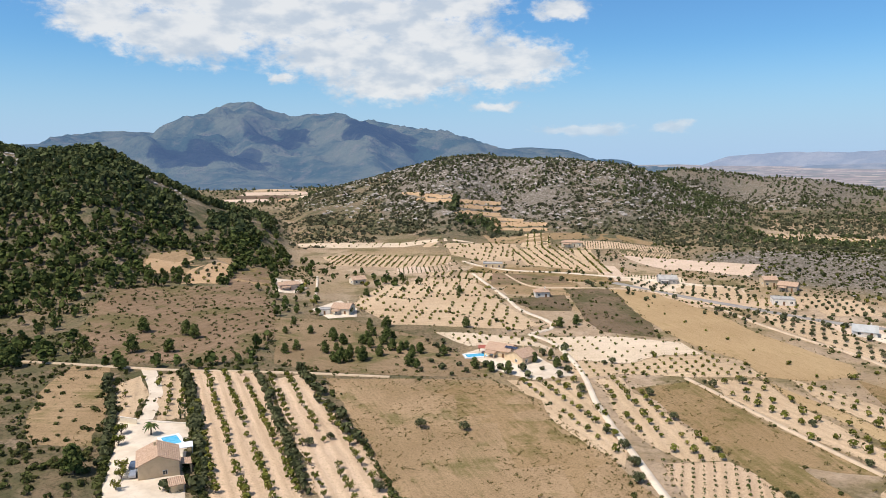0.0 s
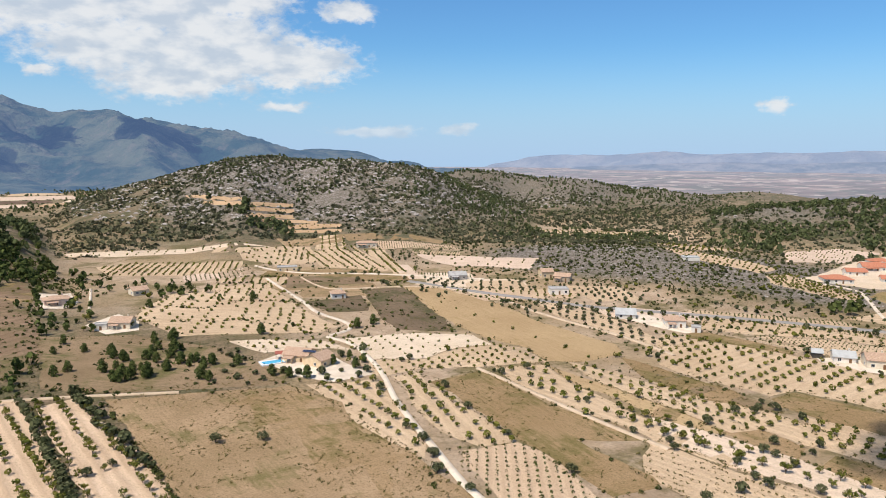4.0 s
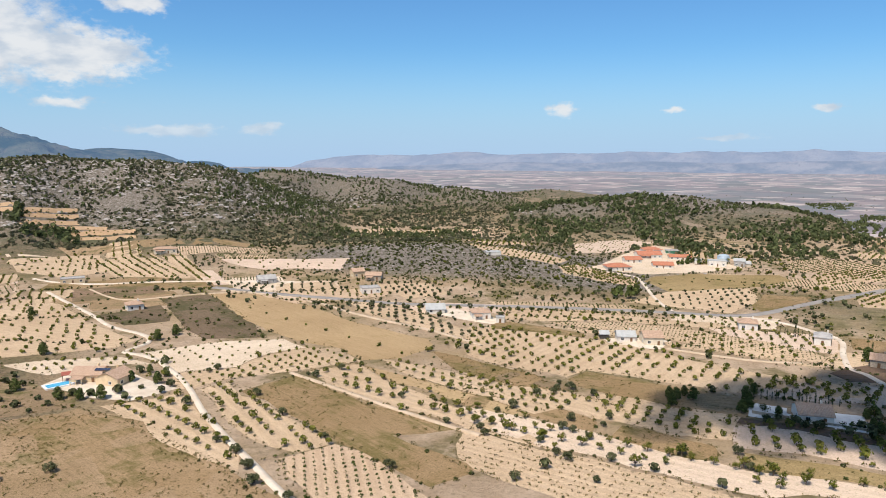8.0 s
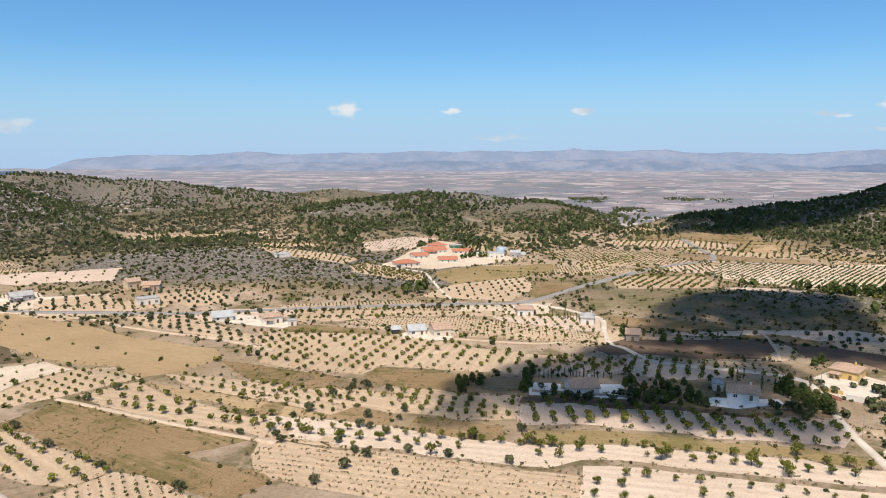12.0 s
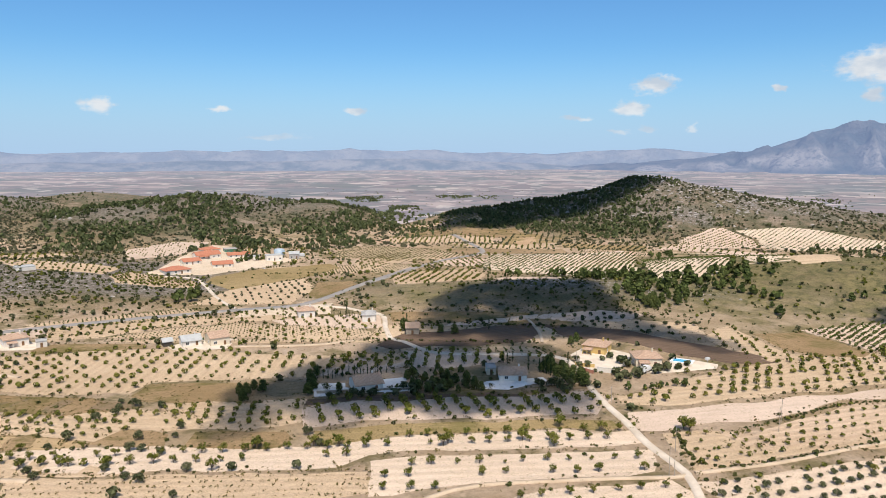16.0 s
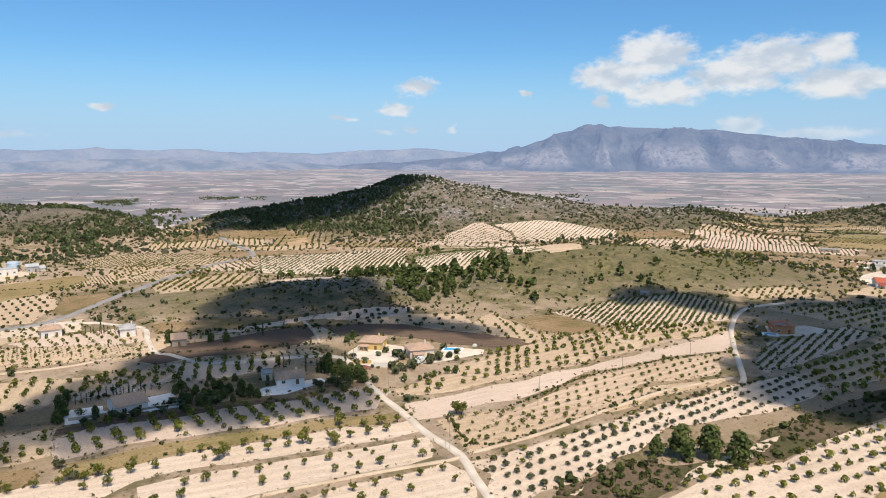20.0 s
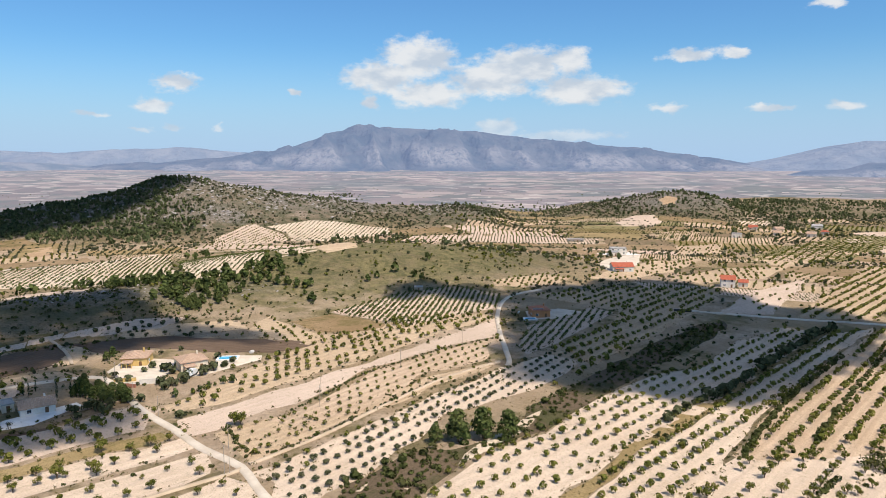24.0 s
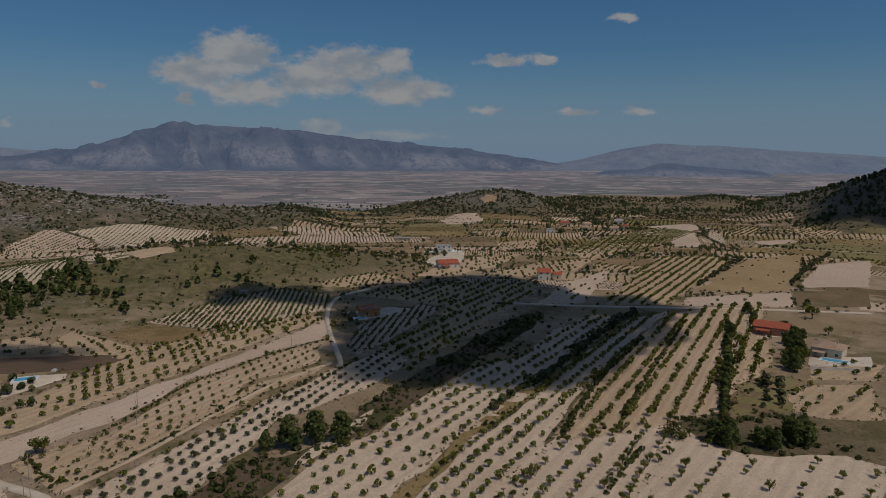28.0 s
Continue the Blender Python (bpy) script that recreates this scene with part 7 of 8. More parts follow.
scatter("weed", "dry weeds on the open strips", 0, 118, 150, 380, 6000, .5, 1.2, .3, 25, 35)
scatter("shrub", "dark scrub on the stony ground", 68, 92, 350, 480, 1100, .8, 2.2, .25, 30, 36)
scatter("shrub", "scrub between the rocks of the stony flank", 20, 50, 430, 600, 900, 1, 2.6, .2, 40, 37)
scatter("pine", "dark pines on a low hill at the edge of the plain", 137, 144, 1380, 1560, 500, 3.5, 6, .1, 60, 38)
scatter("shrub", "bushes in the gardens below the brick house", 118, 134, 150, 330, 700, .8, 2.4, .3, 30, 39)
scatter("shrub", "scrub on the rocky flank of the round hill", 84, 99, 640, 900, 1300, 1.4, 4, .25, 40, 40)
scatter("almond", "garden trees round the brick house", 112, 122, 190, 300, 60, 2.4, 4, .2, 30, 41)
scatter("pine", "dense pine wood down the shoulder of the rocky hill", 13, 24, 780, 960, 800, 3, 5.5, .6, 60, 43)
scatter("shrub", "green and brown bushes on the rough land between the orchards", 0, 62, 300, 640, 5200, 1, 2.8, .35, 35, 44)
scatter("shrub", "bushes on the rough land below the round hill", 62, 112, 300, 700, 5200, 1, 2.8, .35, 35, 45)
scatter("shrub", "bushes and small trees over the far farmland", 104, 150, 400, 1050, 9500, 1.3, 3.8, .3, 45, 46)
scatter("pine", "scattered dark trees over the far farmland", 104, 150, 480, 1150, 1600, 2.6, 4.8, .5, 60, 47)
scatter("olive", "olive trees over the rough land", 10, 62, 330, 640, 800, 1.8, 3.2, .4, 40, 48)
scatter("pine", "pine woods on the second ridge", 13, 42, 1000, 1330, 1100, 3.5, 6, .6, 90, 49)
scatter("shrub", "scrub on the second ridge", 13, 42, 980, 1330, 2000, 2, 4, .25, 60, 50)
scatter("pine", "dark woods on the low hills at the edge of the plain", 123, 146, 1060, 1420, 1700, 3.5, 6, .45, 90, 51)
scatter("shrub", "scrub on the low hills at the edge of the plain", 112, 146, 1000, 1420, 2600, 2, 4, .25, 60, 52)
scatter("shrub", "low bushes along the field edges", 60, 112, 200, 420, 1400, .7, 1.8, .35, 30, 42)

# ---- building kit ----
def tiles(name, light, dark, rough=0.8):
    """Clay roof tiles: columns along the slope with courses across."""
    m, g, sh = surface(name, rough, spec=0.2)
    own = g.node("ShaderNodeTexCoord").outputs["Object"]
    xyz = g.node("ShaderNodeSeparateXYZ", (own,)).outputs
    col = g.math("SINE", g.math("MULTIPLY", xyz[0], 6.2832 / 0.45))
    row = g.math("SINE", g.math("MULTIPLY", xyz[1], 6.2832 / 0.5))
    c = g.mix(g.ramp(g.noise(own, 1.6, 5, 0.7), 0.35, 0.65), light, dark)
    c = g.mix(g.ramp(g.noise(own, 6.0, 3, 0.7), 0.5, 0.72, 0, 0.5), c, tuple(v * 0.55 for v in dark))
    c = g.mix(g.ramp(col, 0.2, 1, 0, 0.22), c, tuple(v * 0.6 for v in dark))
    paint(g, sh, c)
    bump(g, sh, g.math("ADD", col, g.math("MULTIPLY", row, 0.5)), 0.06, 0.8)
    return m


WALL = {
    "sandpaint": plain("sandy_render", (0.72, 0.56, 0.36), (0.62, 0.47, 0.30), 0.5), "pinkpaint": plain("pink_render", (0.70, 0.55, 0.46), (0.60, 0.46, 0.38), 0.5),
    "cream": plain("cream_render", (0.74, 0.65, 0.50), (0.64, 0.55, 0.42), 0.5), "white": plain("white_render", (0.77, 0.72, 0.64), (0.67, 0.61, 0.53), 0.5),
    "stonegrey": plain("grey_concrete", (0.45, 0.43, 0.40), (0.34, 0.32, 0.30), 0.6), "stonewall": plain("rubble_stone", (0.46, 0.38, 0.28), (0.30, 0.24, 0.18), 1.5, relief=0.05),
    "yellowpaint": plain("yellow_render", (0.68, 0.48, 0.18), (0.58, 0.40, 0.15), 0.5), "greenpaint": plain("green_sheet_metal", (0.05, 0.16, 0.10), (0.04, 0.13, 0.08), 0.5, 0.5), "orangepaint": plain("orange_render", (0.62, 0.28, 0.12), (0.52, 0.23, 0.10), 0.5),
    "brickpaint": plain("brick_render", (0.52, 0.26, 0.17), (0.42, 0.21, 0.14), 1.2), "darkpaint": plain("dark_timber", (0.08, 0.07, 0.06), (0.05, 0.045, 0.04), 1.0),
    "redwall": plain("red_brick", (0.45, 0.20, 0.13), (0.36, 0.16, 0.11), 1.2),
}
ROOF = {
    "clay": tiles("weathered_clay_tiles", (0.60, 0.42, 0.30), (0.46, 0.30, 0.20)), "orange": tiles("orange_tiles", (0.58, 0.24, 0.14), (0.48, 0.19, 0.11)),
    "redtile": tiles("red_tiles", (0.56, 0.15, 0.08), (0.44, 0.12, 0.07)), "stonegrey": WALL["stonegrey"],
    "glassgrey": plain("pale_metal_sheet", (0.52, 0.52, 0.50), (0.42, 0.42, 0.40), 0.4, 0.6, 0.1),
}
TIMBER = plain("brown_timber", (0.22, 0.12, 0.06), (0.15, 0.08, 0.04), 2.0)
METAL = plain("galvanised_metal", (0.45, 0.46, 0.47), (0.36, 0.37, 0.38), 1.0, 0.45, 0.8)
RUBBER = plain("black_rubber", (0.02, 0.02, 0.02), (0.03, 0.03, 0.03), 2.0)
WHITE = plain("white_paint", (0.80, 0.80, 0.78), (0.72, 0.72, 0.70), 1.0, 0.5)


def glass_dark():
    m, g, sh = surface("window_glass", 0.08, spec=0.5)
    sh.inputs["Base Color"].default_value = (0.03, 0.035, 0.04, 1)
    return m


def pool_water():
    m, g, sh = surface("pool_water", 0.05, spec=0.5)
    p = g.node("ShaderNodeTexCoord").outputs["Object"]
    paint(g, sh, g.mix(g.ramp(g.noise(p, 0.8, 4), 0.35, 0.65), (0.07, 0.42, 0.66), (0.16, 0.52, 0.72)))
    bump(g, sh, g.noise(p, 3.0, 3), 0.02, 0.4)
    return m


PANE, WATER = glass_dark(), pool_water()


def block(bm, x0, x1, y0, y1, z0, z1):
    v = [bm.verts.new(p) for p in ((x0, y0, z0), (x1, y0, z0), (x1, y1, z0), (x0, y1, z0), (x0, y0, z1), (x1, y0, z1), (x1, y1, z1), (x0, y1, z1))]
    for f in ((0, 3, 2, 1), (4, 5, 6, 7), (0, 1, 5, 4), (1, 2, 6, 5), (2, 3, 7, 6), (3, 0, 4, 7)):
        bm.faces.new([v[i] for i in f])


def box_mesh(name, x0, x1, y0, y1, z0, z1, material, soft=0.0):
    bm = bmesh.new()
    block(bm, x0, x1, y0, y1, z0, z1)
    if soft:
        bmesh.ops.bevel(bm, geom=bm.edges[:], offset=soft, segments=2, affect="EDGES")
    return mesh_of(name, bm, material)


def window_on(parent, x, y, turn, z, w, h):
    """A framed window set on a wall; turn 0 looks along -y."""
    bm = bmesh.new()
    for a, b, c, d in ((-w / 2, w / 2, -0.08, 0.0), (-w / 2, w / 2, h, h + 0.08)):
        block(bm, a - 0.08, b + 0.08, -0.07, 0.03, c, d)
    for a, b in ((-w / 2 - 0.08, -w / 2), (w / 2, w / 2 + 0.08), (-0.03, 0.03)):
        block(bm, a, b, -0.06, 0.03, 0, h)
    f = part("window", bm, WHITE, parent)
    f.matrix_basis = pose(x, y, z, 0, 0, turn)
    part("pane", box_mesh("pane", -w / 2, w / 2, -0.02, 0.02, 0, h, PANE), None, f, "dark window glass")


def house(x, y, turn, w, d, h, roof, wall, tile, label):
    """A country house: its long side along its own x axis, standing on a low plinth."""
    ob = thing("house", label, "house", x, y, turn, sink=0.3)
    bm = bmesh.new()
    top = h + 0.3
    pitch = 0.20 if roof != "flat" else 0.0
    rise = d / 2 * (0.42 if roof == "gable" else 0.36)
    X, Y = w / 2, d / 2
    if roof == "gable":
        v = [bm.verts.new(p) for p in ((-X, -Y, 0), (X, -Y, 0), (X, Y, 0), (-X, Y, 0), (-X, -Y, top), (X, -Y, top), (X, Y, top), (-X, Y, top), (-X, 0, top + rise), (X, 0, top + rise))]
        for f in ((0, 1, 5, 4), (2, 3, 7, 6), (1, 2, 6, 9, 5), (3, 0, 4, 8, 7), (0, 3, 2, 1)):
            bm.faces.new([v[i] for i in f])
    else:
        block(bm, -X, X, -Y, Y, 0, top)
    part("wall", bm, WALL[wall], ob)
    bm = bmesh.new()
    o, t = 0.45, 0.2
    if roof == "gable":
        drop = o * rise / Y
        for s in (-1, 1):
            a = [(-X - o, s * (Y + o), top - drop), (X + o, s * (Y + o), top - drop), (X + o, 0, top + rise), (-X - o, 0, top + rise)]
            lo = [bm.verts.new((p[0], p[1], p[2] + 0.02)) for p in a]
            hi = [bm.verts.new((p[0], p[1], p[2] + t)) for p in a]
            bm.faces.new(lo[::-1])
            bm.faces.new(hi)
            for k in range(4):
                bm.faces.new((lo[k], lo[(k + 1) % 4], hi[(k + 1) % 4], hi[k]))
    elif roof == "hip":
        r = max(X - Y, 0.4)
        lo = [bm.verts.new(p) for p in ((-X - o, -Y - o, top), (X + o, -Y - o, top), (X + o, Y + o, top), (-X - o, Y + o, top))]
        hi = [bm.verts.new(p) for p in ((-X - o, -Y - o, top + t), (X + o, -Y - o, top + t), (X + o, Y + o, top + t), (-X - o, Y + o, top + t))]
        a, b = bm.verts.new((-r, 0, top + t + rise)), bm.verts.new((r, 0, top + t + rise))
        bm.faces.new(lo[::-1])
        for k in range(4):
            bm.faces.new((lo[k], lo[(k + 1) % 4], hi[(k + 1) % 4], hi[k]))
        for f in ((hi[0], hi[1], b, a), (hi[2], hi[3], a, b), (hi[1], hi[2], b), (hi[3], hi[0], a)):
            bm.faces.new(f)
    else:
        block(bm, -X - 0.1, X + 0.1, -Y - 0.1, Y + 0.1, top, top + 0.15)
        for x0, x1, y0, y1 in ((-X - 0.1, X + 0.1, -Y - 0.1, -Y + 0.15), (-X - 0.1, X + 0.1, Y - 0.15, Y + 0.1), (-X - 0.1, -X + 0.15, -Y + 0.15, Y - 0.15), (X - 0.15, X + 0.1, -Y + 0.15, Y - 0.15)):
            block(bm, x0, x1, y0, y1, top + 0.15, top + 0.45)
    bmesh.ops.recalc_face_normals(bm, faces=bm.faces[:])
    part("roof", bm, ROOF[tile], ob, {"clay": "weathered clay tile roof", "orange": "bright orange tile roof", "redtile": "red tile roof"}.get(tile, "flat grey roof"))
    if h < 2.3:
        return ob
    if roof != "flat":
        part("chimney", box_mesh("chimney", X * 0.45, X * 0.45 + 0.6, 0.3, 0.9, top + rise * 0.5, top + rise + 0.9, WALL[wall], 0.04), None, ob)
    if roof != "flat" and w > 9 and h >= 3:
        wide = w * 0.42
        x0 = -X + w * 0.08
        bm = bmesh.new()
        lo = [bm.verts.new(p) for p in ((x0, -Y - 3.0, 2.55), (x0 + wide, -Y - 3.0, 2.55), (x0 + wide, -Y - 0.03, 2.95), (x0, -Y - 0.03, 2.95))]
        hi = [bm.verts.new(v.co + Vector((0, 0, 0.16))) for v in lo]
        bm.faces.new(lo[::-1])
        bm.faces.new(hi)
        for k in range(4):
            bm.faces.new((lo[k], lo[(k + 1) % 4], hi[(k + 1) % 4], hi[k]))
        porch = part("porch", bm, ROOF[tile], ob, "tiled porch roof on slim posts")
        for k in range(3):
            px = x0 + 0.2 + (wide - 0.4) * k / 2
            part("post", box_mesh("post", px - 0.14, px + 0.14, -Y - 2.9, -Y - 2.62, 0, 2.58, WALL[wall], 0.02), None, porch)
    floors = 2 if h > 4.5 else 1
    for k in range(floors):
        z = 1.3 + 2.7 * k
        n = max(1, int(w / 3.6))
        for i in range(n):
            at = -X + w * (i + 0.5) / n
            if k == 0 and i == n // 2:
                continue
            window_on(ob, at, -Y - 0.02, 0, z, 1.2, 1.1)
        for i in range(max(1, int(w / 4.5))):
            window_on(ob, -X + w * (i + 0.5) / max(1, int(w / 4.5)), Y + 0.02, 180, z, 1.1, 1.0)
        for s in (-1, 1):
            window_on(ob, s * (X + 0.02), -Y * 0.3, 90 * s, z, 1.0, 1.0)
    at = -X + w * (max(1, int(w / 3.6)) // 2 + 0.5) / max(1, int(w / 3.6))
    part("door", box_mesh("door", at - 0.5, at + 0.5, -Y - 0.06, -Y + 0.02, 0.3, 2.4, TIMBER, 0.01), None, ob, "brown timber door")
    return ob


SOLAR = plain("solar_glass", (0.02, 0.03, 0.07), (0.03, 0.045, 0.09), 2.0, 0.15, 0.0, 0.6)


def solar_panels(x, y, turn, z, count, tilt=12):
    ob = thing("solar_panel_array", "dark blue solar panels on a house roof", "solar panels", x, y, turn, z=z)
    for k in range(count):
        bm = bmesh.new()
        block(bm, -0.5, 0.5, -0.85, 0.85, 0, 0.05)
        p = part("panel", bm, SOLAR, ob)
        p.matrix_basis = pose((k - (count - 1) / 2) * 1.08, 0, 0.1, tilt, 0, 0)


def pool(x, y, turn, w, l):
    ob = thing("swimming_pool", "blue swimming pool with a white stone rim", "pool", x, y, turn, z=float(ground(x, y)) + 0.42)
    bm = bmesh.new()
    X, Y, r = w / 2, l / 2, 0.9
    for a in ((-X - r, X + r, -Y - r, -Y), (-X - r, X + r, Y, Y + r), (-X - r, -X, -Y, Y), (X, X + r, -Y, Y)):
        block(bm, *a, -0.4, 0.15)
    part("rim", bm, WHITE, ob)
    part("water", box_mesh("water", -X, X, -Y, Y, -0.4, 0.05, WATER), None, ob, "clear blue pool water")


CAR_PAINT = {"blue_grey": plain("blue_grey_car_paint", (0.16, 0.21, 0.30), (0.14, 0.19, 0.27), 0.5, 0.25, 0.4), "silver": plain("silver_car_paint", (0.42, 0.44, 0.48), (0.38, 0.40, 0.43), 0.5, 0.25, 0.5), "white": WHITE}


def car(x, y, turn, colour, van=False):
    ob = thing("van" if van else "car", "white delivery van parked beside a villa" if van else colour.replace("_", "-") + " hatchback parked on the gravel yard", "van" if van else "car", x, y, turn, z=float(ground(x, y)) + 0.42)
    L, W, H = (5.2, 2.0, 2.3) if van else (4.2, 1.75, 1.45)
    prof = [(-0.5, 0.22), (0.5, 0.22), (0.5, 0.6), (0.3, 0.95 if van else 0.62), (0.18, 1.0) if van else (0.12, 0.98), (-0.5, 1.0) if van else (-0.3, 1.0), (-0.5, 0.95 if van else 0.66)]
    bm = bmesh.new()
    sides = []
    for s in (-1, 1):
        sides.append([bm.verts.new((a * L, s * W / 2 * (0.88 if b > 0.8 else 1.0), b * H)) for a, b in prof])
    bm.faces.new(sides[0][::-1])
    bm.faces.new(sides[1])
    n = len(prof)
    for k in range(n):
        bm.faces.new((sides[0][k], sides[0][(k + 1) % n], sides[1][(k + 1) % n], sides[1][k]))
    bmesh.ops.recalc_face_normals(bm, faces=bm.faces[:])
    bmesh.ops.bevel(bm, geom=bm.edges[:], offset=0.06, segments=2, affect="EDGES")
    part("body", bm, CAR_PAINT[colour], ob)
    part("windscreen", box_mesh("windscreen", L * 0.17, L * 0.27, -W * 0.4, W * 0.4, H * 0.66, H * 0.93, PANE, 0.03), None, ob, "dark glass windscreen")
    for a in (-0.3, 0.32):
        for s in (-1, 1):
            bm = bmesh.new()
            bmesh.ops.create_cone(bm, cap_ends=True, segments=14, radius1=0.33, radius2=0.33, depth=0.2, matrix=Matrix.Translation((a * L, s * W * 0.46, 0.33)) @ Matrix.Rotation(math.pi / 2, 4, "X"))
            part("wheel", bm, RUBBER, ob)
    for s in (-1, 1):
        part("headlight", box_mesh("headlight", L * 0.46, L * 0.505, s * W * 0.38 - 0.15, s * W * 0.38 + 0.15, H * 0.42, H * 0.54, WHITE, 0.02), None, ob)


POLE_WOOD = plain("bleached_pole_wood", (0.42, 0.36, 0.29), (0.33, 0.28, 0.22), 2.0, 0.9)


def power_pole(x, y, h):
    ob = thing("power_pole", "slim weathered timber power pole beside a lane", "pole", x, y, sink=0.5)
    v, f = tube([(0, 0, 0), (0, 0, h + 0.5)], [0.1, 0.065], 8)
    part("pole", mesh_from("pole", v, f, POLE_WOOD), None, ob)
    part("crossarm", box_mesh("crossarm", -0.6, 0.6, -0.04, 0.04, h - 0.08, h + 0.02, POLE_WOOD, 0.01), None, ob)
    for a in (-0.6, 0.0, 0.6):
        v, f = tube([(a, 0, h + 0.02), (a, 0, h + 0.12), (a, 0, h + 0.2)], [0.03, 0.05, 0.02], 6)
        part("insulator", mesh_from("insulator", v, f, WHITE), None, ob)


def palm(x, y, h):
    ob = thing("palm_tree", "short palm with arching green fronds beside the house", "tree", x, y)
    v, f = tube([(0, 0, -0.2), (0.05, 0, h * 0.3), (0.0, 0.05, h * 0.62)], [0.26, 0.22, 0.2], 8)
    part("trunk", mesh_from("trunk", v, f, BARK, True), None, ob)
    rng = np.random.default_rng(5)
    for k in range(22):
        a, lift = k * 2.4, 0.2 + 1.0 * rng.random()
        verts, faces = [], []
        for i in range(7):
            t = i / 6
            r, z = 2.3 * t, h * 0.62 + lift * 1.9 * t - 2.2 * t * t
            wd = 0.34 * math.sin(math.pi * (0.1 + 0.9 * t)) + 0.02
            c, s = math.cos(a), math.sin(a)
            verts += [(r * c - wd * s, r * s + wd * c, z - 0.12), (r * c, r * s, z), (r * c + wd * s, r * s - wd * c, z - 0.12)]
            if i:
                o = (i - 1) * 3
                faces += [(o, o + 3, o + 4, o + 1), (o + 1, o + 4, o + 5, o + 2)]
        part("frond", mesh_from("frond", verts, faces, LEAF["palm"]), None, ob)


def dish(x, y, s):
    ob = thing("satellite_dish", "large white satellite dish standing in a garden", "satellite dish", x, y)
    v, f = tube([(0, 0, -0.1), (0, 0, s * 0.6)], [0.09, 0.07], 8)
    part("mast", mesh_from("mast", v, f, METAL), None, ob)
    verts, faces = [(0, 0, 0)], []
    for r in range(1, 5):
        for k in range(16):
            a = k * math.pi / 8
            verts.append((s / 2 * r / 4 * math.cos(a), s / 2 * r / 4 * math.sin(a), 0.22 * s * (r / 4) ** 2))
    faces += [(0, 1 + k, 1 + (k + 1) % 16) for k in range(16)]
    for r in range(3):
        faces += [(1 + r * 16 + k, 17 + r * 16 + k, 17 + r * 16 + (k + 1) % 16, 1 + r * 16 + (k + 1) % 16) for k in range(16)]
    b = part("reflector", mesh_from("reflector", verts, faces, WHITE, True), None, ob)
    b.matrix_basis = pose(0, 0, s * 0.6, 55, 0, math.degrees(math.atan2(x, y)) + 10)


def tank(x, y, d):
    ob = thing("water_tank", "pale blue-grey domed water tank behind the school", "tank", x, y, sink=0.2)
    r = d / 2
    v, f = tube([(0, 0, 0), (0, 0, 4), (0, 0, 4.9), (0, 0, 5.4), (0, 0, 5.6)], [r, r, r * 0.75, r * 0.4, 0.05], 28)
    part("shell", mesh_from("shell", v, f, plain("pale_blue_steel", (0.48, 0.56, 0.62), (0.42, 0.5, 0.56), 0.4, 0.5, 0.2), True), None, ob)
    v, f = tube([(0, 0, 3.9), (0, 0, 4.1)], [r + 0.08, r + 0.08], 28)
    part("band", mesh_from("band", v, f, METAL), None, ob)


def pergola(x, y, turn, w, d):
    ob = thing("pergola", "open pergola with a red-brown roof beside the pool", "pergola", x, y, turn, z=float(ground(x, y)) + 0.4)
    for a in (-w / 2, 0, w / 2):
        for b in (-d / 2, d / 2):
            part("post", box_mesh("post", a - 0.08, a + 0.08, b - 0.08, b + 0.08, 0, 2.4, TIMBER), None, ob)
    part("roof", box_mesh("roof", -w / 2 - 0.4, w / 2 + 0.4, -d / 2 - 0.4, d / 2 + 0.4, 2.4, 2.6, plain("red_brown_sheet", (0.40, 0.12, 0.08), (0.32, 0.1, 0.07), 1.0), 0.03), None, ob, "flat red-brown roof")


def awning(x, y, turn, w, d):
    ob = thing("awning", "white terrace awning on four slim posts", "awning", x, y, turn, z=float(ground(x, y)) + 0.4)
    for a in (-w / 2, w / 2):
        for b in (-d / 2, d / 2):
            part("post", box_mesh("post", a - 0.05, a + 0.05, b - 0.05, b + 0.05, 0, 2.5, WHITE), None, ob)
    part("cover", box_mesh("cover", -w / 2 - 0.2, w / 2 + 0.2, -d / 2 - 0.2, d / 2 + 0.2, 2.5, 2.6, WHITE, 0.02), None, ob, "flat white cloth cover")


def garden_wall(a, b, h, wall):
    l = math.hypot(b[0] - a[0], b[1] - a[1])
    x, y = (a[0] + b[0]) / 2, (a[1] + b[1]) / 2
    words = {"white": "low white rendered garden wall", "cream": "cream rendered gate wall", "yellowpaint": "yellow rendered boundary wall", "redwall": "red brick boundary wall", "stonewall": "low rubble stone garden wall", "darkpaint": "dark timber boundary screen"}
    ob = thing("garden_wall", words[wall], "wall", x, y, math.degrees(math.atan2(b[1] - a[1], b[0] - a[0])), sink=0.3)
    part("wall", box_mesh("wall", -l / 2, l / 2, -0.12, 0.12, 0, h + 0.3, WALL[wall]), None, ob)
    part("coping", box_mesh("coping", -l / 2 - 0.05, l / 2 + 0.05, -0.17, 0.17, h + 0.3, h + 0.38, WALL["white"], 0.01), None, ob)


def cloud_white(clear):
    """Cloud that lets a share of the light through at each of its faces."""
    m = bpy.data.materials.new("cloud_white")
    m.use_nodes = True
    g = Graph(m.node_tree)
    body, gap = g.node("ShaderNodeBsdfDiffuse", ((0.9, 0.9, 0.9, 1),)), g.node("ShaderNodeBsdfTransparent")
    g.node("ShaderNodeOutputMaterial", (g.node("ShaderNodeMixShader", (clear, body.outputs[0], gap.outputs[0])).outputs[0],))
    return m


CLOUD = {"thin": cloud_white(0.69), "middling": cloud_white(0.62), "thick": cloud_white(0.44)}


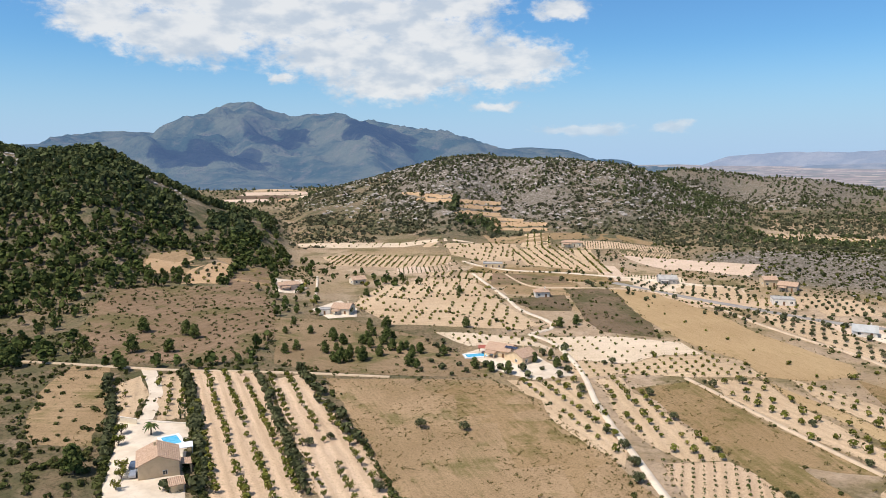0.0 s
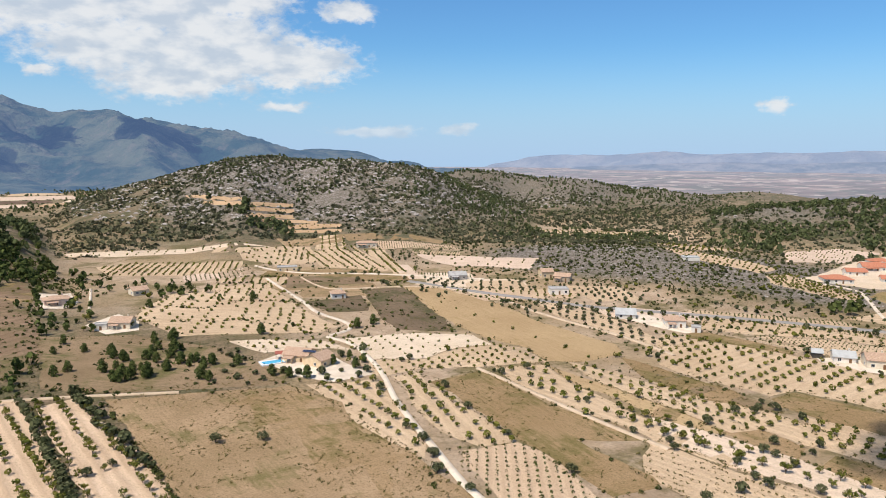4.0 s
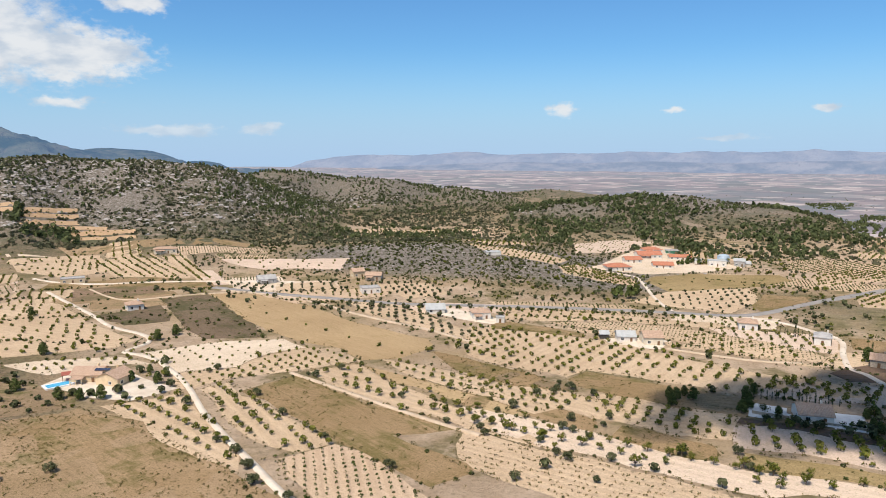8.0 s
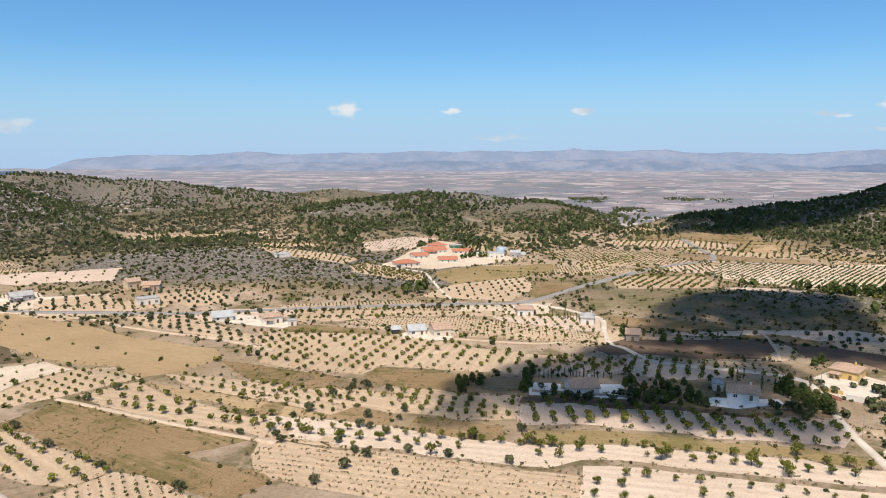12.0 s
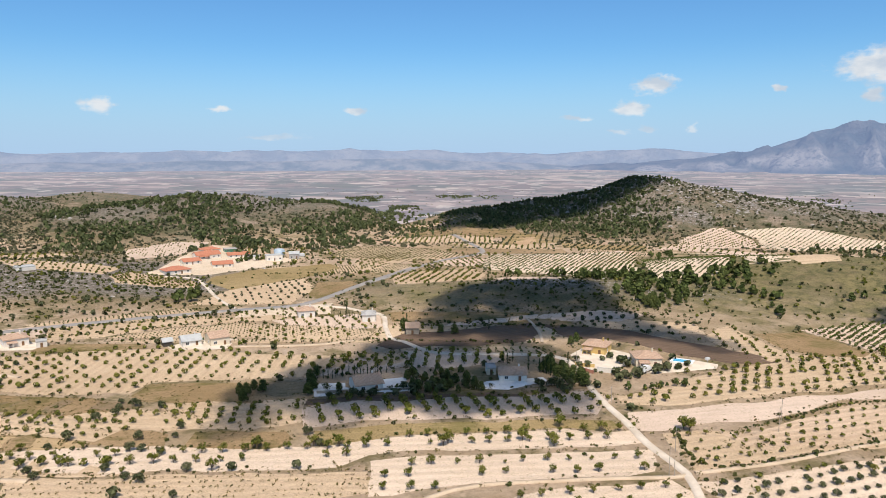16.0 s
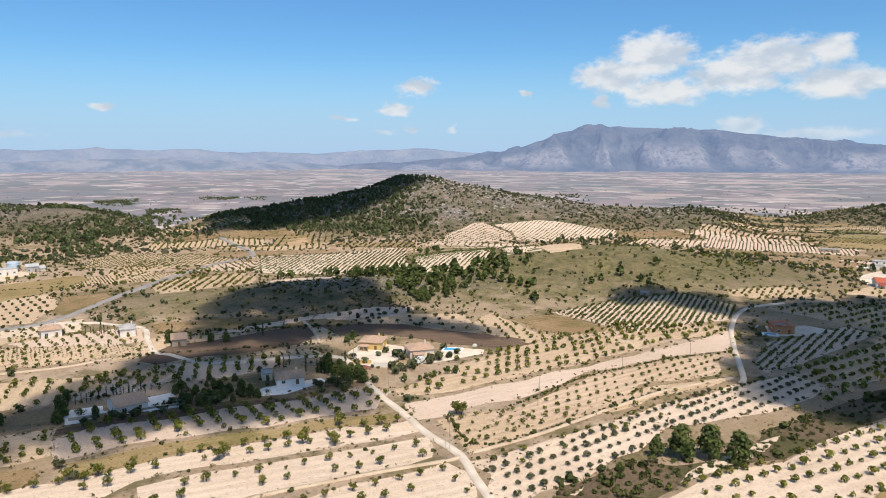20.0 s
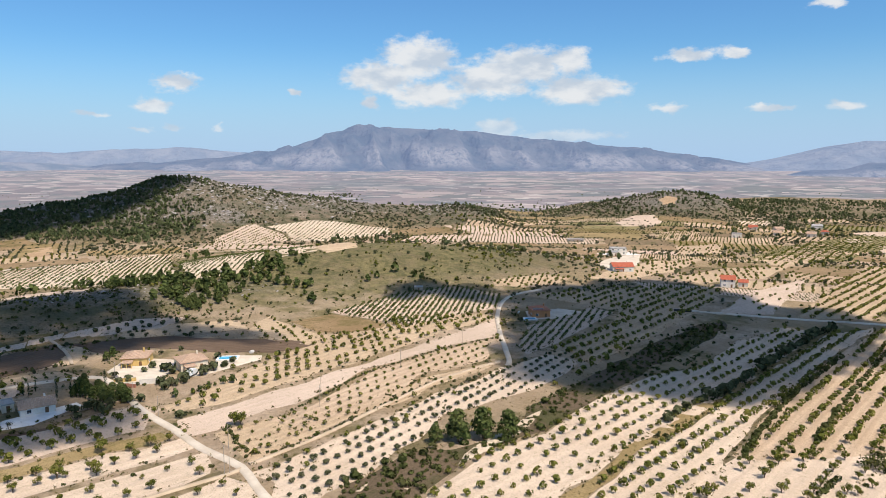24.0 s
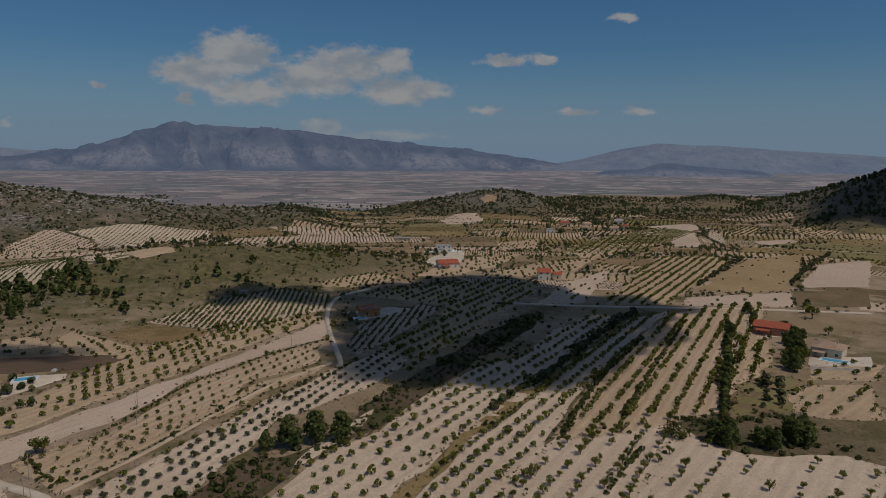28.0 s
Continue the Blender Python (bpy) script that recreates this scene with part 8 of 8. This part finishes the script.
def overhead_cloud(shade, puff, seed, thick=1.0, height=450, body="thick"):
    """A cumulus of many puffs, high up towards the sun from the ground that it shades."""
    rng = np.random.default_rng(seed)
    d = to_sun()
    up = height / d.z
    x0, x1 = min(p[0] for p in shade), max(p[0] for p in shade)
    y0, y1 = min(p[1] for p in shade), max(p[1] for p in shade)
    gx, gy = np.meshgrid(np.arange(x0, x1, puff), np.arange(y0, y1, puff))
    gx, gy = gx.ravel() + rng.normal(size=gx.size) * puff * 0.25, gy.ravel() + rng.normal(size=gy.size) * puff * 0.25
    keep = np.ones(gx.size, bool)
    for ox, oy in ((puff * 0.9, 0), (-puff * 0.9, 0), (0, puff * 0.9), (0, -puff * 0.9)):
        keep &= inside(gx + ox, gy + oy, shade)
    bm = bmesh.new()
    bmesh.ops.create_icosphere(bm, subdivisions=2, radius=1)
    ball = np.array([v.co[:] for v in bm.verts])
    faces = np.array([[v.index for v in f.verts] for f in bm.faces])
    bm.free()
    V, F = [], []
    for x, y in zip(gx[keep], gy[keep]):
        r = puff * thick * (0.75 + 0.35 * rng.random())
        k = 1 + 0.25 * (value_noise(ball[:, 0] * 3 + x, ball[:, 1] * 3 + y + ball[:, 2], 0.8, seed) - 0.5)
        F.append(faces + len(V) * len(ball))
        V.append(ball * k[:, None] * r * np.array((1, 1, 0.7)) + np.array((x + d.x * up, y + d.y * up, d.z * up + rng.normal() * 6)))
    me = mesh_from("cloud", np.concatenate(V), np.concatenate(F), CLOUD[body], True)
    tagged(new("cloud", me), "white cumulus cloud drifting over the valley", "cloud", kind="structure")


# ---- country houses, nearest first ----
house(-64.0, 160.4, 30, 2.9, 4.0, 2.2, "gable", "sandpaint", "clay", "small sandy pump house with a tiled roof")
house(-72.2, 170.6, 113, 10.0, 9.6, 4, "gable", "sandpaint", "clay", "sandy gable house with a clay tile roof beside a pool")
house(207.8, 115.1, -46, 9.5, 10.0, 2.7, "gable", "white", "clay", "white bungalow with a broad tiled roof")
house(237.0, 71.2, -68, 9.6, 8.0, 2.6, "gable", "white", "clay", "long white bungalow with a tiled roof")
house(240.6, 80.6, -66, 3.4, 6.0, 2.4, "flat", "cream", "stonegrey", "small cream annex with a flat roof")
house(31.1, 266.8, 43, 8.6, 9.0, 3.2, "gable", "sandpaint", "clay", "sandy villa wing with a clay tile roof")
house(274.5, 28.8, -69, 9.9, 10.0, 3.3, "hip", "cream", "clay", "cream villa with a tan tiled hip roof")
house(24.4, 276.0, -30, 10.3, 9.0, 3, "gable", "sandpaint", "clay", "long sandy villa with a clay tile roof by a pool")
house(284.4, 49.3, -95, 9.4, 10.0, 3.3, "hip", "yellowpaint", "clay", "yellow villa with a tan tiled hip roof")
house(236.1, 203.4, -34, 8.0, 9.0, 3.6, "gable", "cream", "clay", "cream farmhouse with a pale tiled roof")
house(283.8, 132.7, -65, 5.8, 8.0, 3.2, "gable", "stonewall", "clay", "stone farmhouse with a tiled roof")
house(230.4, 213.0, -37, 7.7, 8.0, 2.6, "gable", "white", "glassgrey", "white farm shed with a pale metal roof")
house(225.5, 221.3, -36, 3.7, 5.0, 2.2, "gable", "darkpaint", "glassgrey", "small dark tool shed")
house(170.8, -271.1, -158, 11.2, 11.0, 3.6, "hip", "cream", "clay", "cream villa with a pale tiled roof by a pool")
house(204.0, 269.6, -37, 4.1, 5.0, 2.4, "flat", "white", "stonegrey", "small white store with a flat roof")
house(298.7, 163.3, -61, 6.4, 9.0, 3.3, "hip", "white", "stonegrey", "white house with a grey roof")
house(200.9, 282.0, -25, 9.2, 9.0, 3.4, "hip", "white", "clay", "white house with a tiled roof among olives")
house(204.6, -281.2, -152, 14.3, 9.0, 3.6, "gable", "brickpaint", "redtile", "long brick house with a bright red roof")
house(322.3, -131.7, -97, 8.8, 9.0, 3.6, "hip", "orangepaint", "orange", "orange villa with a red tiled hip roof")
house(-49.9, 351.2, -12, 9.3, 9.0, 3.2, "gable", "cream", "clay", "cream farmhouse with a tiled roof on a white terrace")
house(295.6, 197.6, -51, 8.2, 9.0, 3.3, "hip", "white", "clay", "white bungalow with a pale tiled roof")
house(-58.7, 348.8, -0, 5.6, 5.0, 2.6, "flat", "white", "stonegrey", "white open store with a flat roof")
house(188.1, 304.5, -27, 9.5, 10.0, 2.4, "gable", "white", "glassgrey", "long white greenhouse with a grey roof")
house(56.7, 391.4, 2, 7.8, 8.0, 3, "hip", "white", "clay", "white bungalow with a pale tiled roof")
house(392.1, -85.2, -102, 4.8, 4.0, 2.4, "flat", "stonewall", "stonegrey", "small stone hut with a flat roof")
house(181.5, 366.6, -16, 10.8, 9.0, 3, "flat", "white", "stonegrey", "low white house with a flat roof")
house(-90.0, 410.1, 22, 12.5, 9.0, 3.2, "hip", "pinkpaint", "clay", "pale pink villa with a low tiled roof")
house(-52.1, 432.0, 27, 8.6, 8.0, 3, "gable", "cream", "clay", "cream cottage with a tiled gable roof")
house(199.6, 397.2, -37, 10.0, 8.0, 3.2, "gable", "stonewall", "clay", "stone farm building with a tiled roof")
house(139.3, 427.3, -8, 10.8, 9.0, 3, "gable", "stonegrey", "stonegrey", "grey farm shed with a metal roof")
house(194.2, 410.8, -5, 7.8, 8.0, 4, "gable", "sandpaint", "clay", "old sandy farmhouse with a tiled roof")
house(369.4, -274.4, -122, 8.1, 9.0, 5, "gable", "white", "redtile", "white two-storey farmhouse with red tiled roof")
house(367.1, -283.6, -123, 5.2, 6.0, 3, "gable", "white", "redtile", "low farm wing with red tiled roof")
house(430.8, -235.8, -104, 14.0, 10.0, 3.6, "gable", "white", "redtile", "white house with a red tiled roof")
house(36.3, 490.0, -4, 13.6, 8.0, 3, "flat", "sandpaint", "stonegrey", "low sandy house with a flat roof")
house(361.2, 343.7, -26, 16.6, 12.0, 2.5, "hip", "white", "orange", "school hall with white walls and an orange roof")
house(397.9, 335.5, -40, 13.8, 9.0, 2.5, "gable", "white", "orange", "school wing with white walls and an orange roof")
house(310.6, 420.9, -28, 11.0, 10.0, 2, "flat", "white", "glassgrey", "low white covered reservoir")
house(394.2, 360.8, -28, 12.3, 9.0, 2.5, "gable", "white", "orange", "school block with white walls and an orange roof")
house(443.5, 324.3, -44, 12.2, 8.0, 4, "flat", "white", "glassgrey", "white flat-roofed works building")
house(438.6, 336.9, -52, 4.8, 6.0, 3, "flat", "white", "glassgrey", "small white annex of the works")
house(449.3, 328.6, -49, 7.0, 7.0, 2.4, "flat", "white", "glassgrey", "low white works shed")
house(458.6, 316.1, -55, 7.5, 7.0, 4, "gable", "stonegrey", "glassgrey", "grey works hall with a metal roof")
house(462.1, 314.5, -51, 8.4, 7.0, 2, "gable", "cream", "glassgrey", "low pale works shed with a metal roof")
house(424.7, 372.8, -29, 18.6, 11.0, 3.0, "gable", "white", "orange", "long school block with an orange roof")
house(441.9, 356.6, -41, 16.3, 8.0, 2.5, "gable", "white", "orange", "low school wing with an orange roof")
house(106.0, 565.1, -11, 16.4, 8.0, 3.4, "hip", "cream", "clay", "cream country house behind cypresses")
house(515.0, -277.9, -113, 12.9, 10.0, 5, "flat", "white", "stonegrey", "white two-storey house with a flat roof")
house(450.9, 392.5, -29, 15.1, 10.0, 3.0, "hip", "white", "orange", "tall school block with an orange hip roof")
house(464.9, 383.0, -41, 10.0, 8.0, 2.6, "flat", "greenpaint", "stonegrey", "small green sports hall of the school")
house(507.0, -269.5, -113, 7.5, 7.0, 3, "flat", "white", "stonegrey", "low white wing beside a white villa")
house(602.0, -281.0, -120, 15.0, 6.0, 2.4, "flat", "stonewall", "stonegrey", "long ruined stone farm building")
house(593.2, -448.1, -127, 9.3, 8.0, 4, "flat", "white", "stonegrey", "distant white flat-roofed house")
house(598.8, -499.2, -130, 7.5, 8.0, 3.4, "gable", "cream", "clay", "distant cream cottage among trees")
house(580.7, -524.3, -132, 8.5, 9.0, 3.4, "gable", "white", "clay", "distant white house among trees")
house(592.8, -551.2, -133, 6.8, 8.0, 3.4, "hip", "white", "redtile", "distant white house with a red hip roof")
house(631.1, -527.5, -110, 9.1, 8.0, 3.4, "gable", "cream", "clay", "distant cream house among trees")
house(654.3, -513.9, -128, 9.3, 8.0, 3.4, "gable", "white", "redtile", "distant white house with a red roof")
house(849.6, 84.9, -84, 4.4, 5.0, 3, "flat", "stonewall", "stonegrey", "small stone watch hut on the hilltop")
house(641.1, -584.9, -122, 9.8, 8.0, 4, "gable", "white", "stonegrey", "distant white farm hall")
house(527.8, -699.3, -143, 11.3, 8.0, 3.4, "gable", "cream", "clay", "distant cream farmhouse among the fields")

# ---- things round the houses ----
pool(-75.5, 188.3, 34, 4.2, 8)
pool(13.8, 274.0, 12, 8, 4)
pool(282.0, 15.8, -97, 6.5, 4)
pool(163.4, -263.7, -158, 9, 4)
pool(316.1, -124.4, -101, 5, 3)
car(-79.1, 171.7, 105, "blue_grey", van=False)
car(-77.0, 166.9, 105, "silver", van=False)
car(262.3, 27.4, -24, "white", van=True)
power_pole(175.2, 11.7, 8)
power_pole(175.7, 10.5, 5)
power_pole(192.3, 11.5, 7)
power_pole(218.5, -15.2, 7.5)
power_pole(226.2, -16.2, 7.5)
power_pole(253.0, -48.0, 7.5)
power_pole(275.8, -78.5, 7.5)
power_pole(237.5, 43.0, 7)
power_pole(221.1, 33.3, 7)
power_pole(263.2, 53.3, 7)
solar_panels(27.8, 271.4, -31, 3.9, 5)
solar_panels(316.0, -128.6, -97, 5.3, 5)
palm(-83.3, 193.1, 5.5)
dish(284.2, 6.6, 2.2)
dish(325.9, -122.4, 2.0)
tank(469.3, 337.5, 9.0)
pergola(19.9, 277.9, -4, 9, 4)
awning(-69.0, 180.0, 21, 4, 3.5)
garden_wall((-96.8, 203.4), (-91.0, 201.6), 1.8, "cream")
garden_wall((-88.5, 203.4), (-75.8, 201.7), 0.5, "white")
garden_wall((260.8, 53.3), (260.7, 45.9), 1.6, "yellowpaint")
garden_wall((256.8, 44.4), (256.9, 36.9), 1.8, "white")
garden_wall((256.4, 50.8), (253.5, 45.0), 1.4, "redwall")
garden_wall((196.1, 127.7), (212.7, 97.4), 1.0, "stonewall")
garden_wall((161.8, -245.7), (150.8, -259.8), 1.2, "white")
garden_wall((313.9, -202.3), (309.9, -210.0), 1.6, "darkpaint")

# ---- low clouds overhead, which shade parts of the valley ----
overhead_cloud([(378, 155), (410, 141), (434, 96), (402, 61), (366, 48), (339, 22), (325, -1), (312, -3), (302, 15), (310, 39), (294, 65), (285, 100), (273, 136), (311, 143)], 9, 3, 1.2, body="middling")
overhead_cloud([(294, 65), (262, 57), (233, 40), (221, 36), (200, 53), (182, 88), (169, 112), (153, 129), (145, 148), (135, 161), (142, 164), (151, 153), (162, 146), (188, 162), (225, 151), (248, 150), (270, 146), (273, 136), (285, 100)], 9, 4, 1.2, body="thin")
overhead_cloud([(384, -132), (390, -164), (404, -212), (396, -255), (350, -268), (312, -262), (302, -290), (262, -285), (212, -225), (192, -181), (180, -140), (193, -132), (204, -122), (206, -103), (227, -100), (217, -87), (220, -76), (246, -83), (285, -98), (327, -110)], 9, 5, 1.25, body="thick")
overhead_cloud([(402, -62), (412, -87), (408, -104), (396, -122), (384, -132), (345, -116), (372, -95), (374, -60)], 8, 6, 1.3)
overhead_cloud([polar(a, r) for a, r in ((66, 740), (70, 745), (75, 755), (79, 770), (81.5, 800), (83.5, 850), (84.3, 900), (83, 960), (78, 980), (72, 960), (67, 900))], 16, 7, 1.3, body="middling")
overhead_cloud([polar(a, r) for a, r in ((145.5, 900), (150, 850), (158, 860), (162, 1000), (158, 1250), (150, 1270), (145.5, 1120))], 18, 17, 1.3, body="middling")
overhead_cloud([(-577, 2383), (-560, 2600), (-518, 2930), (-420, 2760), (-370, 2500), (-390, 2317), (-485, 2223)], 45, 9, 1.2, 1000)
overhead_cloud([(-831, 2096), (-705, 2181), (-579, 2222), (-445, 2092), (-480, 1940), (-600, 1870), (-720, 1900)], 40, 11, 1.2, 1000)
overhead_cloud([(-251, 2415), (-208, 2560), (-93, 2640), (0, 2577), (-60, 2360), (-177, 2200)], 40, 13, 1.2, 1000)
